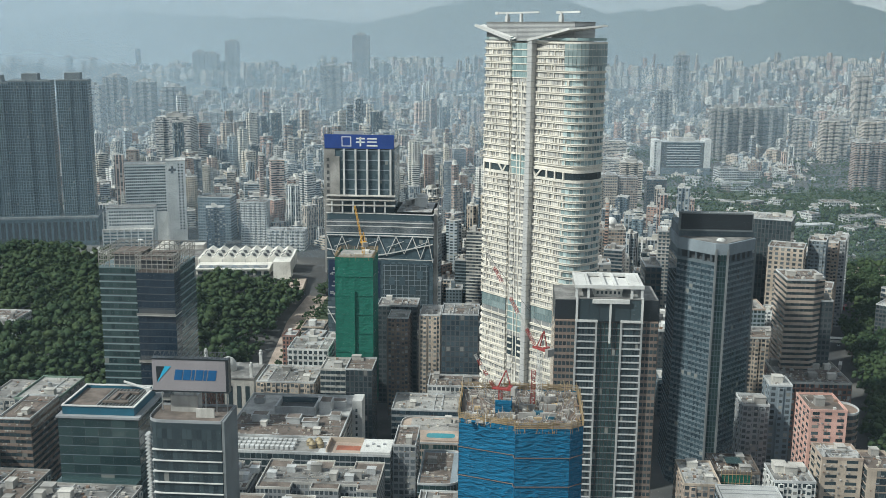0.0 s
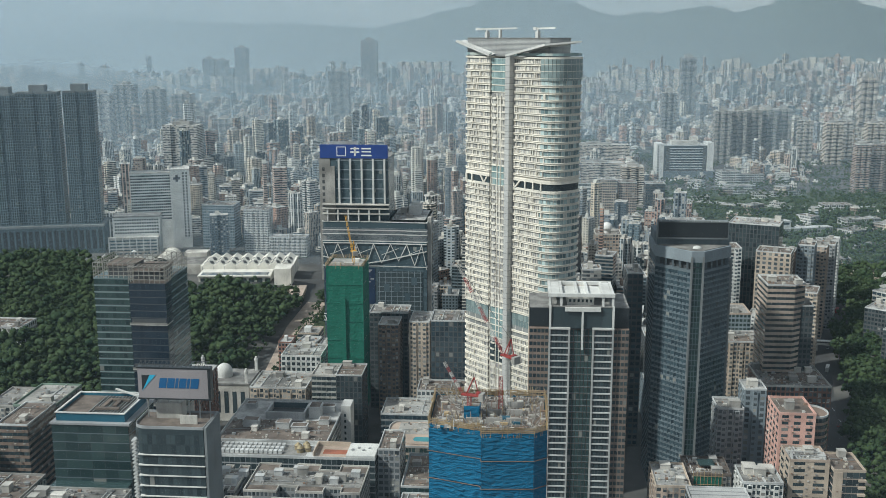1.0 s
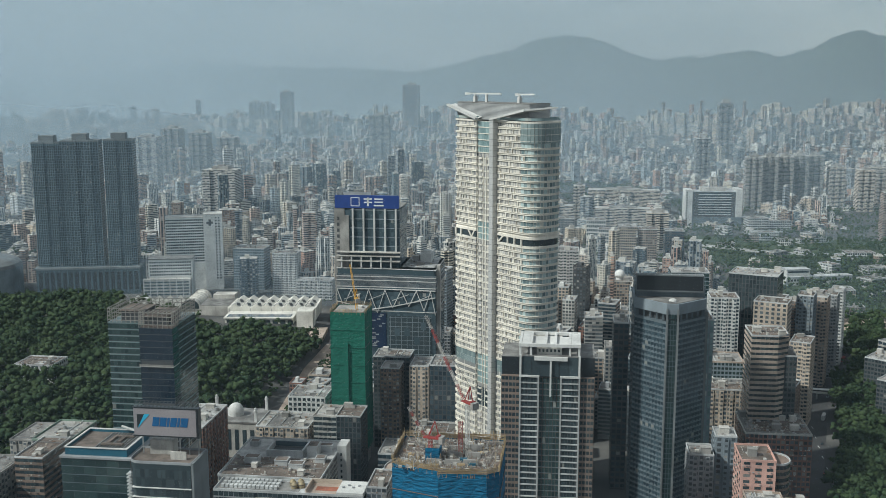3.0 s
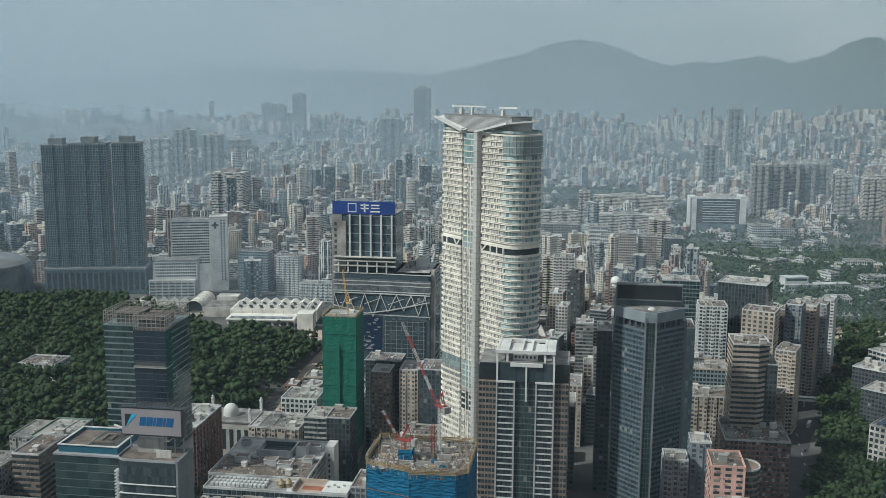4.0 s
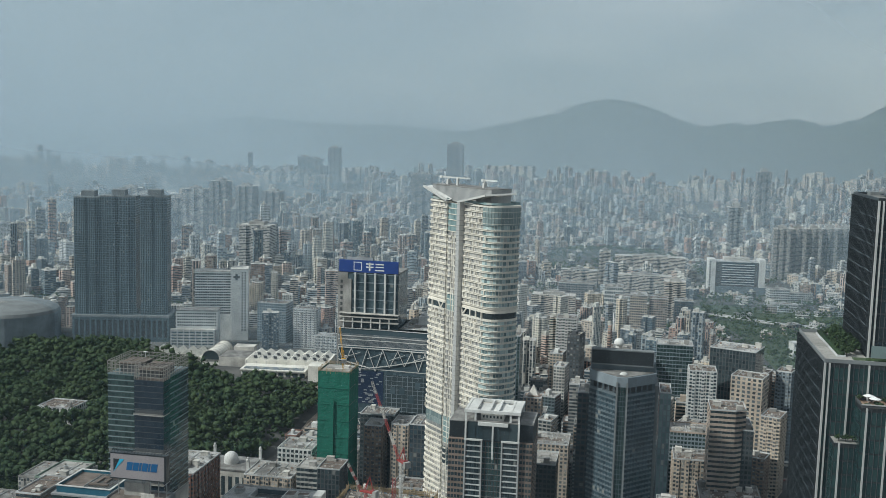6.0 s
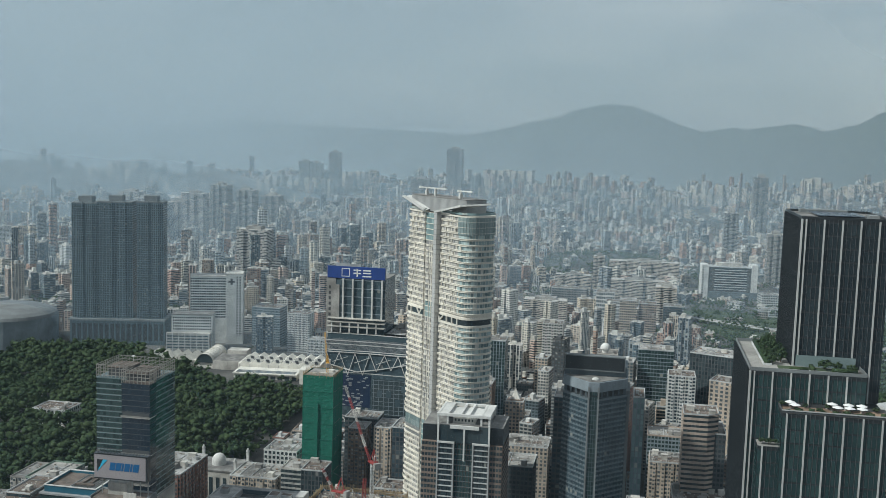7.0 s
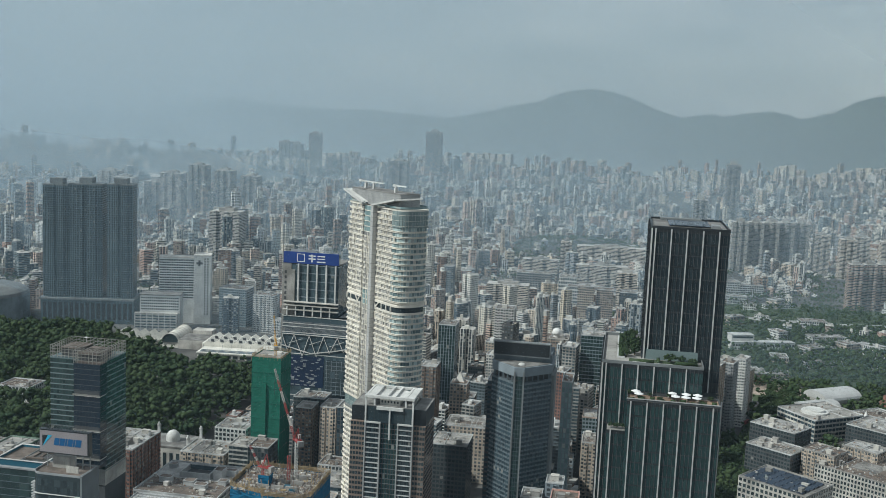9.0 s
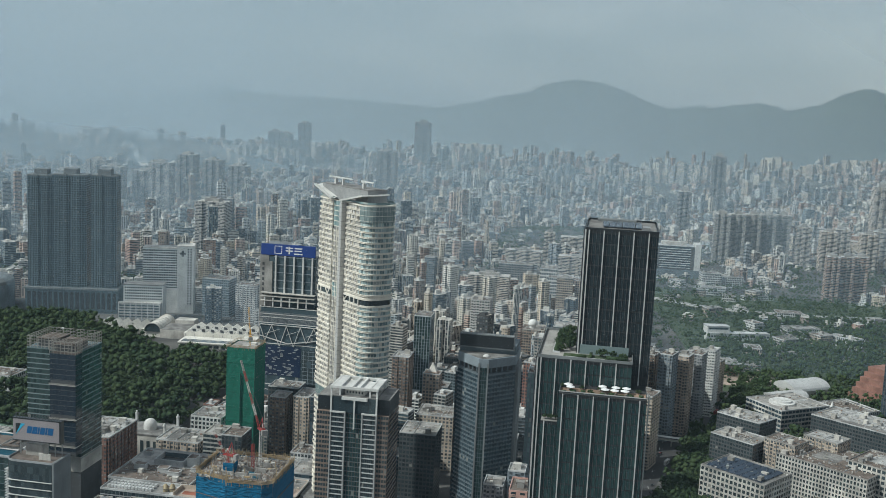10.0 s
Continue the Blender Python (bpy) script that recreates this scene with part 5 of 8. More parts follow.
# -- office block with a large grey screen sign
def sign_tower():
    t = thing("office_block", -127.2, 391, 0, 0, "curved dark glass office block with white louvres and rooftop sign", "building")
    t.scale = (0.94, 1.0, 1.01)
    poly = rounded([(-16, -12), (16.6, -12), (17.4, 7), (-16, 7)], [7, 0, 0, 0], 5)
    part("wall", MB().prism(poly, 0, 108), M["glassdark"], t)
    blade = MB().prism(grow([(-13, -12), (16, -12), (16, -6), (-13, -6)], 0.7), 0, 0.35).mesh("white_blade", M["white"])
    for i in range(23):
        if 4.6 * i < 100:
            part("white_blade", blade, None, t, loc=(0, 0, 4.6 * i))
    window_field(t, poly, [4.6 * i for i in range(23)], 0.3, 4.3, 2.2, 0.12, M["glassdark"], 90, 0.1, (), "pane")
    for i in range(60):
        part("edge_louvre", MB().box(-17.4, -15.4, -10, -6, 4 + i * 1.65, 4.5 + i * 1.65), M["alu"], t)
    part("side_wall", MB().box(16.9, 18.0, -12.2, 7.2, 0, 109), M["grey2"], t)
    part("roof_surface", MB().prism(grow(poly, -0.4), 108, 108.2), M["roofbrown"], t)
    parapet(t, poly, 108, M["grey"], 1.2)
    part("plant_wall", MB().box(4, 12, -6, -5.4, 108, 112).box(-9, 3, 0, 6, 108, 115), M["offwhite"], t)
    part("sign_support", MB().box(-14, 16.5, -1, 2.4, 117.5, 119.5), M["metal"], t)
    for i in range(7):
        part("support_post", MB().beam((-13 + i * 4.8, 1, 108), (-13 + i * 4.8, 1, 118), 0.5), M["metal"], t)
    sg = part("sign_screen", MB().box(-15, 17, -4, -1.2, 118.6, 131.4), M["signgrey"], t, "pale grey screen sign with blue lettering")
    part("sign_edge", MB().box(17, 18.2, -4.2, -0.6, 118, 132).box(-15.4, 17, -4.1, -1, 131.4, 132).box(-15.4, 17, -4.1, -1, 118, 118.6), M["black"], sg)
    fr = MB()
    for i in range(16):
        fr.beam((-15 + i * 2, -3.5, 132), (-14 + i * 2, -1.5, 134.2), 0.18).beam((-14 + i * 2, -1.5, 134.2), (-13 + i * 2, -3.5, 132), 0.18)
    part("sign_truss", fr.beam((-15, -1.5, 134.2), (17, -1.5, 134.2), 0.2), M["darkgrey"], sg)
    part("mark_dark", MB().add([(-13.2, -4.12, 128.6), (-13.2, -4.12, 122), (-10, -4.12, 125.2), (-7.0, -4.12, 128.6)], [(0, 1, 2, 3)]).add([(-13.2, -4.1, 128.6), (-13.2, -4.1, 122), (-10, -4.1, 125.2), (-7.0, -4.1, 128.6)], [(3, 2, 1, 0)]), M["black"], sg)
    part("mark_light", MB().add([(-13.2, -4.15, 121.6), (-10.6, -4.15, 124.6), (-6.6, -4.15, 128.7), (-9.4, -4.15, 128.7)], [(0, 1, 2, 3)]).add([(-13.2, -4.13, 121.6), (-10.6, -4.13, 124.6), (-6.6, -4.13, 128.7), (-9.4, -4.13, 128.7)], [(3, 2, 1, 0)]), M["signlight"], sg)
    for x0_, wd in ((-5.6, 3.3), (-1.9, 3.3), (1.8, 1.2), (3.5, 3.2), (7.1, 1.2), (8.8, 3.6)):
        ps = [(x0_, -4.12, 123.1), (x0_ + wd, -4.12, 123.1), (x0_ + wd + 0.8, -4.12, 127.4), (x0_ + 0.8, -4.12, 127.4)]
        part("letter_bar", MB().add(ps + [(x, y + 0.12, z) for x, y, z in ps], [(0, 1, 2, 3), (0, 4, 5, 1), (1, 5, 6, 2), (2, 6, 7, 3), (3, 7, 4, 0)]), M["signletter"], sg)
    KEEP.append((-150, -100, 380, 440))


sign_tower()


# -- low glass block with a teal roof frame
def teal_block():
    t = thing("glass_block", -186, 453, 0, 0, "green-grey glass office block with teal roof screen", "building")
    poly = rect(-19, 19, -17, 17)
    storeys(t, poly, 0, 87, 19, M["darkgrey"], M["glassgreen"], M["slate"], 0.08, 0.1, 6.3, 0.14, cap=120)
    part("ledge", MB().prism(grow(poly, 0.6), 87, 88), M["grey"], t)
    part("roof_screen", MB().box(-17.4, 16.6, -15, -14.6, 88, 92).box(16.2, 16.6, -14.6, 14, 88, 92).box(-17.4, -17, -14.6, 14, 88, 92).box(-17, 16.2, 13.6, 14, 88, 92), M["teal"], t, "teal roof screen")
    parapet(t, rect(-17.8, 17, -15.4, 14.4), 92, M["white"], 0.5, 0.9, "screen_cap")
    part("roof_surface", MB().box(-17, 16.2, -14.6, 13.6, 88, 90.6), M["roofbrown"], t)
    for i in range(11):
        part("roof_rib", MB().box(-3 + i * 1.7, -2.6 + i * 1.7, -13, 12, 90.6, 91.3), M["metal"], t)
    part("duct", MB().box(-1, 11, -8, -6, 91.3, 92.2).box(1, 3, -6, 6, 91.3, 92.3).box(3, 12, 4, 6, 91.3, 92.2).box(6, 8, -3, 4, 91.3, 92.2), M["roofbrown"], t)
    part("window_crane", MB().beam((2, 12, 95), (15, 9, 92.5), 0.8).box(14, 16, 8, 10, 91, 93.5), M["white"], t)
    part("low_wing", MB().box(-19, 19, -26, -17, 0, 58), M["glassgreen"], t)
    KEEP.append((-206, -160, 425, 475))


teal_block()


# -- glass office tower with an open steel roof cage, by the park
def cage_tower():
    t = thing("office_tower", -197, 540, 0, 0, "dark blue-green glass office tower with open steel roof cage", "tower")
    a, b = rect(-22, 21, -12, 19), rect(1.5, 22, -21, -12)
    part("wall", MB().prism(a, 0, 136.5), M["darkgrey"], t)
    part("front_wall", MB().prism(b, 60, 136.5), M["darkgrey"], t)
    ba = MB().prism(grow(a, 0.22), 0, 0.7).mesh("pale_band", M["glassband"])
    window_field(t, a, [3.9 * i for i in range(14, 35)], 1.0, 3.7, 2.4, 0.1, M["glassgreen"], 90, 0.1, (), "pane")
    window_field(t, b, [3.9 * i for i in range(16, 35)], 0.3, 3.7, 2.4, 0.06, M["glassnavy"], 70, 0.1, (2,), "pane")
    for i in range(36):
        z = 3.9 * i
        if z > 54:
            part("pale_band", ba, None, t, loc=(0, 0, z))
    for z in (113, 87, 66):
        part("balcony_slab", MB().box(1.2, 22.3, -22.2, -12, z, z + 0.5), M["offwhite"], t)
        part("balcony_rail", MB().box(1.2, 22.3, -22.2, -22.1, z + 0.5, z + 1.5), M["cagesteel"], t)
        part("balcony_recess", MB().box(2, 21.5, -21.12, -20, z + 0.6, z + 3.6), M["darkgrey"], t)
    part("roof_deck", MB().box(-21.5, 20.5, -11.5, 18.5, 136.5, 136.9).box(2, 21.5, -20.5, -11.5, 136.5, 136.9), M["roofbrown"], t)
    for x0, x1, y0, y1 in ((-22, 21, -12, 19), (1.5, 22, -21, -12)):
        k = int((x1 - x0) / 2.7)
        for j in range(k + 1):
            x = x0 + (x1 - x0) * j / k
            for y in (y0, y1):
                part("cage_post", MB().beam((x, y, 136.5), (x, y, 146), 0.34), M["cagesteel"], t)
        k = int((y1 - y0) / 3.0)
        for j in range(1, k):
            y = y0 + (y1 - y0) * j / k
            for x in (x0, x1):
                part("cage_post", MB().beam((x, y, 136.5), (x, y, 146), 0.34), M["cagesteel"], t)
        for z in (138.6, 141, 143.4, 145.8):
            part("cage_rail", MB().beam((x0, y0, z), (x1, y0, z), 0.35).beam((x1, y0, z), (x1, y1, z), 0.35).beam((x1, y1, z), (x0, y1, z), 0.35).beam((x0, y1, z), (x0, y0, z), 0.35), M["cagesteel"], t)
        for j in range(8):
            x = x0 + (x1 - x0) * (j + 0.5) / 8
            part("cage_beam", MB().beam((x, y0, 145.6), (x, y1, 145.6), 0.3), M["cagesteel"], t)
    part("plant_room", MB().box(-16, -2, -6, 12, 136.9, 143).box(2, 16, -14, 8, 136.9, 142), M["darkgrey"], t)
    part("plant_roof", MB().box(-17, -1, -7, 13, 143, 143.4).box(1, 17, -15, 9, 142, 142.4), M["roofbrown"], t)
    part("roof_dish", MB().cyl(-8, 14, 1.6, 147, 147.6, 14, 0.3).beam((-8, 14, 143.4), (-8, 14, 147), 0.3), M["white"], t)
    part("stone_base", MB().box(-22.2, 21.2, -12.4, 19.2, 44, 56), M["offwhite"], t)
    KEEP.append((-222, -170, 515, 562))


cage_tower()


# -- dark residential slab group behind the park
def slab_group():
    t = thing("residential_towers", -575, 1230, 0, 14, "tall dark grey-brown residential towers joined over a podium arcade", "tower")
    def plan(x0, x1):
        w = x1 - x0
        return [(x0, -14), (x0 + w * .2, -14), (x0 + w * .2, -16.5), (x0 + w * .42, -16.5), (x0 + w * .42, -13), (x0 + w * .58, -13), (x0 + w * .58, -16.5), (x0 + w * .8, -16.5), (x0 + w * .8, -14), (x1, -14), (x1, 14), (x0, 14)]
    for x0, x1, h in ((-64, -29, 198), (-29, 19, 200), (26, 62, 201)):
        p = plan(x0, x1)
        part("wall", MB().prism(p, 36, h), M["slabwall"], t)
        band = MB().prism(grow(p, 0.18), 0, 0.6).mesh("floor_band", M["bluegrey"])
        for i in range(int((h - 38) / 3.3)):
            part("floor_band", band, None, t, loc=(0, 0, 37 + 3.3 * i))
        window_field(t, p, [37 + 3.3 * i for i in range(int((h - 38) / 3.3))], 0.7, 3.0, 2.4, 0.9, M["glassdark"], 20, 0.15, (10,))
        ribs = MB()
        for e_ in range(10):
            a_, b_ = Vector(p[e_]), Vector(p[e_ + 1])
            if abs(a_.y - b_.y) < 0.1:
                for q_ in range(4):
                    m_ = a_.lerp(b_, q_ / 3)
                    ribs.box(m_.x - 0.3, m_.x + 0.3, m_.y - 0.5, m_.y, 37, h)
        part("rib_field", ribs, M["bluegrey"], t, kind="stuff")
        c = (x0 + x1) / 2
        part("crown", MB().prism(grow(p, 0.4), h, h + 2).box(c - 9, c + 9, -10, 10, h + 2, h + 10), M["grey2"], t)
    part("podium", MB().box(-66, 64, -22, 30, 0, 34), M["slabwall"], t)
    part("podium_roof", MB().box(-68, 66, -24, 32, 34, 36.5), M["grey2"], t)
    for i in range(17):
        # Black panels on the solid wall stand in for shade inside the arcade.
        part("arcade_opening", MB().box(-63 + i * 7.6, -58 + i * 7.6, -22.3, -22, 6, 30), M["black"], t)
        part("arcade_pier", MB().box(-57.6 + i * 7.6, -55.8 + i * 7.6, -23.4, -22, 0, 34), M["slabwall"], t)


slab_group()


def hotel_slab():
    t = thing("hotel_building", -448, 1272, 0, 18, "white slab building with small square windows and cross emblem", "building")
    part("wall", MB().box(-36, 14, -12, 12, 0, 97).box(14, 38, -17, 12, 0, 101), M["white"], t)
    win = MB().box(-1.0, 1.0, -0.12, 0, 0, 2.0).mesh("window", M["glassdark"])
    rest = MB()
    for r_ in range(22):
        for c in range(20):
            if r_ < 2:
                part("window", win, None, t, loc=(-34.3 + c * 2.45, -12, 93 - r_ * 3.7))
            elif r_ < 16:
                rest.box(-35.3 + c * 2.45, -33.3 + c * 2.45, -12.12, -12, 93 - r_ * 3.7, 95 - r_ * 3.7)
        part("window", win, None, t, loc=(30, -17, 96 - r_ * 3.9))
        part("window", win, None, t, loc=(34, -17, 96 - r_ * 3.9))
    part("window_field", rest, M["glassdark"], t, kind="stuff")
    part("emblem", MB().box(20.5, 23.5, -17.4, -17, 86, 95).box(17.5, 26.5, -17.4, -17, 89, 92), M["darkgrey"], t)
    part("roof_rail", MB().box(-36.3, 14, -12.3, 12, 97, 98.4).box(13.7, 38.3, -17.3, 12.3, 101, 102.5), M["offwhite"], t)
    lo = thing("annex_building", -452, 1215, 0, 14, "white annex with two rows of square windows", "building")
    part("wall", MB().box(-34, 22, -10, 14, 0, 50), M["white"], lo)
    part("base", MB().box(-40, 20, -18, -10, 0, 26), M["offwhite"], lo)
    for i in range(5):
        part("base_window_band", MB().box(-39, 19, -18.15, -18, 5 + i * 4, 6.8 + i * 4), M["glassmall"], lo)
    for i in range(8):
        part("base_pier", MB().box(-39.6 + i * 8.2, -38.4 + i * 8.2, -18.5, -18.15, 0, 26), M["white"], lo)
    part("roof", MB().box(-34.5, 22.5, -10.5, 14.5, 50, 51.5), M["roof"], lo)
    for r_ in range(5):
        for c in range(18):
            part("window", win, None, lo, loc=(-31 + c * 2.95, -10, 29.5 + r_ * 4.0))
    KEEP.append((-500, -400, 1190, 1300))


hotel_slab()


# -- museum with a folded white roof, by the park
def museum():
    zb = 10.0
    t = thing("museum", -296, 1098, zb - 3, 6, "white museum with zigzag skylight roof and vaulted entrance hall", "museum")
    part("hall_wall", MB().box(-40, 62, -26, 24, 0, 14), M["museumwhite"], t)
    n = 8
    for i in range(n):
        x0, x1 = -38 + i * 12.2, -38 + (i + 1) * 12.2
        m = (x0 + x1) / 2
        part("roof_fold", MB().add([(x0, -26, 14), (x1, -26, 14), (m, -26, 18.2), (x0, 24, 14), (x1, 24, 14), (m, 24, 18.2)], [(0, 1, 2), (5, 4, 3), (0, 2, 5, 3), (2, 1, 4, 5), (1, 0, 3, 4)]), M["museumwhite"], t)
        for yc in (-18, 0):
            sk = [(x0 + 0.5, yc, 14.6), (x0 + 3.0, yc - 6.5, 16.3), (m - 0.5, yc, 18.05), (x0 + 3.0, yc + 6.5, 16.3)]
            for sk_ in (sk, [(2 * m - x, y, z) for x, y, z in sk]):
                part("skylight", MB().add(sk_ + [(x, y, z - 0.3) for x, y, z in sk_], [(0, 1, 2, 3), (0, 4, 5, 1), (1, 5, 6, 2), (2, 6, 7, 3), (3, 7, 4, 0)]), M["darkgrey"], t)
        part("wall_joint", MB().box(x0 - 0.25, x0 + 0.25, -26.15, -26, 0, 13), M["grey"], t)
    part("front_gallery", MB().box(-36, 40, -58, -26, 0, 9), M["museumwhite"], t)
    part("gallery_roof", MB().box(-37, 41, -60, -28, 9, 10.2), M["museumwhite"], t)
    part("gallery_glazing", MB().box(-34, 38, -56, -44, 10.2, 10.5), M["glass"], t)
    for i in range(9):
        part("gallery_window", MB().box(-34 + i * 8.6, -28 + i * 8.6, -58.2, -58, 2, 7), M["glassdark"], t)
    part("entrance_block", MB().box(46, 64, -66, -44, 0, 19), M["museumwhite"], t)
    for i in range(5):
        part("west_fold", MB().add([(-170 + i * 13, 6 + i * -2, 8), (-158 + i * 13, 6 + i * -2, 8), (-164 + i * 13, 6 + i * -2, 14), (-170 + i * 13, 40, 8), (-158 + i * 13, 40, 8), (-164 + i * 13, 40, 14)], [(0, 1, 2), (5, 4, 3), (0, 2, 5, 3), (2, 1, 4, 5), (1, 0, 3, 4)]), M["museumwhite"], t)
    part("west_wall", MB().box(-171, -104, 4, 41, 0, 8), M["museumwhite"], t)
    v = MB()
    k = 12
    vs = [(-88 + 11 * math.cos(math.pi * i / k), y, 8 + 11 * math.sin(math.pi * i / k)) for y in (-8, 52) for i in range(k + 1)]
    v.add(vs, [(i, i + 1, k + 2 + i, k + 1 + i) for i in range(k)])
    part("vault", v, M["museumwhite"], t, "white barrel-vaulted hall roof")
    part("vault_glass", MB().add([(x, y + 0.5, z) for x, y, z in vs[:k + 1]], [tuple(range(k + 1))]), M["glassdark"], t)
    for j in range(8):
        rb = MB()
        for i in range(k):
            a0, a1 = math.pi * i / k, math.pi * (i + 1) / k
            rb.beam((-88 + 11.3 * math.cos(a0), -8 + j * 8.4, 8 + 11.3 * math.sin(a0)), (-88 + 11.3 * math.cos(a1), -8 + j * 8.4, 8 + 11.3 * math.sin(a1)), 0.6)
        part("vault_rib", rb, M["offwhite"], t)
    part("vault_base", MB().box(-99, -77, -6, 52, 0, 8), M["museumwhite"], t)
    part("link_block", MB().box(-77, -38, -10, 30, 0, 12).box(-70, -44, 30, 48, 0, 17), M["offwhite"], t)
    part("link_roof", MB().box(-76, -39, -9, 29, 12, 12.6), M["roof"], t)
    part("forecourt", MB().box(20, 80, -130, -60, -9, -0.5), M["sand"], t)


museum()


# -- low mid-rise blocks in the foreground, by their roofs
B = block
def court_block():
    t = thing("office_block", -121, 559, 0, 0, "weathered grey block round a roof court with pale slabs and huts", "building")
    poly = [(-32, -33), (32, -33), (32, 33), (-32, 33)]
    storeys(t, poly, 0, 43, 12, M["offwhite"], M["glass"], None, 0.34, 0.15, 2.6, 0.7, cap=40, rest_bands=False)
    part("roof_slab", MB().prism(grow(poly, 0.2), 43, 43.6), M["roofpale"], t)
    parapet(t, grow(poly, 0.2), 43.6, M["edge"], 1.1, 0.5)
    part("court_wall", MB().box(-12, 12, 2, 3, 43.6, 48).box(-12, -11, 3, 20, 43.6, 48).box(11, 12, 3, 20, 43.6, 48).box(-12, 12, 20, 21, 43.6, 48), M["edge"], t)
    part("court_floor", MB().box(-11, 11, 3, 20, 43.6, 43.9), M["darkgrey"], t)
    part("court_glazing", MB().box(-11, 11, 19.8, 20, 44.2, 47.4), M["glassmall"], t)
    for x, y, w_, d_, h_ in ((-22, -12, 9, 6, 4), (14, 4, 7, 9, 7), (20, 14, 8, 5, 4), (-2, -14, 8, 7, 3.6), (8, -18, 9, 6, 3.2), (-28, 18, 6, 5, 3), (22, -6, 6, 6, 3)):
        part("stair_hut", MB().box(x, x + w_, y, y + d_, 43.6, 43.6 + h_).box(x - 0.3, x + w_ + 0.3, y - 0.3, y + d_ + 0.3, 43.6 + h_, 43.9 + h_), M["edge"], t)
        part("hut_roof", MB().box(x + 0.4, x + w_ - 0.4, y + 0.4, y + d_ - 0.4, 43.9 + h_, 44.0 + h_), M["roofbrown"], t)
    roof_plant(t, -31, 31, -32, 0, 43.6, 77, dense=1.0)
    part("white_stair_tower", MB().box(32, 38, 12, 24, 0, 49), M["white"], t)
    for i in range(10):
        part("stair_window", MB().box(34, 35.2, 11.9, 12, 8 + i * 3.8, 9.8 + i * 3.8), M["glassdark"], t)
    KEEP.append((-155, -80, 525, 594))


court_block()


def plant_block():
    t = thing("office_block", -104, 516, 0, 0, "long low block with cooling fans, golden tanks and white roof slab", "building")
    poly = rect(-45, 45, -9, 9)
    storeys(t, poly, 0, 42, 11, M["grey2"], M["glassdark"], M["grey"], 0.18, 0.2, 3.0, 0.3, cap=40, rest_bands=False)
    part("roof_slab", MB().prism(grow(poly, 0.2), 42, 42.5), M["edge"], t)
    parapet(t, grow(poly, 0.2), 42.5, M["edge"], 1.0, 0.45)
    part("roof_surface", MB().box(-44, 6, -8.2, 8.2, 42.5, 42.6), M["roof"], t)
    for r_ in range(3):
        for i in range(13):
            un = part("cooling_unit", MB().box(-42 + i * 2.7, -40 + i * 2.7, -5 + r_ * 4.6, -2.4 + r_ * 4.6, 42.6, 44.4), M["edge"], t)
    for x, y in ((0, 3), (4.5, 4.5), (2, -1), (6, 0.5)):
        tk = part("golden_tank", MB().cyl(x, y, 2.0, 42.6, 45.0, 16).cyl(x, y, 2.0, 45.0, 46.4, 16, 0.7), M["brass"], t, "tarnished golden round tank")
        part("tank_rim", MB().cyl(x, y, 2.15, 44.4, 44.7, 16), M["roofbrown"], tk)
    part("sunken_deck", MB().box(11, 29, -7.5, 7.8, 42.5, 42.7), M["sand"], t)
    part("red_deck", MB().box(15, 28, -3, 3, 42.7, 42.8), M["terracotta"], t)
    part("deck_wall", MB().box(10.4, 11, -8, 8, 42.5, 45.5).box(11, 29, 7.6, 8.2, 42.5, 45.5), M["beige"], t)
    part("white_slab", MB().box(29, 45, -9, 9, 42.5, 44.6), M["white"], t)
    for i in range(4):
        part("slab_vent", MB().box(31 + i * 3, 32.4 + i * 3, -2 + (i % 2) * 3, -0.6 + (i % 2) * 3, 44.6, 45.3), M["grey"], t)
    part("roof_clutter_pipe", MB().box(-44, 8, -8, -7.6, 42.6, 43.2), M["metal"], t)
    KEEP.append((-151, -58, 505, 526))


plant_block()


def notched_block(x0, x1, y0, y1, h):
    """Flats with light wells cut into both long sides, pale parapets and a tiled roof."""
    w, d = (x1 - x0) / 2, (y1 - y0) / 2
    k = w / 30
    poly = [(-w, -d), (-13 * k, -d), (-13 * k, -d * .62), (-3 * k, -d * .62), (-3 * k, -d), (11 * k, -d), (11 * k, -d * .66), (20 * k, -d * .66), (20 * k, -d), (w, -d), (w, d), (15 * k, d), (15 * k, d * .6), (4 * k, d * .6), (4 * k, d), (-9 * k, d), (-9 * k, d * .64), (-18 * k, d * .64), (-18 * k, d), (-w, d)]
    t = B("apartment_block", "grey apartment block with brown tiled roof", x0, x1, y0, y1, h, "grey", "glass", 12, plant=0, cap="offwhite", outline=poly, wide=2.2, gap=0.7)
    part("roof_tiles", MB().prism(grow(poly, -0.5), h + 0.3, h + 0.38), M["roofbrown"], t)
    roof_plant(t, -w + 1, w - 1, -d * .56, d * .54, h + 0.38, int(abs(x0)), dense=1.6)
    for u, v in ((-0.9, -0.5), (-0.3, 0.62), (0.42, -0.6), (0.75, 0.3), (-0.62, 0.2)):
        a, b = u * w, v * d * 0.6
        part("stair_hut", MB().box(a, a + 4.4, b, b + 3.6, h + 0.36, h + 3.2).box(a - 0.2, a + 4.6, b - 0.2, b + 3.8, h + 3.2, h + 3.45), M["edge"], t)
    part("satellite_dish", MB().cyl(6 * k, -d * 0.3, 1.5, h + 1.6, h + 2.1, 14, 0.3).cyl(6 * k, -d * 0.3, 0.12, h + 0.36, h + 1.6, 6), M["white"], t, "white satellite dish")
    return t


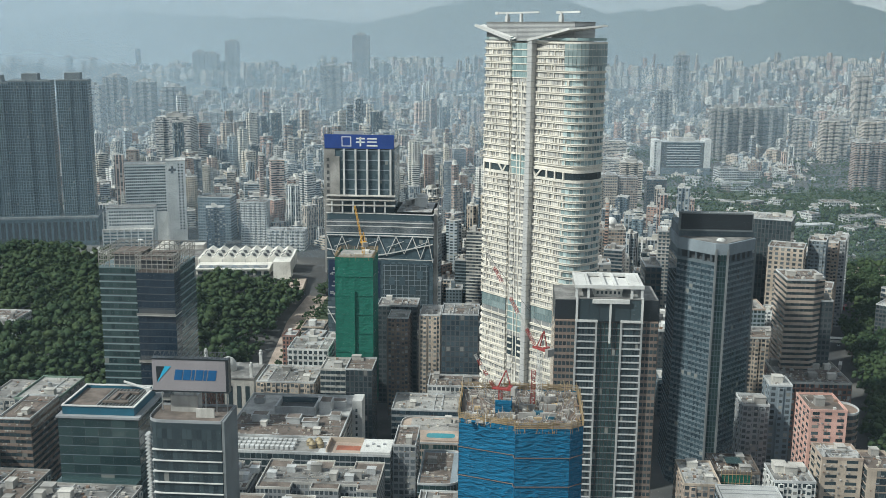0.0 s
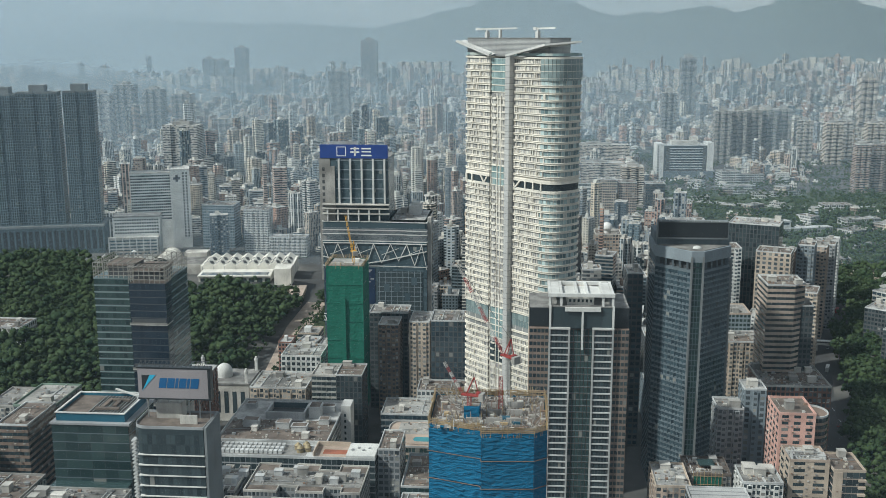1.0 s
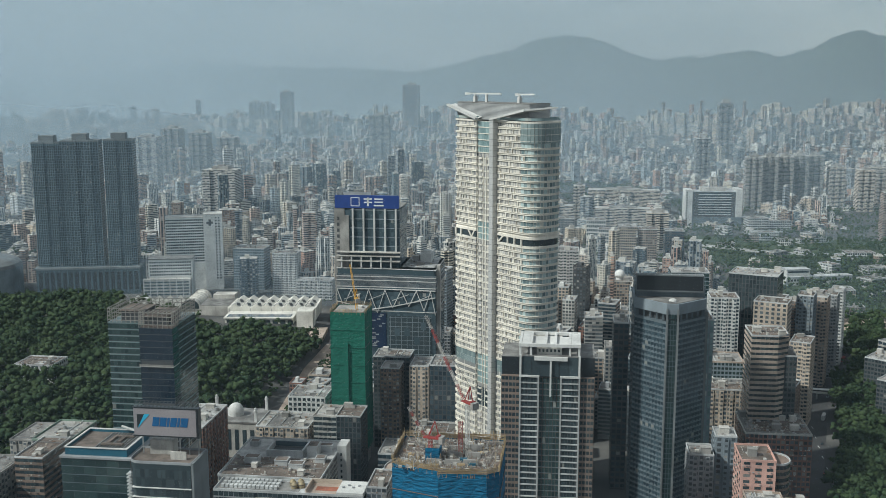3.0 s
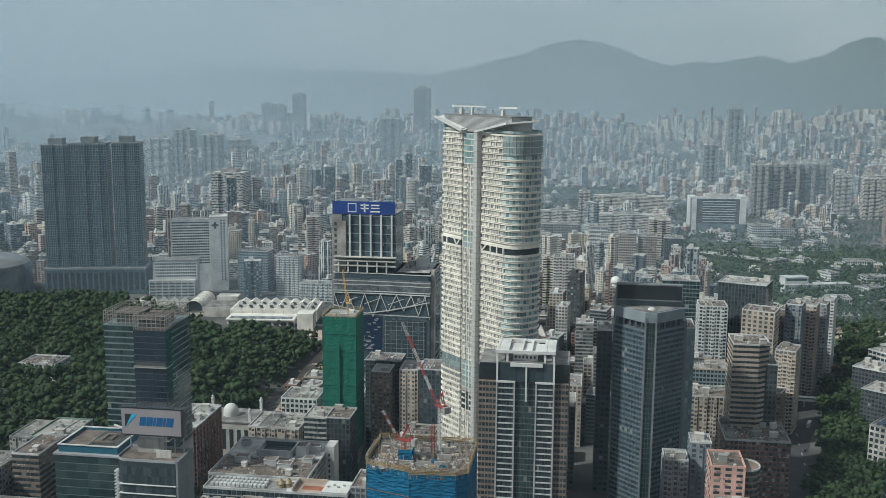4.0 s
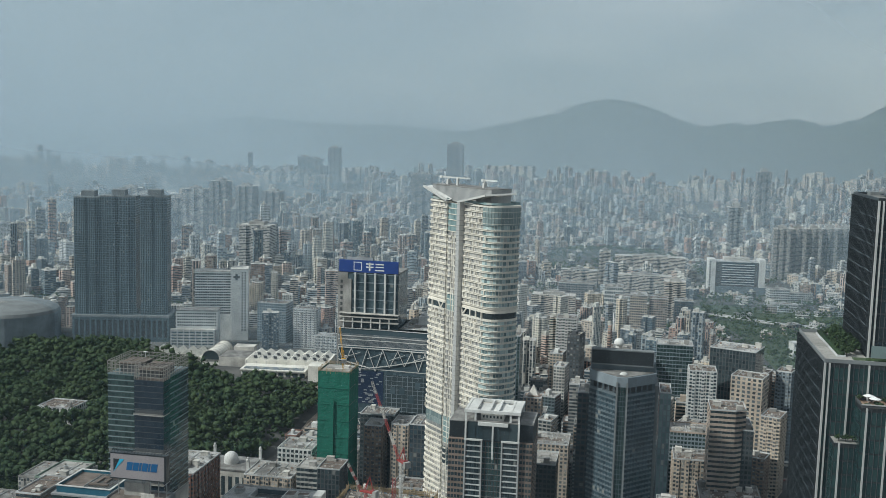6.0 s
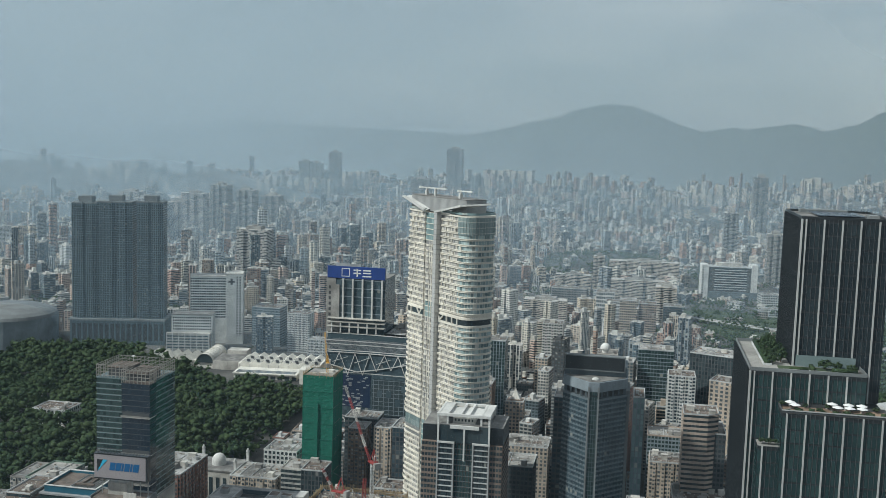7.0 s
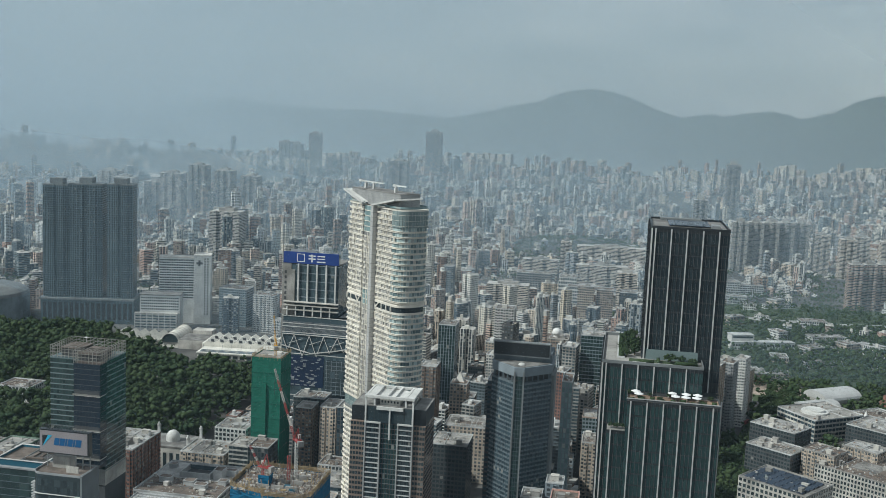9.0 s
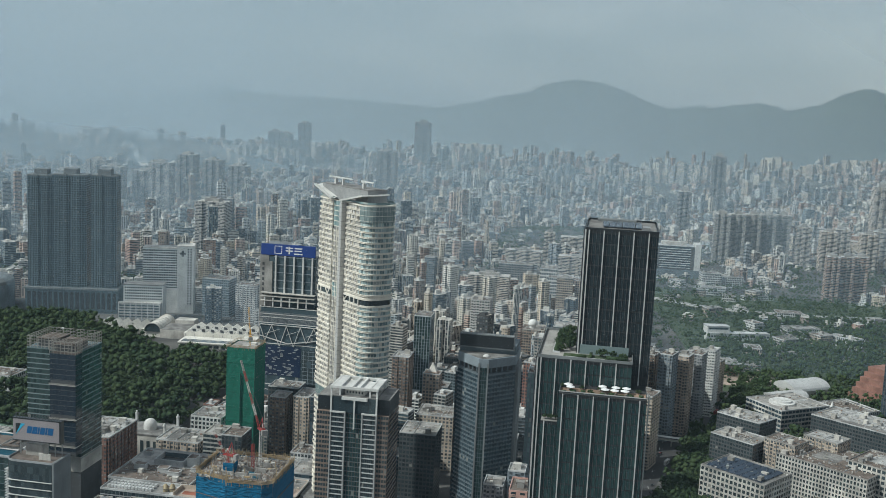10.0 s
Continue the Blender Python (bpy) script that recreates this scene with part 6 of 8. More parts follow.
notched_block(-121, -61, 466, 500, 41)
notched_block(-146, -126, 466, 498, 40)
notched_block(-128, -60, 425, 458, 41)
B("apartment_block", "tall red-brown apartment block with air conditioners", -218, -186, 590, 640, 49, "redbrown", "glass", 15, plant=1.6)
B("apartment_block", "pinkish concrete block with balconies", -157, -120, 615, 648, 43, "beige", "glass", 12, plant=1.6)
B("office_block", "cream block with ribbon windows beside dark glazing", -116, -100, 616, 640, 52, "offwhite", "glassdark", 14, gap=0.1, cap="offwhite")
B("office_block", "dark grid-glazed office block", -100, -83, 616, 640, 52.5, "darkgrey", "glassdark", 14, band=0.15)
B("hotel_building", "white hotel block with square windows", -147, -119, 662, 690, 50, "white", "glassdark", 13, wide=3.4, gap=1.2, cap="white")
B("office_block", "grey concrete block with small windows", -119, -96, 645, 655, 45, "concrete", "glass", 12)
B("apartment_tower", "slim brown tiled apartment tower", -80, -66, 676, 696, 70, "brown", "glass", 22)
B("office_tower", "dark grey clad office tower", -90, -62, 700, 722, 72, "darkgrey", "glassdark", 20)
B("apartment_tower", "pale slab tower with a blank side wall", -58, -44, 674, 700, 73, "beige", "glass", 22, gap=1.6)
B("office_tower", "dark glass office tower with pale edge", -43, -18, 674, 702, 74, "darkgrey", "glassblue", 20, band=0.18)
B("hotel_building", "brown striped hotel block", -256, -239, 478, 512, 68, "brown", "glassdark", 19, band=0.45, gap=0.1)
B("apartment_block", "grey concrete apartment slab with green roof", -264, -240, 512, 548, 66, "concrete", "glass", 18, cap="roofgreen")
B("apartment_block", "weathered concrete apartment block", -300, -262, 440, 500, 60, "concrete", "glass", 17, cap="concrete")
B("apartment_block", "white apartment block beside the park", -305, -262, 556, 590, 48, "offwhite", "glass", 14, cap="concrete")
B("apartment_block", "low grey rooftop blocks by the main road", -206, -160, 380, 418, 62, "offwhite", "glass", 17, plant=1.8, cap="concrete")
B("apartment_block", "weathered cream apartment block", -260, -212, 400, 440, 58, "offwhite", "glass", 16, plant=1.8, cap="concrete")
cp_ = B("mall_podium", "curved stone and glass mall podium with roof pool", -62, -20, 562, 604, 27, "sand", "glassgreen", 6, band=0.3, wide=2.4, gap=0.2, outline=rounded(rect(-21, 21, -21, 21), [17, 6, 4, 10], 8), plant=0)
roof_plant(cp_, -15, 19, 0, 19, 27.3, 5, dense=1.2)
part("pool_deck", MB().prism(rounded(rect(-9, 17, -17, -2), [6, 3, 3, 6], 5), 27.3, 28.0), M["sand"], cp_)
part("pool_water", MB().prism(rounded(rect(-4, 13, -13, -6), [3, 3, 3, 3], 5), 28.0, 28.05), M["pool"], cp_, "bright turquoise pool water")
B("mall_podium", "grey mid-rise mall wing with ribbon windows", -70, -20, 610, 640, 29, "grey", "glassblue", 7, band=0.35, gap=0.1)
B("mall_podium", "white mall wing with rooftop huts", -50, -14, 645, 668, 33, "white", "glass", 8, plant=1.6)
B("office_block", "grey louvre-fronted slim block", -58, -46, 512, 540, 46, "grey", "glass", 13)
gp_ = B("mall_podium", "green glass corner mall block", -44, -22, 500, 545, 30, "greyblue", "glassgreen", 7, band=0.1, gap=0.15, outline=rounded(rect(-11, 11, -22.5, 22.5), [0, 9, 9, 0], 7), plant=0)
roof_plant(gp_, -10, 6, -20, 20, 30.3, 9, dense=1.4)
B("apartment_block", "cream low block with solar panels", -40, -20, 445, 475, 38, "beige", "glass", 11)
# right of the hotel tower
B("tower_block", "slim pink painted apartment tower", 150, 168, 487, 512, 82, "pink", "glassdark", 24, gap=5.0, wide=6.2, band=0.52, band_out=0.02, cap="pink", plant=0.6)
B("apartment_tower", "round-fronted pink-brown apartment tower", 164, 178, 492, 512, 78, "brown", "glassdark", 22, gap=0.1, outline=[(7 * math.cos(a * math.pi / 10), 9 * math.sin(a * math.pi / 10)) for a in range(20)], plant=0)
bb_ = B("residential_block", "beige rendered block with a blank wall and roof garden", 151, 170, 466, 484, 66, "beige", "glassdark", 18, gap=7.2, wide=8.4, band=0.55, band_out=0.02, plant=2.4, cap="sand")
part("pergola", MB().box(-8, 8, -8, -7.7, 68.6, 68.9).box(-8, 8, -3, -2.7, 68.6, 68.9).box(-8, -7.7, -8, -2.7, 66.3, 68.9).box(7.7, 8, -8, -2.7, 66.3, 68.9), M["edge"], bb_)
db_ = B("residential_block", "beige block with dark glazing and stacked corner balconies", 171, 186, 462, 484, 63, "sand", "glassdark", 17, band=0.14, gap=0.1, plant=1.2, cap="beige")
for i in range(16):
    part("balcony", MB().box(4.2, 7.7, -12.2, -11, 3 + i * 3.7, 4.1 + i * 3.7), M["beige"], db_)
part("side_pier", MB().box(-7.6, -3.2, -11.4, -11.05, 0, 63), M["beige"], db_)
wb_ = B("apartment_block", "white balconied apartment block", 127, 146, 456, 476, 58, "white", "glassdark", 18, plant=3.0, cap="edge")
part("roof_room", MB().box(-7, -1, 0, 7, 58.3, 62).box(1, 8, 2, 8, 58.3, 61.2).box(-7.3, -0.7, -0.3, 7.3, 62, 62.3), M["offwhite"], wb_)
lw_ = B("office_block", "grey block with a pale metal roof deck", 100, 128, 440, 456, 55, "greyblue", "glassdark", 16, plant=0, cap="edge", band=0.2)
part("metal_deck", MB().box(-13, 13, -7, 7, 55.35, 55.9), M["pier"], lw_)
part("deck_rib", MB().box(-13, 13, -1, -0.7, 55.9, 56.2).box(-13, 13, 3, 3.3, 55.9, 56.2), M["grey"], lw_)
B("apartment_block", "weathered block under green scaffold nets", 104, 126, 478, 500, 52, "concrete", "glass", 16, plant=3.0, cap="roofbrown")
sc_ = thing("scaffold", 115, 477, 0, 0, "green netted bamboo scaffold on a block front", "scaffold")
part("net_sheet", MB().box(-8, 6, -0.4, 0.2, 30, 52), M["netgreen"], sc_)
part("teal_tarp", MB().box(-4, 4, 8, 16, 54.4, 54.7), M["glassgreen"], sc_)
for i in range(9):
    part("bamboo_pole", MB().beam((-8 + i * 1.8, -0.6, 28), (-8 + i * 1.8, -0.6, 55), 0.2), M["bamboo"], sc_)
for i in range(6):
    part("bamboo_rail", MB().beam((-8.5, -0.75, 30 + i * 4.5), (7, -0.75, 30 + i * 4.5), 0.2), M["bamboo"], sc_)
B("apartment_block", "weathered sandstone-coloured apartment block", 86, 103, 458, 486, 54, "sand", "glass", 17, plant=3.0, cap="beige")
B("apartment_tower", "slim blue-grey tower with small windows", 144, 156, 540, 556, 76, "greyblue", "glass", 23, gap=1.8, wide=4)
B("apartment_tower", "slim pale grey apartment tower", 128, 142, 530, 548, 68, "grey", "glass", 21)
B("hotel_building", "red brick hotel with crowded white roof", 178, 222, 640, 685, 44, "redbrown", "glass", 12, plant=2.0, cap="offwhite")
B("office_tower", "beige office tower with dark ribbon windows and glazed corner", 184, 210, 668, 698, 105, "sand", "glassdark", 28, band=0.5, gap=0.08, band_out=0.2, outline=[(-13, -15), (5, -15), (13, -9), (13, 15), (-13, 15)], plant=1.4)
B("office_tower", "dark wedge-sided glass tower", 208, 216, 672, 708, 90, "darkgrey", "glassdark", 24, plant=0.5)
B("apartment_block", "yellow-cream balconied apartment block", 162, 198, 718, 748, 50, "beige", "glass", 15, plant=1.6)
B("office_block", "green-grey glass office block", 160, 195, 760, 790, 60, "greyblue", "glassgreen", 17, cap="sand")
B("apartment_tower", "pale blue twin-bay apartment tower", 178, 202, 838, 862, 95, "white", "glassblue", 30)
wt_ = B("office_tower", "dark wedge-shaped glass office tower", 202, 244, 868, 900, 110, "darkgrey", "glassdark", 28, band=0.1, rot=-20)
B("office_tower", "blank brown office box", 218, 246, 838, 862, 92, "beige", "glass", 24, gap=2.6, wide=4.5, rot=-20)
B("apartment_tower", "slim white apartment slab", 200, 214, 742, 760, 82, "white", "glass", 25, rot=-20)
B("apartment_tower", "white balconied apartment tower", 316, 328, 984, 1006, 74, "white", "glass", 23, band=0.45, band_out=0.8, rot=-20)
B("apartment_tower", "slim grey-green apartment tower", 262, 276, 880, 900, 90, "greyblue", "glass", 27, rot=-20)
B("apartment_tower", "brown striped apartment tower", 280, 294, 905, 925, 84, "sand", "glass", 26, band=0.45, rot=-20)
B("apartment_tower", "slim grey apartment tower", 296, 310, 935, 955, 80, "grey", "glass", 25, rot=-20)
B("apartment_tower", "pale apartment tower with balconies", 240, 256, 790, 815, 70, "beige", "glass", 22, band_out=0.6, rot=-20)
B("office_tower", "tall green glass twin-bay tower", 150, 184, 900, 925, 105, "greyblue", "glassgreen", 28, gap=0.25, band=0.2)
B("office_tower", "dark slim glass tower", 88, 98, 640, 665, 118, "darkgrey", "glassblue", 30)
B("office_tower", "slim grey glass office tower", 146, 154, 640, 668, 122, "greyblue", "glasspale", 30, band=0.12)
slim = random.Random(31)
for x0_, y0_, h_ in ((228, 905, 62), (247, 925, 78), (215, 930, 55), (262, 952, 70), (281, 978, 60), (240, 962, 48), (300, 1012, 66), (262, 1003, 44), (215, 968, 52), (326, 1040, 50), (232, 1010, 40), (285, 1040, 36), (205, 800, 48), (226, 770, 40), (170, 800, 56), (252, 1045, 38)):
    k_ = slim.choice(["beige", "grey", "sand", "offwhite", "greyblue", "brown", "white"])
    B("apartment_tower", slim.choice(["slim apartment tower with stacked bay windows", "narrow tiled apartment tower with small balconies", "narrow weathered tower with air conditioners"]), x0_, x0_ + slim.uniform(13, 18), y0_, y0_ + 18, h_, k_, "glass", int(h_ / 3), band_out=slim.uniform(0.1, 0.7), grp="boulevard towers", rot=-22)
mid_ = [("blue-grey slab block with long window bands", -392, -350, 1266, 1296, 55, "greyblue", "glassmall", 15), ("white balconied residential slab", -330, -298, 1240, 1262, 54, "white", "glass", 17),
        ("low white block with rows of windows", -292, -246, 1216, 1236, 24, "white", "glass", 6), 
        ("white office pair with dark slit windows", 100, 131, 1560, 1585, 46, "white", "glassmall", 8), ("white office pair with dark slit windows", 82, 112, 1615, 1655, 52, "white", "glassmall", 8),
        ("long pale institute slab", 0, 62, 1705, 1735, 42, "grey", "glassmall", 10), ("slim blue-grey residential tower", -90, -74, 1440, 1458, 84, "greyblue", "glass", 26),
        ("sand and glass office tower", 152, 177, 1405, 1430, 70, "sand", "glass", 20), ("dark blue office tower", 186, 212, 1380, 1405, 72, "darkgrey", "glassblue", 19), ("ochre panelled office tower", 124, 148, 1400, 1427, 74, "beige", "glass", 20)]
for lb_, *v_ in mid_:
    B("office_block" if "office" in lb_ or "slab block" in lb_ else "apartment_tower", lb_, *v_)
# between the towers
B("office_tower", "dark navy glass office block", 44, 74, 640, 672, 62, "darkgrey", "glassdark", 17)
B("hotel_building", "beige hotel block with roof storeys", 40, 78, 730, 762, 50, "beige", "glass", 15, wide=3.6, gap=1.4, plant=1.6)
B("apartment_tower", "plain brown tiled apartment tower", 8, 24, 768, 790, 92, "brown", "glass", 28)
B("office_tower", "slim sand-coloured tower with pyramid roof", 34, 50, 790, 806, 72, "sand", "glass", 22, gap=1.2, plant=0)
KEEP.append((34, 50, 790, 806))
py = thing("pyramid_roof", 42, 798, 73.6, 0, "small stone pyramid roof on a slim tower", "roof")
part("pyramid", MB().prism(rect(-4.5, 4.5, -4.5, 4.5), 0, 9, rect(-0.2, 0.2, -0.2, 0.2)), M["offwhite"], py)
part("pyramid_base", MB().box(-5, 5, -5, 5, -0.4, 0.4), M["sand"], py)
B("office_tower", "tall slim green glass tower", -2, 16, 920, 945, 100, "greyblue", "glassgreen", 28, band=0.1)
B("apartment_tower", "white slab tower with dark balconies", 44, 66, 1034, 1060, 100, "white", "glassdark", 31, band=0.45, band_out=0.5)
rb_ = B("office_block", "office block with a white radar dome on the roof", 100, 128, 1098, 1128, 56, "sand", "glass", 16, cap="offwhite")
part("radar_dome", MB().dome(-1, -4, 62, 6.0, 18, 8).cyl(-1, -4, 4.2, 56, 62, 16).cyl(-1, -4, 6.0, 61.0, 62.0, 18), M["white"], rb_, "white radar dome")

# -- campus, science museum and low buildings east of the boulevard
cb_ = B("campus_block", "white campus block with solar panels on its roof", 300, 360, 690, 735, 36, "offwhite", "glassdark", 8, rot=-37, wide=4.0, gap=1.4, cap="concrete", plant=0.6)
for i in range(8):
    for j in range(5):
        part("solar_panel", MB().add([(-27 + i * 6.6, -19 + j * 7.4, 36.9), (-21.2 + i * 6.6, -19 + j * 7.4, 36.9), (-21.2 + i * 6.6, -13.4 + j * 7.4, 38.0), (-27 + i * 6.6, -13.4 + j * 7.4, 38.0)], [(0, 1, 2, 3)]).box(-27 + i * 6.6, -21.2 + i * 6.6, -13.5 + j * 7.4, -13.3 + j * 7.4, 36.4, 37.9), M["solar"], cb_)
B("campus_block", "white campus block with rows of small windows", 372, 455, 735, 795, 36, "offwhite", "glassdark", 9, rot=-37, wide=3.0, gap=1.2, cap="concrete", plant=0.8)
B("campus_block", "white grid-fronted campus block", 425, 500, 720, 765, 42, "offwhite", "glassdark", 9, rot=-37, wide=4.2, gap=1.2, cap="concrete")
B("apartment_block", "cream painted low-rise block of flats", 358, 388, 770, 796, 44, "beige", "glass", 13, rot=-37, cap="concrete")
B("apartment_block", "cream painted low-rise block of flats", 395, 428, 790, 815, 44, "beige", "glass", 13, rot=-37, cap="concrete")
B("office_block", "dark brick block with crowded roof", 312, 356, 782, 812, 39, "darkgrey", "glassdark", 11, rot=-37, plant=1.8)
B("office_block", "dark clad low office block", 326, 374, 868, 900, 34, "darkgrey", "glassdark", 9, rot=-37, plant=1.8)
B("hotel_building", "long dark low hotel block", 425, 520, 890, 940, 30, "darkgrey", "glassdark", 8, rot=-37, plant=0.8)


def curved_hall(name, label, x, y, z, rot, ln, wd, h, base, mat):
    t = thing(name, x, y, z, rot, label, "museum")
    part("wall", MB().box(-ln / 2, ln / 2, -wd / 2, wd / 2, 0, base), M["offwhite"], t)
    k = 10
    vs = [(e * ln / 2, -wd / 2 * 1.05 * math.cos(math.pi * i / k), base + h * math.sin(math.pi * i / k)) for e in (-1.03, 1.03) for i in range(k + 1)]
    part("roof_shell", MB().add(vs, [(i, k + 1 + i, k + 2 + i, i + 1) for i in range(k)] + [tuple(range(k, -1, -1)), tuple(range(k + 1, 2 * k + 2))]), M[mat], t)
    for i in range(6):
        part("roof_seam", MB().beam((-ln / 2 + ln * i / 5, -wd * 0.2, base + h * 0.97), (-ln / 2 + ln * i / 5, wd * 0.2, base + h * 0.97), 0.3), M["metal"], t)
    return t


curved_hall("museum_hall", "curved metal-roofed museum hall", 440, 1100, 0, 35, 55, 34, 9, 14, "alu")
curved_hall("museum_hall", "curved metal-roofed museum hall", 415, 1060, 0, 35, 50, 24, 7, 10, "alu")
sm = B("science_museum", "grey and white museum with a round roof drum", 372, 440, 960, 1015, 24, "offwhite", "glassblue", 5, rot=35, wide=5, gap=0.6, plant=0.6)
part("roof_drum", MB().cyl(-10, -2, 14, 24.3, 26.5, 24).cyl(-10, -2, 10, 26.5, 28.5, 24).cyl(-10, -2, 6, 28.5, 29, 20), M["white"], sm, "white round roof drum")
B("museum_block", "low white painted museum annex", 440, 500, 990, 1040, 16, "white", "glass", 3, rot=35, plant=1.0)
sh_ = B("shop_block", "low white shop hall with a bright blue poster wall", 405, 440, 1020, 1050, 15, "white", "glass", 3, rot=35, plant=0.6)
part("poster", MB().box(-12, 10, -15.8, -15.4, 1.5, 14), M["signlight"], sh_, "large bright blue poster")
cone = thing("tent_roof", 452, 985, 16, 0, "white conical tent roof", "roof")
part("cone", MB().cyl(0, 0, 5, 0, 14, 16, 0.2), M["white"], cone)
br = thing("stepped_hotel", 560, 1130, 0, 35, "brown terraced hotel stepping down in long bands", "building")
for i in range(6):
    part("terrace_step", MB().box(-50 + i * 6, 50, -20 + i * 5, 34, i * 6, i * 6 + 6), M["redbrown"], br)
    part("terrace_edge", MB().box(-50.4 + i * 6, 50.2, -20.4 + i * 5, -19.4 + i * 5, i * 6 + 5, i * 6 + 7), M["sand"], br)
    part("terrace_window", MB().box(-48 + i * 6, 48, -20.15 + i * 5, -20 + i * 5, i * 6 + 1.5, i * 6 + 4), M["glassdark"], br)

# far-right tower that edges into view late
B("office_tower", "tall dark blue glass office tower", 520, 560, 1000, 1040, 95, "darkgrey", "glassblue", 26, rot=35, band=0.1)

# -- mosque beside the park
mq = thing("mosque", -194, 682, 0, 0, "white mosque with a dome and minarets", "mosque")
part("prayer_hall", MB().box(-22, 22, -16, 16, 0, 27), M["offwhite"], mq)
part("hall_roof", MB().box(-22.5, 22.5, -16.5, 16.5, 27, 28.2), M["roof"], mq)
part("dome", MB().dome(0, 0, 31, 6.0, 20, 8, 1.1).cyl(0, 0, 6.0, 28.2, 31, 20), M["white"], mq)
for sx, sy in ((-1, -1), (1, -1), (-1, 1), (1, 1)):
    mi = part("minaret", MB().box(sx * 20 - 1.0, sx * 20 + 1.0, sy * 14 - 1.0, sy * 14 + 1.0, 0, 36), M["white"], mq)
    part("minaret_cap", MB().dome(sx * 20, sy * 14, 38, 1.0, 10, 4).cyl(sx * 20, sy * 14, 1.5, 36, 37, 10).cyl(sx * 20, sy * 14, 0.8, 37, 38, 10), M["white"], mi)
for i in range(7):
    part("arch_window", MB().box(-20 + i * 6, -17 + i * 6, -16.2, -16, 6, 22), M["glassdark"], mq)
KEEP.append((-226, -178, 664, 700))

# -- domed concert hall by the harbour
ch = thing("arena", -720, 1180, 0, 0, "grey low arena with a shallow dome roof", "arena")
part("drum", MB().cyl(0, 0, 66, 0, 40, 40), M["greyblue"], ch)
part("roof_dome", MB().dome(0, 0, 40, 66, 40, 6, 0.24), M["grey2"], ch)
for i in range(10):
    a = math.pi * 2 * i / 40 - 2.6
    part("roof_rib", MB().beam((64 * math.cos(a), 64 * math.sin(a), 43.5), (20 * math.cos(a), 20 * math.sin(a), 55.4), 0.9), M["offwhite"], ch)
KEEP.append((-790, -650, 1110, 1250))

KEEP.append((340, 450, 1380, 1440))
for q in range(6):
    KEEP.append((-680 - 4 * q, -610 - 4 * q, 1800 + 110 * q, 1910 + 110 * q))
KEEP.append((160, 800, 1590, 1740))
KEEP.append((-446, -398, 786, 836))
# ---- far landmark towers ----
def far_tower(label, x0, x1, y0, y1, h, mat="estate", crown=6):
    t = thing("apartment_tower", (x0 + x1) / 2, (y0 + y1) / 2, 0, 0, label, "tower")
    w, d = (x1 - x0) / 2, (y1 - y0) / 2
    p = [(-w, -d), (-w * .55, -d), (-w * .55, -d * .8), (-w * .2, -d * .8), (-w * .2, -d * 1.1), (w * .2, -d * 1.1), (w * .2, -d * .8), (w * .55, -d * .8), (w * .55, -d), (w, -d), (w, d), (-w, d)]
    part("wall", MB().prism(p, 0, h), M[mat], t)
    part("crown", MB().box(-w * .5, w * .5, -d * .5, d * .5, h, h + crown), M["concrete"], t)
    part("roof_tank", MB().box(-w * .2, w * .2, -d * .2, d * .2, h + crown, h + crown + 3), M["concrete"], t)
    KEEP.append((x0 - 5, x1 + 5, y0 - 5, y1 + 5))
    return t


M["fardark"] = facade("dark_tower_walls", [(0.20, 0.22, 0.24), (0.16, 0.19, 0.22), (0.25, 0.25, 0.25)], cell=2.4, storey=3.4)
M["farhome"] = facade("pale_flat_walls", [(0.62, 0.56, 0.46), (0.66, 0.64, 0.60), (0.58, 0.50, 0.42)], cell=4.2, storey=2.9)
far_tower("tall slim dark glass tower far off in haze", -535, -480, 3520, 3560, 252, "fardark", 8)
far_tower("dark tower pair far off in haze", -560, -500, 3050, 3090, 165, "fardark")
for x_, h_ in ((-1075, 192), (-1032, 186), (-962, 228)):
    far_tower("tall dark residential tower of a far waterfront estate", x_, x_ + 40, 3480, 3520, h_, "fardark")
for i in range(4):
    far_tower("residential tower of a far waterfront estate", -1320 + i * 58, -1282 + i * 58, 3560, 3600, 108 + 14 * (i % 3))
for i in range(3):
    far_tower("dark waterfront office tower in haze", -1080 + i * 80, -1030 + i * 80, 2700, 2750, 140 - 12 * i, "fardark")
for i in range(4):
    far_tower("wide residential slab in haze", -760 + i * 48, -716 + i * 48, 2560, 2600, 62 + (i % 2) * 10)
for i in range(9):
    far_tower("tall residential tower of a far waterfront estate", -2050 + i * 78, -2005 + i * 78, 3300 + (i % 3) * 60, 3345 + (i % 3) * 60, 70 + (i * 37) % 45)
for i in range(5):
    far_tower("wide residential slab on the hazy west side", -1330 + i * 70, -1270 + i * 70, 2450 + (i % 2) * 50, 2490 + (i % 2) * 50, 95 + (i * 29) % 40)
far_tower("apartment slab behind the dark residential towers", -600, -540, 1720, 1760, 118)
far_tower("slim tower on the east side in haze", 487, 530, 3130, 3170, 203, "fardark", 10)
far_tower("slim tower on the east side in haze", 860, 900, 2650, 2690, 165, "farhome", 10)
far_tower("brown tiled tower in haze", 360, 395, 2560, 2600, 130, "fardark", 12)
far_tower("pale tower pair in haze", 1000, 1045, 2600, 2640, 150, "farhome", 10)
far_tower("slim dark tower in haze", 905, 940, 2350, 2390, 120, "fardark", 8)
for i in range(5):
    far_tower("long grey-brown housing slab with lift towers", 424 + i * 35, 459 + i * 35, 2205 + i * 16, 2233 + i * 16, 112, "estategrey", 6)
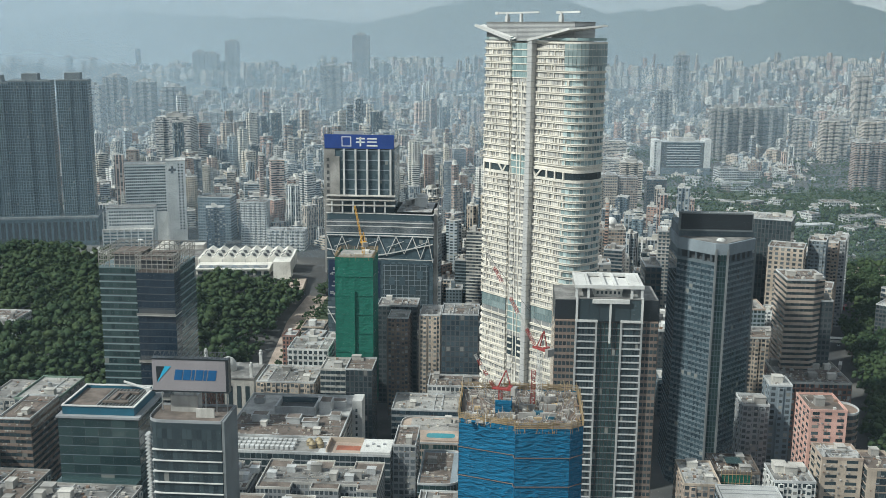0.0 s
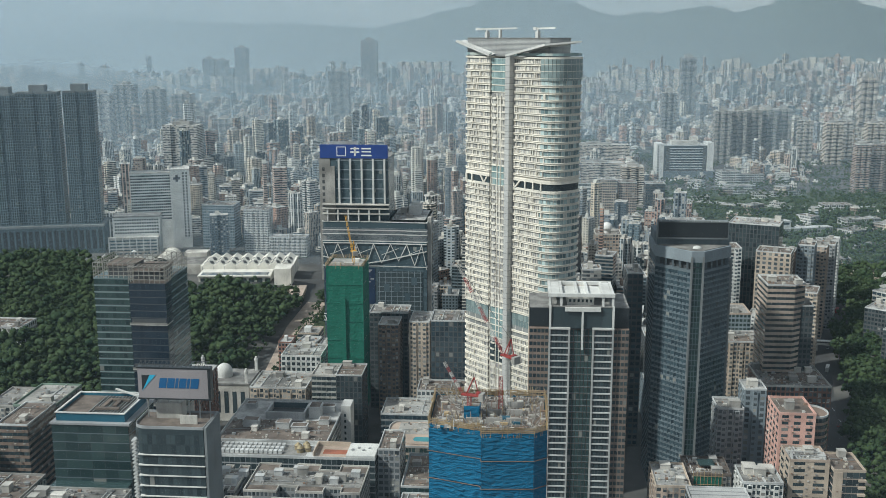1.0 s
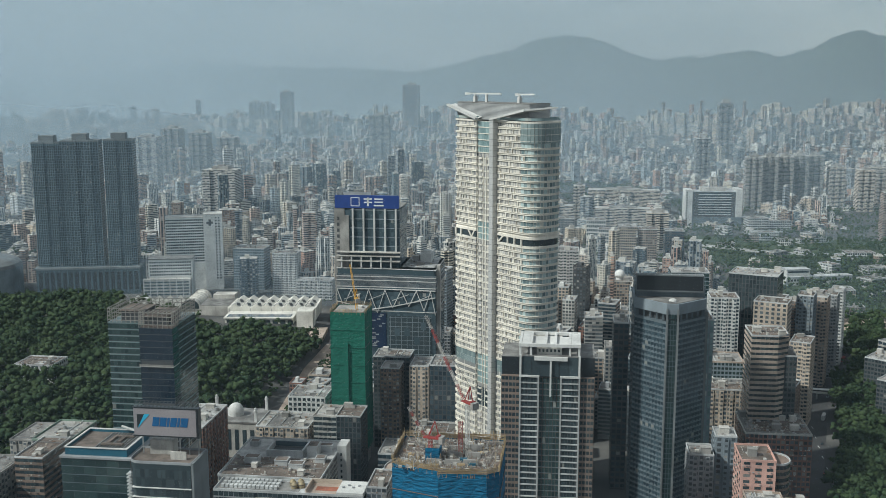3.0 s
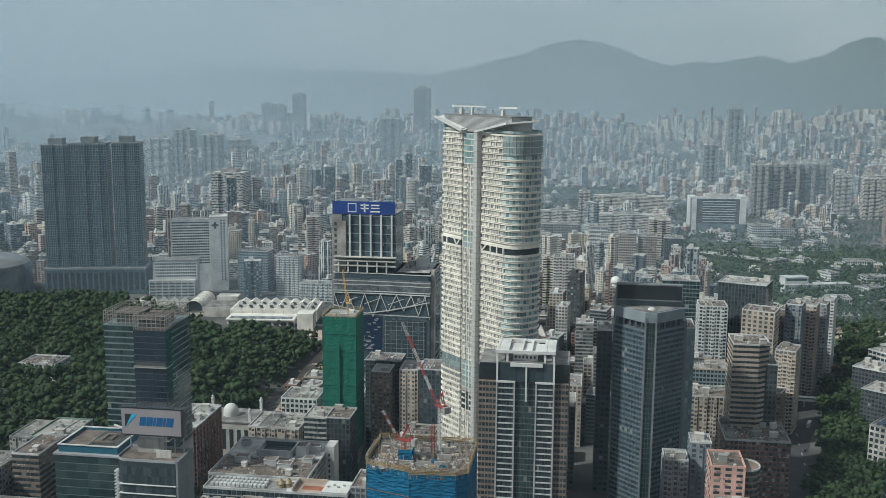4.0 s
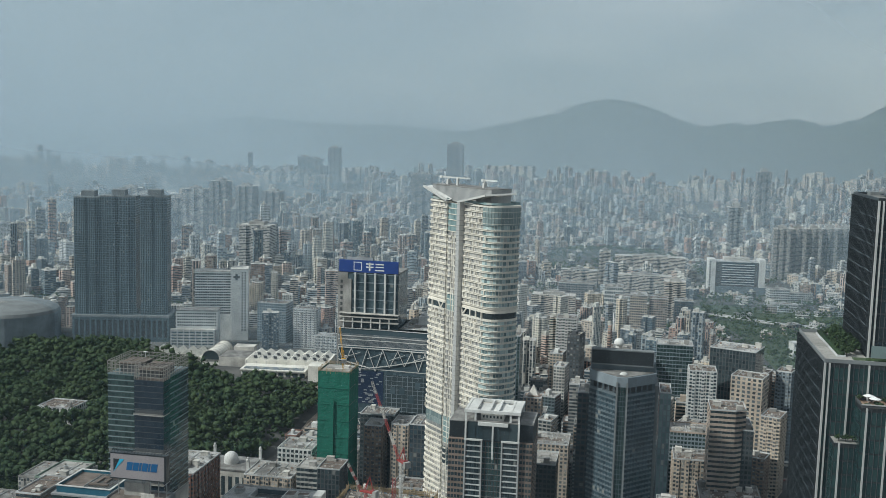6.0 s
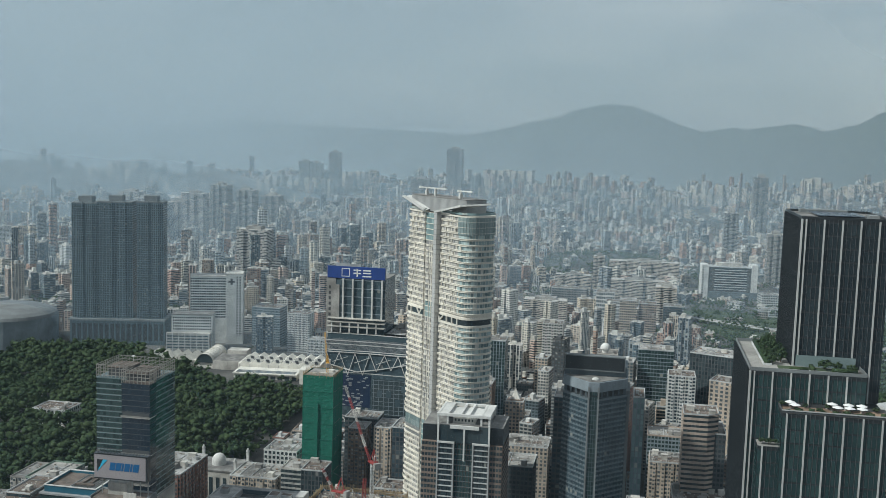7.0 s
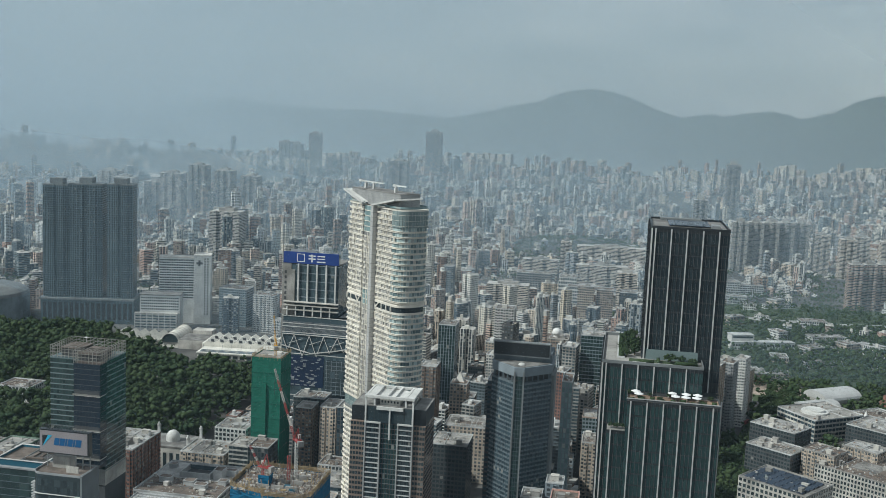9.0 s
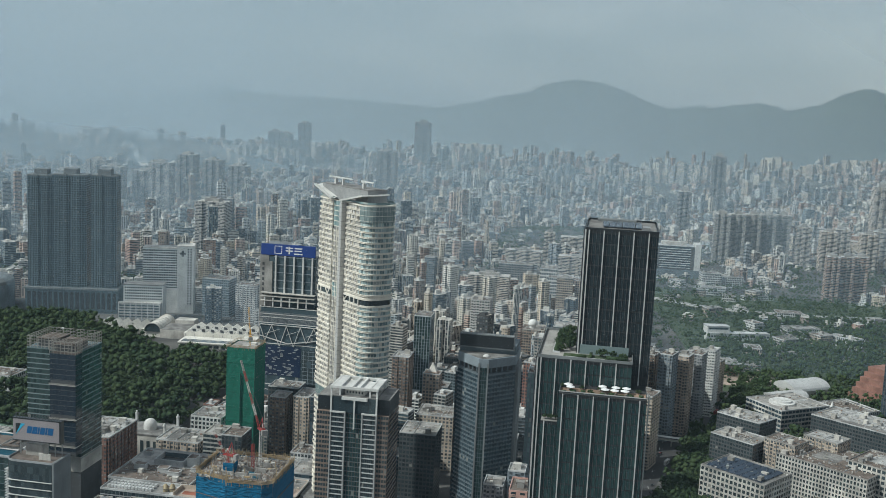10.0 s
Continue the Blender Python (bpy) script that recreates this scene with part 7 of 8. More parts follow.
for i in range(5):
    far_tower("pale striped housing slab", 612 + i * 42, 646 + i * 42, 2270 - (i % 2) * 70, 2300 - (i % 2) * 70, 88, "farhome", 4)
for i in range(3):
    far_tower("red-brown housing tower by the railway", 592 + i * 27, 616 + i * 27, 1798 + i * 12, 1822 + i * 12, 84, "brownhome", 5)
def framed_office():
    t = thing("office_block", 325, 1972, 0, 4, "white-framed office block with dark glazed bands", "building")
    part("wall", MB().box(-40, 42, -14, 16, 0, 64), M["darkgrey"], t)
    part("base", MB().box(-40, 54, -18, -14, 0, 16), M["slate"], t)
    for x0_, x1_, h_ in ((-53, -40, 68), (42, 54, 70)):
        part("end_wall", MB().box(x0_, x1_, -16, 18, 0, h_), M["white"], t)
    for i in range(11):
        part("end_window", MB().box(-52, -49, -16.2, -16, 12 + i * 5, 14.4 + i * 5), M["glassdark"], t)
    for i in range(9):
        part("white_band", MB().box(-28, 34, -15, -14, 20 + i * 4.8, 21.1 + i * 4.8), M["white"], t)
        part("glass_band", MB().box(-28, 34, -14.3, -14, 21.1 + i * 4.8, 24.6 + i * 4.8), M["glassblue"], t)
    part("roof_slab", MB().box(-41, 43, -15, 17, 64, 65.2), M["edge"], t)
    part("plant_room", MB().box(-24, 26, -6, 10, 65.2, 72), M["offwhite"], t)
    KEEP.append((268, 385, 1950, 1995))


framed_office()
far_tower("long white slab with regular windows", 90, 235, 2080, 2110, 52, "farhome", 3)
far_tower("white clad hospital block in haze", -28, 40, 1500, 1530, 52, "farhome", 4)
far_tower("long pale institute slab with window bands", 100, 200, 1845, 1872, 44, "farhome", 3)
far_tower("wide white slab with regular windows", -10, 60, 1905, 1930, 40, "farhome", 3)
far_tower("white office tower by the wooded rise", 60, 82, 1990, 2015, 70, "farhome", 4)
far_tower("white clad stepped block in haze", 180, 215, 1650, 1680, 62, "farhome", 4)

# ---- filler city ----
r = random.Random(2024)
WOODS = [(250, 620, 1250, 1900), (-80, 230, 2130, 2560), (260, 400, 2020, 2330), (560, 1100, 1880, 2190), (-600, -480, 2300, 2480), (-900, -560, 1330, 1500), (430, 1500, 1500, 1780), (140, 430, 1440, 1560)]


def wooded(x, y):
    return any(a < x < b and c < y < d for a, b, c, d in WOODS)


near_made = 0
gaps = []
far_bands = {}
y = 640.0
cells = []
while y < 3780:
    near = y < 1150
    step_y = 25 if near else (27 if y < 2000 else 36)
    half_l, half_r = -0.74 * y + 60, 0.44 * y + 90
    x = half_l - (half_l % 7)
    while x < half_r:
        wx = r.uniform(10, 18) if near else r.choice([r.uniform(9, 15), r.uniform(9, 15), r.uniform(12, 28)])
        gap = 5 if r.random() > 0.2 else 14
        cells.append((x, x + wx, y, y + step_y - r.uniform(3, 8)))
        x += wx + gap * (0.4 if r.random() < 0.5 else 1)
    y += step_y
kinds = ["white", "offwhite", "darkgrey", "slate", "grey", "grey", "greyblue", "greyblue", "slate", "concrete", "concrete", "brown", "sand", "redbrown", "darkgrey", "bluegrey", "beige"]
mid_glass = ["glass", "glassmall", "glassblue", "glassdark"]
labels = {"white": "white-painted", "offwhite": "weathered cream", "beige": "beige tiled", "grey": "grey clad", "brown": "brown tiled", "sand": "sand-coloured", "concrete": "bare concrete", "redbrown": "red-brown tiled", "greyblue": "blue-grey clad", "darkgrey": "dark clad", "slate": "slate-clad", "bluegrey": "blue-grey tiled"}
# the street grid turns from district to district
TURNS = [-40, -34, -26, -38, 18, -30, -12, -42]


def district(x, y):
    return TURNS[int(math.floor(x / 420 + 0.3 * math.sin(y / 300)) * 5 + math.floor(y / 520) * 3) % len(TURNS)]


for x0, x1, y0, y1 in cells:
    if not clear(x0, x1, y0, y1):
        continue
    cx, cy = (x0 + x1) / 2, (y0 + y1) / 2
    lone = wooded(cx, cy)
    if lone and r.random() < 0.9:
        continue
    if r.random() < 0.05:
        continue
    green = -70 < cx < 0.22 * cy and 1440 < cy < 2450
    if green and r.random() < 0.4:
        continue
    westside = cx < -0.33 * cy and cy > 1400
    if westside and r.random() < 0.5:
        continue
    knot = noise.noise(Vector((cx * 0.0042, cy * 0.0042, 7.0)))
    if cy > 1350 and knot < (-0.16 if cy < 2600 else -0.06) and r.random() < 0.75:
        gaps.append((cx, cy))
        continue
    u = r.random()
    east = cx > 0.2 * cy
    h = r.uniform(14, 34) if u < 0.52 else (r.uniform(32, 58) if u < 0.86 else r.uniform(58, 100))
    if east:
        h *= 0.75
    if green:
        h *= 0.55
    if westside:
        h = r.uniform(10, 30) if r.random() < 0.85 else r.uniform(45, 75)
    if cy > 1350:
        h *= max(0.4, 0.9 + 1.3 * knot)
        if cx > -0.12 * cy:
            h *= 0.75
    if cy > 2600:
        h = r.uniform(8, 24) if r.random() < 0.7 else (r.uniform(24, 45) if r.random() < 0.75 else r.uniform(45, 75))
    if cy < 760:
        h = min(h, 55)
    if lone:
        h = min(h, 16)
    if -165 < cx < -20 and 715 < cy < 850:
        h = min(h, 36)
    g0 = gz(cx, cy) - 0.5
    turn = district(cx, cy) + r.uniform(-3, 3) if cy > 1000 and abs(cx) > 60 or cy > 1150 else r.choice([0, 0, -8, -14])
    if cy < 1300 and near_made < 150:
        near_made += 1
        k = r.choice(kinds)
        tall = h > 60
        nm = "apartment_tower" if tall else r.choice(["apartment_block", "office_block"])
        t = thing(nm, cx, cy, g0, turn, f"{labels[k]} {'high-rise tower' if tall else 'mid-rise block'} in the dense city grid", "building", "city grid blocks")
        w, d = (x1 - x0) / 2, (y1 - y0) / 2
        if turn < -20:
            w, d = w * 0.9, d * 0.8
        n = max(3, round(h / 3.2))
        poly = rect(-w, w, -d, d)
        part("wall", MB().prism(poly, 0, h), M[k], t)
        s = h / n
        rib = r.random() < 0.35
        out = r.uniform(0.1, 0.7)
        gap, wide = (0.1, 3.0) if rib else (r.uniform(0.8, 1.6), r.uniform(2.6, 4))
        pn, bd = MB(), MB()
        for i in range(1, n):
            q = panes(poly, i * s + s * 0.36, i * s + s * 0.92, wide, gap, 0.08, skip=(2,))
            pn.add(q.v, q.f)
            bd.prism(grow(poly, out), i * s, i * s + 0.3)
        part("window_field", pn, M[r.choice(mid_glass)], t, kind="stuff")
        part("ledge_field", bd, M[k], t, kind="stuff")
        part("roof_slab", MB().prism(grow(poly, 0.2), h, h + 0.3), M[r.choice(["roof", "roofpale", "roofpale"])], t)
        parapet(t, grow(poly, 0.2), h + 0.3, M[r.choice([k, "edge"])], 1.1)
        a, b = w * r.uniform(0.3, 0.6), d * r.uniform(0.3, 0.6)
        part("stair_hut", MB().box(-a, a * 0.3, -b, b * 0.5, h + 0.3, h + r.uniform(3, 6.5)), M[r.choice([k, "white", "offwhite"])], t)
        bits = MB()
        for _ in range(int(w * d / 9)):
            bx, by, q = r.uniform(-w + 0.5, w - 2), r.uniform(-d + 0.5, d - 2), r.random()
            bits.box(bx, bx + 0.5 + 1.8 * q, by, by + 0.5 + 1.2 * r.random(), h + 0.3, h + 0.6 + 1.4 * r.random())
        part("roof_clutter", bits, M["clutter"], t, kind="stuff")
        continue
    key = int(cy // 500)
    mb, roofs = far_bands.setdefault(key, (MB(), MB()))
    style, a_ = r.random(), radians(turn)
    co, si = math.cos(a_), math.sin(a_)
    w, d = (x1 - x0) / 2 * 0.92, (y1 - y0) / 2 * 0.85

    def put(px, py):
        return (cx + px * co - py * si, cy + px * si + py * co)

    if h > 55 and style < 0.5:      # pencil tower: cross plan with notches
        w, d = min(w, 9), min(d, 10)
        poly = [(-w, -d * .5), (-w * .5, -d * .5), (-w * .5, -d), (w * .5, -d), (w * .5, -d * .5), (w, -d * .5), (w, d * .5), (w * .5, d * .5), (w * .5, d), (-w * .5, d), (-w * .5, d * .5), (-w, d * .5)]
        mb.prism([put(*p) for p in poly], g0 - 2, h + g0)
    elif style < 0.55:
        mb.prism([put(*p) for p in rect(-w, w, -d, d)], g0 - 2, h + g0)
    elif style < 0.82:
        mb.prism([put(*p) for p in ((-w, -d), (-2, -d), (-2, -d + 2.5), (2, -d + 2.5), (2, -d), (w, -d), (w, d), (-w, d))], g0 - 2, h + g0)
    else:
        mb.prism([put(*p) for p in rect(-w, w, -d, d)], g0 - 2, h * 0.35 + g0)
        mb.prism([put(*p) for p in rect(-w + 3, w - 3, -d + 3, d - 3)], h * 0.35 + g0, h * 1.1 + g0)
        h *= 1.1
    a = w * r.uniform(0.3, 0.6)
    roofs.prism([put(*p) for p in rect(-a, a * r.uniform(0, 0.8), -d * 0.4, d * r.uniform(0, 0.4))], h + g0, h + g0 + r.uniform(2, 6))
    if cy < 2400:
        for _ in range(r.choice([1, 2, 3, 4])):
            px, py, q = r.uniform(-w * 0.85, w * 0.5), r.uniform(-d * 0.85, d * 0.5), r.uniform(1.2, 3.2)
            roofs.prism([put(*p) for p in rect(px, px + q, py, py + q * 0.8)], h + g0, h + g0 + r.uniform(0.8, 2.6))
M["hut"] = weathered("pale_roof_huts", (0.60, 0.58, 0.53), amount=0.4)
for key, (mb, roofs) in sorted(far_bands.items()):
    ob = thing("city_blocks", 0, 0, 0, 0, "dense pale high-rise blocks receding into haze", "buildings", kind="stuff")
    part("walls", mb, M["far"], ob, kind="stuff")
    part("roof_huts", roofs, M["hut"], ob, kind="stuff")

# hillside estates at the foot of the ridge
est = thing("hillside_estates", 0, 0, 0, 0, "rows of pale public housing towers at the foot of the hills", "buildings", kind="stuff")
mb = MB()
for i in range(46):
    x, yy_ = r.uniform(-2100, 2100), r.uniform(3420, 3800)
    if noise.noise(Vector((x * 0.004, 0.5, 2.0))) < -0.1:
        continue
    hh, w, co, si = r.uniform(28, 75), r.uniform(9, 15), math.cos(radians(-32)), math.sin(radians(-32))
    for k in range(r.choice([2, 4, 5, 7])):
        px, py = x + k * r.uniform(24, 32), yy_ + k * r.uniform(-6, 6)
        mb.prism([(px + a * co - b * si, py + a * si + b * co) for a, b in rect(-w, w, -8, 8)], gz(px, py) - 8, gz(px, py) + hh * r.uniform(0.9, 1.05))
part("walls", mb, M["farhome"], est, kind="stuff")

# ---- trees ----
PHI = (1 + 5 ** 0.5) / 2
ICO_V = [Vector(v).normalized() for v in ((-1, PHI, 0), (1, PHI, 0), (-1, -PHI, 0), (1, -PHI, 0), (0, -1, PHI), (0, 1, PHI), (0, -1, -PHI), (0, 1, -PHI), (PHI, 0, -1), (PHI, 0, 1), (-PHI, 0, -1), (-PHI, 0, 1))]
ICO_F = [(i, j, k) for i in range(12) for j in range(i + 1, 12) for k in range(j + 1, 12) if all((ICO_V[p] - ICO_V[q]).length < 1.1 for p, q in ((i, j), (j, k), (i, k)))]
ICO_F = [f if (ICO_V[f[1]] - ICO_V[f[0]]).cross(ICO_V[f[2]] - ICO_V[f[0]]).dot(ICO_V[f[0]]) > 0 else f[::-1] for f in ICO_F]


def crown_mesh(seed, size, clumps, leaves, flat=0.75, fine=True):
    """Uneven crown: rough clumps of foliage with single leaf sprays standing off them."""
    rr = random.Random(seed)
    mb = MB()
    vs, fs = ICO_V, ICO_F
    if fine:
        vs, fs, mid = list(ICO_V), [], {}
        def half(i, j):
            key = (min(i, j), max(i, j))
            if key not in mid:
                vs.append((vs[i] + vs[j]).normalized())
                mid[key] = len(vs) - 1
            return mid[key]
        for f0, f1, f2 in ICO_F:
            m0, m1, m2 = half(f0, f1), half(f1, f2), half(f2, f0)
            fs += [(f0, m0, m2), (m0, f1, m1), (m2, m1, f2), (m0, m1, m2)]
    for _ in range(clumps):
        a, q = rr.uniform(0, 6.28), rr.random() ** 0.5
        c = Vector((math.cos(a) * q * size, math.sin(a) * q * size, rr.uniform(-0.3, 1.0) * size * flat * (1.1 - 0.6 * q)))
        rad = size * rr.uniform(0.20, 0.36)
        mb.add([c + Vector((v.x, v.y, v.z * 0.8)) * rad * rr.uniform(0.5, 1.2) for v in vs], fs)
        for _ in range(leaves):
            n = Vector((rr.gauss(0, 1), rr.gauss(0, 1), rr.gauss(0.5, 1))).normalized()
            p = c + n * rad * rr.uniform(0.85, 1.3)
            s = size * rr.uniform(0.05, 0.12)
            u = n.cross(Vector((rr.gauss(0, 1), rr.gauss(0, 1), rr.gauss(0, 1)))).normalized() * s
            v = n.cross(u).normalized() * s
            k = n * s * 0.35
            mb.add([p - u, p - v * 0.9 + k, p + u, p + v + k], [(0, 1, 2, 3)])
    return mb


def trunk_mesh(seed, size):
    rr = random.Random(seed)
    mb = MB().cyl(0, 0, size * 0.09, -size * 1.6, -size * 0.3, 8, size * 0.06)
    for i in range(5):
        a = i * 1.26 + rr.uniform(-.3, .3)
        mb.beam((0, 0, -size * 0.5), (math.cos(a) * size * 0.6, math.sin(a) * size * 0.6, size * rr.uniform(0.0, 0.4)), size * 0.07)
    return mb


TREES = []
for i in range(5):
    s = 6.2
    t = thing("broadleaf_tree", -400 + i * 20, 800, 9 + gz(-400 + i * 20, 800), 0, "dense dark green broadleaf tree in the park", "tree", "park trees")
    part("trunk", trunk_mesh(i, s), M["bark"], t)
    part("crown", crown_mesh(40 + i, s, 30, 14, fine=False), M["leaf"], t)
    TREES.append(t)


def plant_tree(x, y, s=1.0, base=None, lab=None, grp=None):
    z = (gz(x, y) if base is None else base)
    o = copy_thing(r.choice(TREES), Matrix.LocRotScale((x, y, z + 9.4 * s), Euler((0, 0, r.uniform(0, 6.28))), (s, s, s * r.uniform(0.85, 1.15))))
    o.scale = (s, s, s * r.uniform(0.85, 1.15))
    if lab:
        tagged(o, lab, "tree", grp)
    return o


def free(x, y, m=3):
    return not any(a - m < x < b + m and c - m < y < d + m for a, b, c, d in KEEP[10:])


park_spots = []
for _ in range(4200):
    x, yv = r.uniform(-660, -205), r.uniform(575, 1165)
    if yv > 985 + max(0, -x - 330) * 0.75 and x > -500:
        continue
    if x > -232 and 640 < yv < 1000 and (x + 232) / 60 > 0.5:
        continue
    if not free(x, yv):
        continue
    if -330 < x < -170 and yv > 985:
        continue
    if all((x - a) ** 2 + (yv - b) ** 2 > 92 for a, b in park_spots[-420:]):
        park_spots.append((x, yv))
park_spots.sort(key=lambda p: p[1])
for p in park_spots[:160]:
    plant_tree(*p, r.choice([1.1, 1.4, 1.8, 2.2]) * r.uniform(0.9, 1.1))
wood = MB()
lump = [crown_mesh(90 + i, 6.2, 10, 7, fine=False) for i in range(6)]
small_lump = [crown_mesh(190 + i, 5.8, 4, 2, fine=False) for i in range(5)]


def add_wood(x, y, s):
    m = r.choice(lump if y < 1120 and x < 0 or y < 800 else small_lump)
    z, a = gz(x, y) + 5.5 * s, r.uniform(0, 6.28)
    c, q = math.cos(a) * s, math.sin(a) * s
    wood.add([(x + vx * c - vy * q, y + vx * q + vy * c, z + vz * s) for vx, vy, vz in m.v], m.f)


for p in park_spots[160:]:
    add_wood(*p, r.choice([0.9, 1.2, 1.5, 1.9, 2.3]) * r.uniform(0.9, 1.1))
for a, b, c, d in WOODS:
    for _ in range(int((b - a) * (d - c) / 330)):
        add_wood(r.uniform(a, b), r.uniform(c, d), r.uniform(0.9, 1.7))
for x, yv in gaps[::2]:
    add_wood(x, yv, r.uniform(0.9, 1.5))
for _ in range(7500):
    x, yv = r.uniform(220, 760), r.uniform(480, 1700)
    if x > 0.42 * yv + 100 or x < 240 + (yv - 640) * (0.26 if yv < 1150 else 0.19) or not free(x, yv, 2):
        continue
    if noise.noise(Vector((x * 0.012, yv * 0.012, 4))) > -0.32:
        add_wood(x, yv, r.uniform(0.9, 2.0))
for _ in range(500):
    yv = r.uniform(1440, 2450)
    add_wood(r.uniform(-70, 0.22 * yv), yv, r.uniform(0.8, 1.4))
for _ in range(300):
    yv = r.uniform(900, 2400)
    add_wood(r.uniform(-0.45, 0.5) * yv, yv, r.uniform(0.6, 1.0))
for i in range(34):
    yv = 700 + i * 10
    for dx in (0, 11):
        if r.random() < 0.8:
            add_wood(-176 - (yv - 700) * 0.03 + dx * 0.8, yv, r.uniform(0.5, 0.9))
for _ in range(150):
    add_wood(r.uniform(-186, -160), r.uniform(1000, 1190), r.uniform(0.6, 1.1))
solid("woodland", wood, M["leaf"], "massed green tree crowns among buildings and on slopes", "trees", "stuff")
# boulevard trees
for i in range(44):
    yv = 480 + i * 15
    for dx in (0, 13, 26):
        plant_tree(226 + dx + (yv - 500) * (0.19 + 0.05 * (yv > 900)) + r.uniform(-4, 4), yv + r.uniform(-4, 4), r.uniform(0.8, 1.2), lab="leafy green street tree beside the boulevard", grp="boulevard trees")

# terrace planting on the stepped tower
for x, y_, s in ((-13, -6, 0.3), (-10, -2, 0.38), (-13.5, 1, 0.4), (-10, 6, 0.42), (-13, 10, 0.45), (-10, 14, 0.4), (-13, 19, 0.45), (-11, 25, 0.4), (3, -11, 0.35), (11, -12, 0.26), (7, -9, 0.24)):
    plant_tree(202 + x, 250 + y_, s, 237.2 - 4.2 * s, "small clipped tree on a roof terrace", "terrace trees")
for i in range(9):
    s = r.uniform(0.12, 0.2)
    plant_tree(202 - 11 + i * 3.6, 250 - 19.5 - (i % 2) * 6.5, s, 226.2 - 4.2 * s, "potted shrub on the dining terrace", "terrace shrubs")
for i in range(3):
    plant_tree(202 - 17 + i * 2, 250 - 23, 0.18, 213.6, "potted shrub on a small side terrace", "terrace shrubs")

# low white buildings among the trees in the east
for i in range(26):
    x, yv = r.uniform(330, 720), r.uniform(1180, 1850)
    if not free(x, yv, 14) or x > 0.42 * yv + 60:
        continue
    w_, d_ = r.uniform(8, 24), r.uniform(7, 14)
    B("low_building", r.choice(["low white institutional building among trees", "low cream barrack building with a flat roof", "low grey building with small windows among trees"]), x - w_, x + w_, yv - d_, yv + d_, r.uniform(7, 18), r.choice(["white", "offwhite", "beige"]), "glass", r.choice([2, 3, 4]), rot=r.choice([0, 35, -37]), plant=0.5, grp="low buildings among trees")
def highway():
    t = thing("elevated_road", 0, 0, 0, 0, "pale concrete elevated road crossing the green belt", "road")
    pts = [(120, 1800), (200, 1730), (270, 1672), (350, 1622), (430, 1600), (560, 1605), (760, 1660)]
    for (x0, y0), (x1, y1) in zip(pts[:-1], pts[1:]):
        part("deck", MB().beam((x0, y0, 6.5), (x1, y1, 6.5), 15, 1.2), M["concrete"], t)
        part("parapet_rail", MB().beam((x0, y0 - 7.5, 7.6), (x1, y1 - 7.5, 7.6), 0.4, 1.0), M["edge"], t)
        part("parapet_rail", MB().beam((x0, y0 + 7.5, 7.6), (x1, y1 + 7.5, 7.6), 0.4, 1.0), M["edge"], t)
        for k in range(4):
            part("pier", MB().box(x0 + (x1 - x0) * k / 4 - 1, x0 + (x1 - x0) * k / 4 + 1, y0 + (y1 - y0) * k / 4 - 2, y0 + (y1 - y0) * k / 4 + 2, 0, 6), M["concrete"], t)


highway()


def viaduct(label, pts, width, z):
    """Elevated road on piers through the given bends."""
    t = thing("elevated_road", 0, 0, 0, 0, label, "road")
    fine = []
    for i in range(len(pts) - 1):
        p0, p1, p2, p3 = (Vector(pts[max(0, min(len(pts) - 1, i + k))]) for k in (-1, 0, 1, 2))
        for q in range(5):
            u = q / 5
            fine.append(0.5 * (2 * p1 + (p2 - p0) * u + (2 * p0 - 5 * p1 + 4 * p2 - p3) * u * u + (3 * p1 - p0 - 3 * p2 + p3) * u ** 3))
    fine.append(Vector(pts[-1]))
    deck, rails, piers = MB(), MB(), MB()
    for a, b in zip(fine[:-1], fine[1:]):
        za, zb = z + gz(a.x, a.y), z + gz(b.x, b.y)
        sd_ = Vector((b.y - a.y, a.x - b.x)).normalized() * width / 2
        deck.beam((a.x, a.y, za), (b.x, b.y, zb), width, 1.4)
        for k in (-1, 1):
            rails.beam((a.x + k * sd_.x, a.y + k * sd_.y, za + 1.1), (b.x + k * sd_.x, b.y + k * sd_.y, zb + 1.1), 0.5, 1.2)
        piers.box(a.x - 1.2, a.x + 1.2, a.y - 1.2, a.y + 1.2, za - z, za - 0.7)
    part("deck", deck, M["offwhite"], t)
    part("parapet_rail", rails, M["edge"], t, kind="stuff")
    part("pier_row", piers, M["concrete"], t, kind="stuff")


viaduct("pale curved elevated road looping beside the arena", [(-810, 1363), (-819, 1419), (-827, 1466), (-858, 1547), (-890, 1605), (-940, 1659), (-979, 1672)], 11, 9)
viaduct("pale curved motorway viaduct fading into haze", [(-1679, 3527), (-1580, 3432), (-1440, 3247), (-1319, 3045), (-1241, 2865), (-1254, 2776), (-1309, 2726)], 34, 14)
viaduct("grey railway viaduct between housing blocks", [(-554, 1815), (-570, 1904), (-589, 2042), (-621, 2228), (-643, 2344)], 22, 9)


def ramp_road():
    t = thing("ramp_road", 0, 0, 0, 0, "straight twin road ramps rising between trees", "road")
    for dx, mat in ((0, "concrete"), (17, "road")):
        part("deck", MB().beam((530 + dx, 1290, 5.5), (632 + dx, 1625, 7.5), 11, 1.0), M[mat], t)
        part("parapet_rail", MB().beam((524.6 + dx, 1291.5, 6.6), (626.6 + dx, 1626.5, 8.6), 0.5, 1.1), M["edge"], t)
    for k in range(7):
        a = (k + 0.5) / 7
        part("pier", MB().box(530 + 102 * a, 534 + 102 * a, 1288 + 335 * a, 1291 + 335 * a, 0, 5), M["concrete"], t)


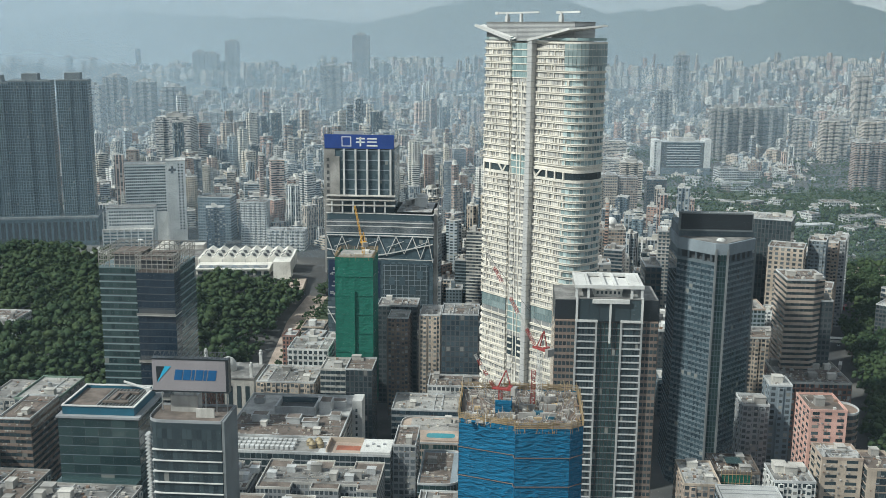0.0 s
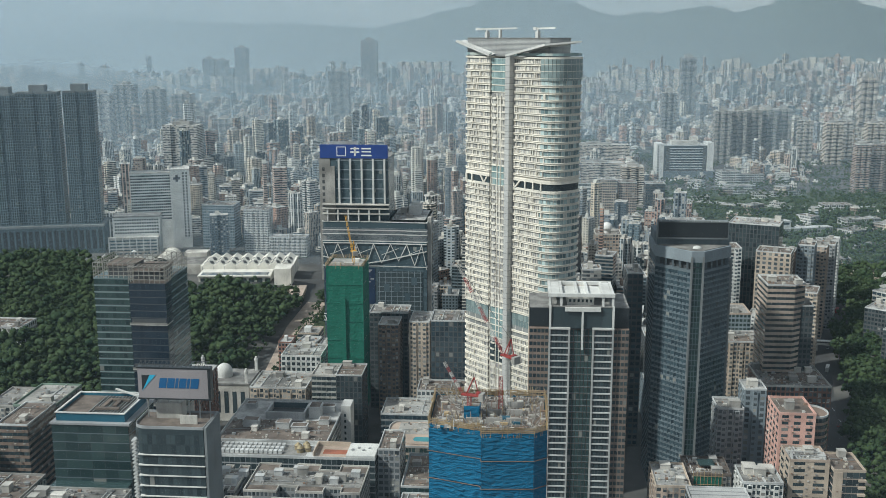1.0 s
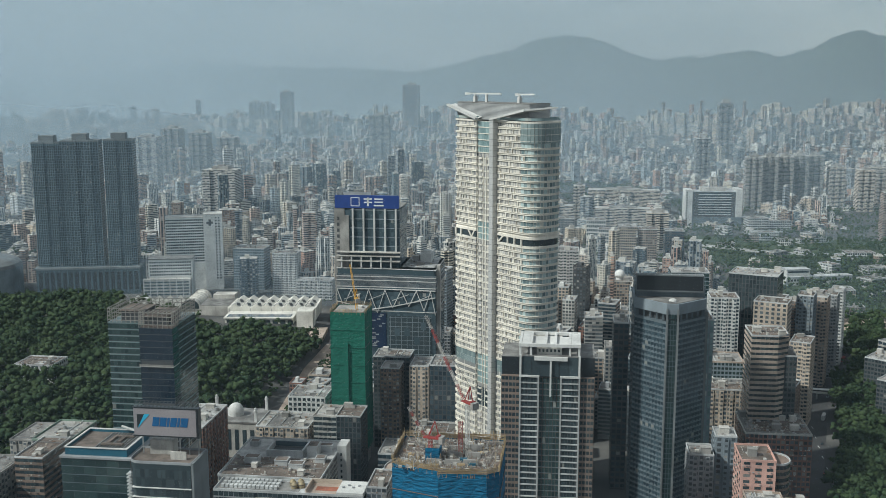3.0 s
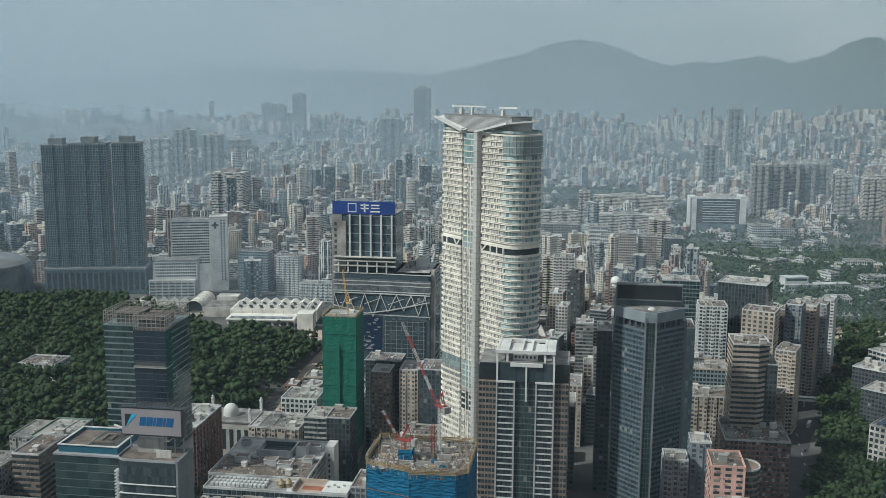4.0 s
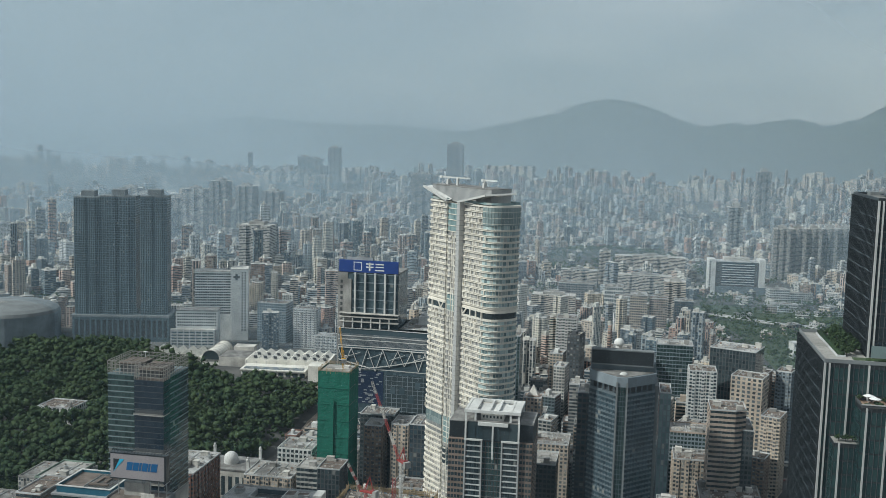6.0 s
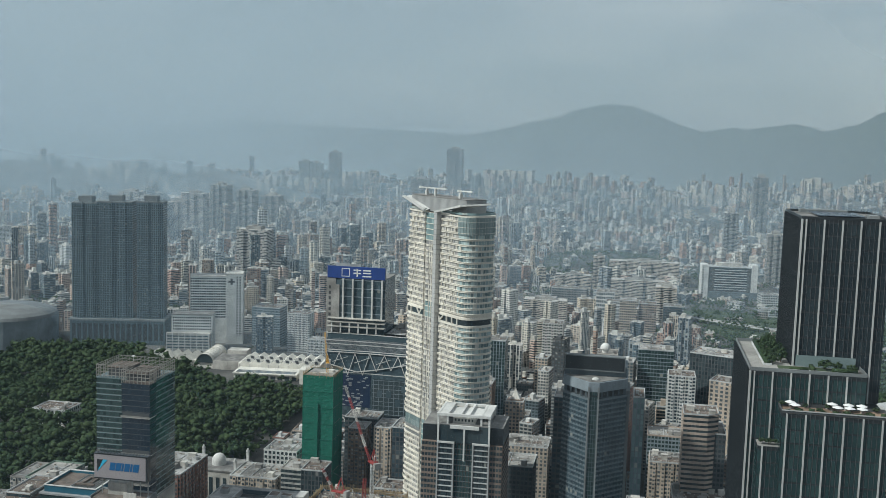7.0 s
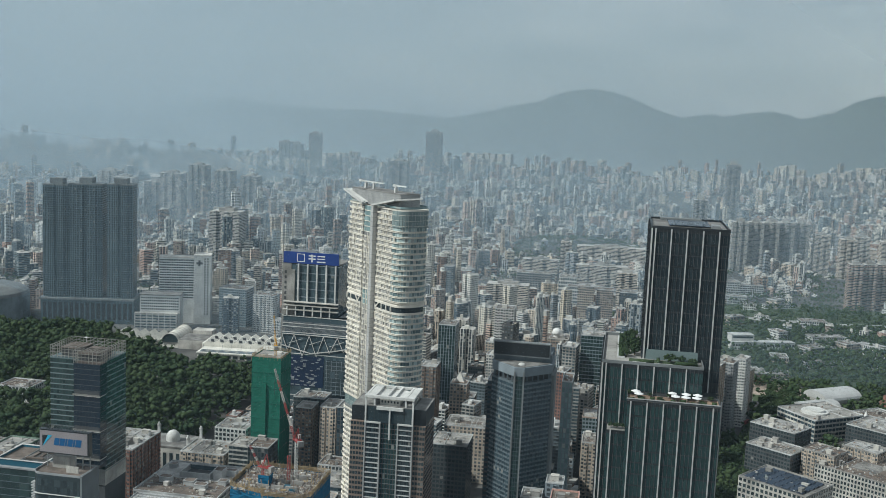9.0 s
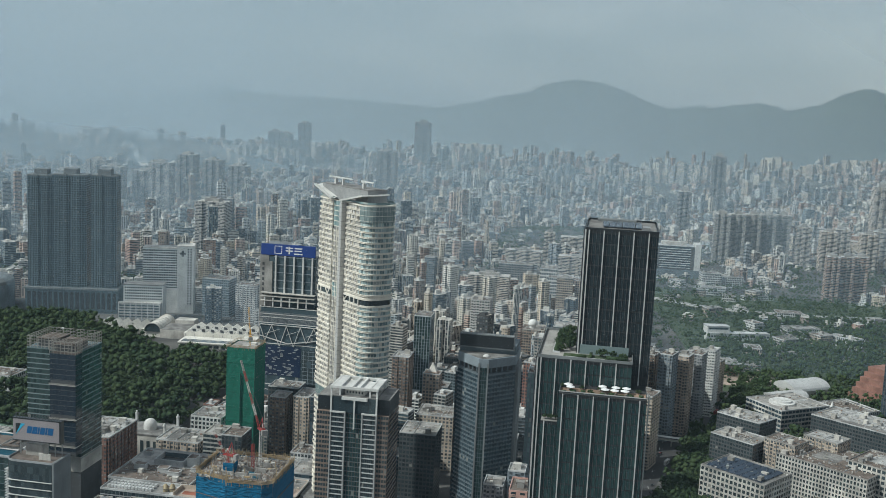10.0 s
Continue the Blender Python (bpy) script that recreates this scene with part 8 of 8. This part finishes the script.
ramp_road()
for lb_, x0_, x1_, y0_, y1_, h_, m_, n_, ro_ in (("white four-storey school block among trees", 474, 516, 1560, 1585, 17, "white", 4, 6), ("white courtyard building with flat roofs", 376, 412, 1868, 1900, 26, "white", 6, 8),
        ("white wing with window bands", 412, 456, 1880, 1905, 20, "white", 5, 8), ("small ochre tiled pavilion", 356, 378, 1758, 1772, 12, "sand", 3, 0), ("long low white clubhouse", 440, 500, 1760, 1772, 7, "white", 2, 22),
        ("white three-storey institute beside trees", 470, 524, 1452, 1475, 14, "white", 4, 18), ("long low white barrack with arches", 482, 540, 1440, 1452, 9, "offwhite", 2, 10), ("long low cream barrack", 438, 494, 1300, 1314, 8, "offwhite", 2, 14),
        ("low white depot with a pale blue roof", 405, 428, 1725, 1740, 9, "white", 2, 0), ("low white pavilion on the sports ground", 415, 440, 1640, 1650, 6, "white", 2, -30), ("low stand with a pale roof", 300, 330, 1700, 1708, 6, "offwhite", 2, 10),
        ("dark brick low block beside the boulevard", 342, 372, 1180, 1215, 14, "redbrown", 4, 16)):
    B("low_building", lb_, x0_, x1_, y0_, y1_, h_, m_, "glassdark", n_, rot=ro_, plant=0.4, grp="low buildings among trees", wide=3.4, gap=1.0, cap="roofpale")
B("park_building", "low white building with brown roof terraces among park trees", -440, -404, 796, 826, 20, "white", "glassdark", 4, z=6, wide=4, gap=1.6)


def arcade_school():
    t = thing("school_building", 396, 1400, 0, 16, "long low white building with rows of arches", "building")
    part("wall", MB().box(-48, 48, -7, 7, 0, 11), M["white"], t)
    part("roof", MB().box(-48.5, 48.5, -7.5, 7.5, 11, 12), M["edge"], t)
    for i in range(22):
        part("arch", MB().box(-46.5 + i * 4.3, -43.6 + i * 4.3, -7.15, -7, 5.5, 8.4).cyl(-45.05 + i * 4.3, -7.08, 0.01, 8.4, 8.41, 4), M["glassdark"], t)
    part("upper_hall", MB().box(-48, -14, -5, 12, 12, 21), M["white"], t)
    part("hall_roof", MB().box(-48.5, -13.5, -5.5, 12.5, 21, 22), M["edge"], t)
    part("hall_glazing", MB().box(-46, -16, -5.15, -5, 17, 19.5), M["glassdark"], t)


arcade_school()
# ---- roads and paving ----
def sheet(name, label, cat, poly, z, mat, kind="structure"):
    mb = MB()
    for a, b in zip(poly[:-1], poly[1:]):
        mb.add([(a[0], a[2], z), (a[1], a[2], z), (b[1], b[2], z), (b[0], b[2], z)], [(0, 1, 2, 3)])
    return solid(name, mb, M[mat], label, cat, kind)


M["line"] = weathered("road_paint", (0.62, 0.62, 0.58), amount=0.3)
sheet("road_boulevard", "wide dark asphalt boulevard", "road", [(190, 216, 440), (200, 226, 560), (216, 246, 700), (246, 286, 860), (330, 372, 1100)], 0.05, "road")
sheet("road_avenue", "straight asphalt avenue between blocks", "road", [(-168, -158, 380), (-168, -158, 900), (-172, -162, 1400)], 0.05, "road")
sheet("pavement_park", "pale paved promenade beside the park", "pavement", [(-182, -170, 700), (-200, -176, 900), (-212, -178, 1000)], 0.12, "sand")
sheet("lawn", "green lawn strip beside the museum", "lawn", [(-170, -158, 700), (-176, -160, 900), (-186, -160, 1190)], 0.14, "grass", "")
sheet("park_ground", "dark green grass and undergrowth under the trees", "grass", [(320, 800, 1060), (322, 900, 1250), (300, 1000, 1500), (230, 1100, 1800)], 0.03, "grass")
sheet("park_floor", "dark shaded park ground under the trees", "grass", [(-660, -206, 600), (-680, -226, 900), (-680, -232, 1010), (-680, -420, 1160)], 0.02, "grass")
sheet("sports_field", "green sports field beside the railway", "lawn", [(264, 318, 1738), (270, 322, 1818)], 0.3, "grass", "")
sheet("sports_pitch", "green sports pitch with bare edges", "lawn", [(440, 515, 1700), (446, 522, 1780)], 0.3, "grass", "")
sheet("earth_yard", "bare ochre earth yard beside the boulevard", "ground", [(350, 420, 1130), (355, 430, 1190)], 0.12, "sand")
for i in range(24):
    a = i / 24
    solid("lane_mark", MB().box(240 + 14 * a + 60 * a * a, 240.4 + 14 * a + 60 * a * a, 560 + 540 * a, 566 + 540 * a, 0.06, 0.075), M["line"], "white painted lane line", "road marking", "structure")
fb = thing("footbridge", 262, 868, 0, 0, "pale covered footbridge over the boulevard", "footbridge")
part("deck", MB().beam((-44, 6, 6.3), (48, -6, 6.3), 4.5, 0.8), M["offwhite"], fb)
part("roof", MB().beam((-44, 6, 9.4), (48, -6, 9.4), 5.0, 0.4), M["white"], fb)
for x in (-40, -15, 15, 44):
    part("pier", MB().box(x - 0.6, x + 0.6, -x * 0.13 - 0.6, -x * 0.13 + 0.6, 0, 6), M["concrete"], fb)


def car(x, y, yaw, paint, word, long=4.4, tall=1.45):
    t = thing("car" if long < 6 else "bus", x, y, 0.06, yaw, f"{word} {'car' if long < 6 else 'double-decker bus'} on the asphalt boulevard", "car" if long < 6 else "bus", "boulevard traffic")
    h, w = long / 2, 0.9 if long < 6 else 1.25
    part("body", MB().prism(rounded(rect(-w, w, -h, h), [0.3, 0.3, 0.3, 0.3], 3), 0.3, tall * 0.6 if long < 6 else tall), M[paint], t)
    if long < 6:
        part("cabin", MB().prism(rect(-w * 0.85, w * 0.85, -h * 0.5, h * 0.45), tall * 0.6, tall, rect(-w * 0.7, w * 0.7, -h * 0.36, h * 0.3)), M["glassdark"], t)
    else:
        part("window_band", MB().box(-w - 0.03, w + 0.03, -h * 0.94, h * 0.94, tall * 0.38, tall * 0.52).box(-w - 0.03, w + 0.03, -h * 0.94, h * 0.94, tall * 0.68, tall * 0.84), M["glassdark"], t)
    for sx in (-1, 1):
        for sy in (-0.62, 0.62):
            ob = part("wheel", MB().cyl(0, 0, 0.34, -0.12, 0.12, 12), M["black"], t, loc=(sx * w * 0.95, sy * h, 0.34))
            ob.rotation_euler = (0, math.pi / 2, 0)


for i in range(18):
    a_ = i / 18
    x_ = 204 + 26 * a_ + 110 * a_ * a_ + (5 if i % 2 else 18)
    word, paint = [("white", "white"), ("silver grey", "metal"), ("dark grey", "darkgrey"), ("red", "red"), ("black", "black")][(i * 3) % 5]
    big = i % 6 == 4
    car(x_, 500 + 560 * a_, -14 - 12 * a_, paint, word, 10.5 if big else 4.4, 4.2 if big else 1.45)
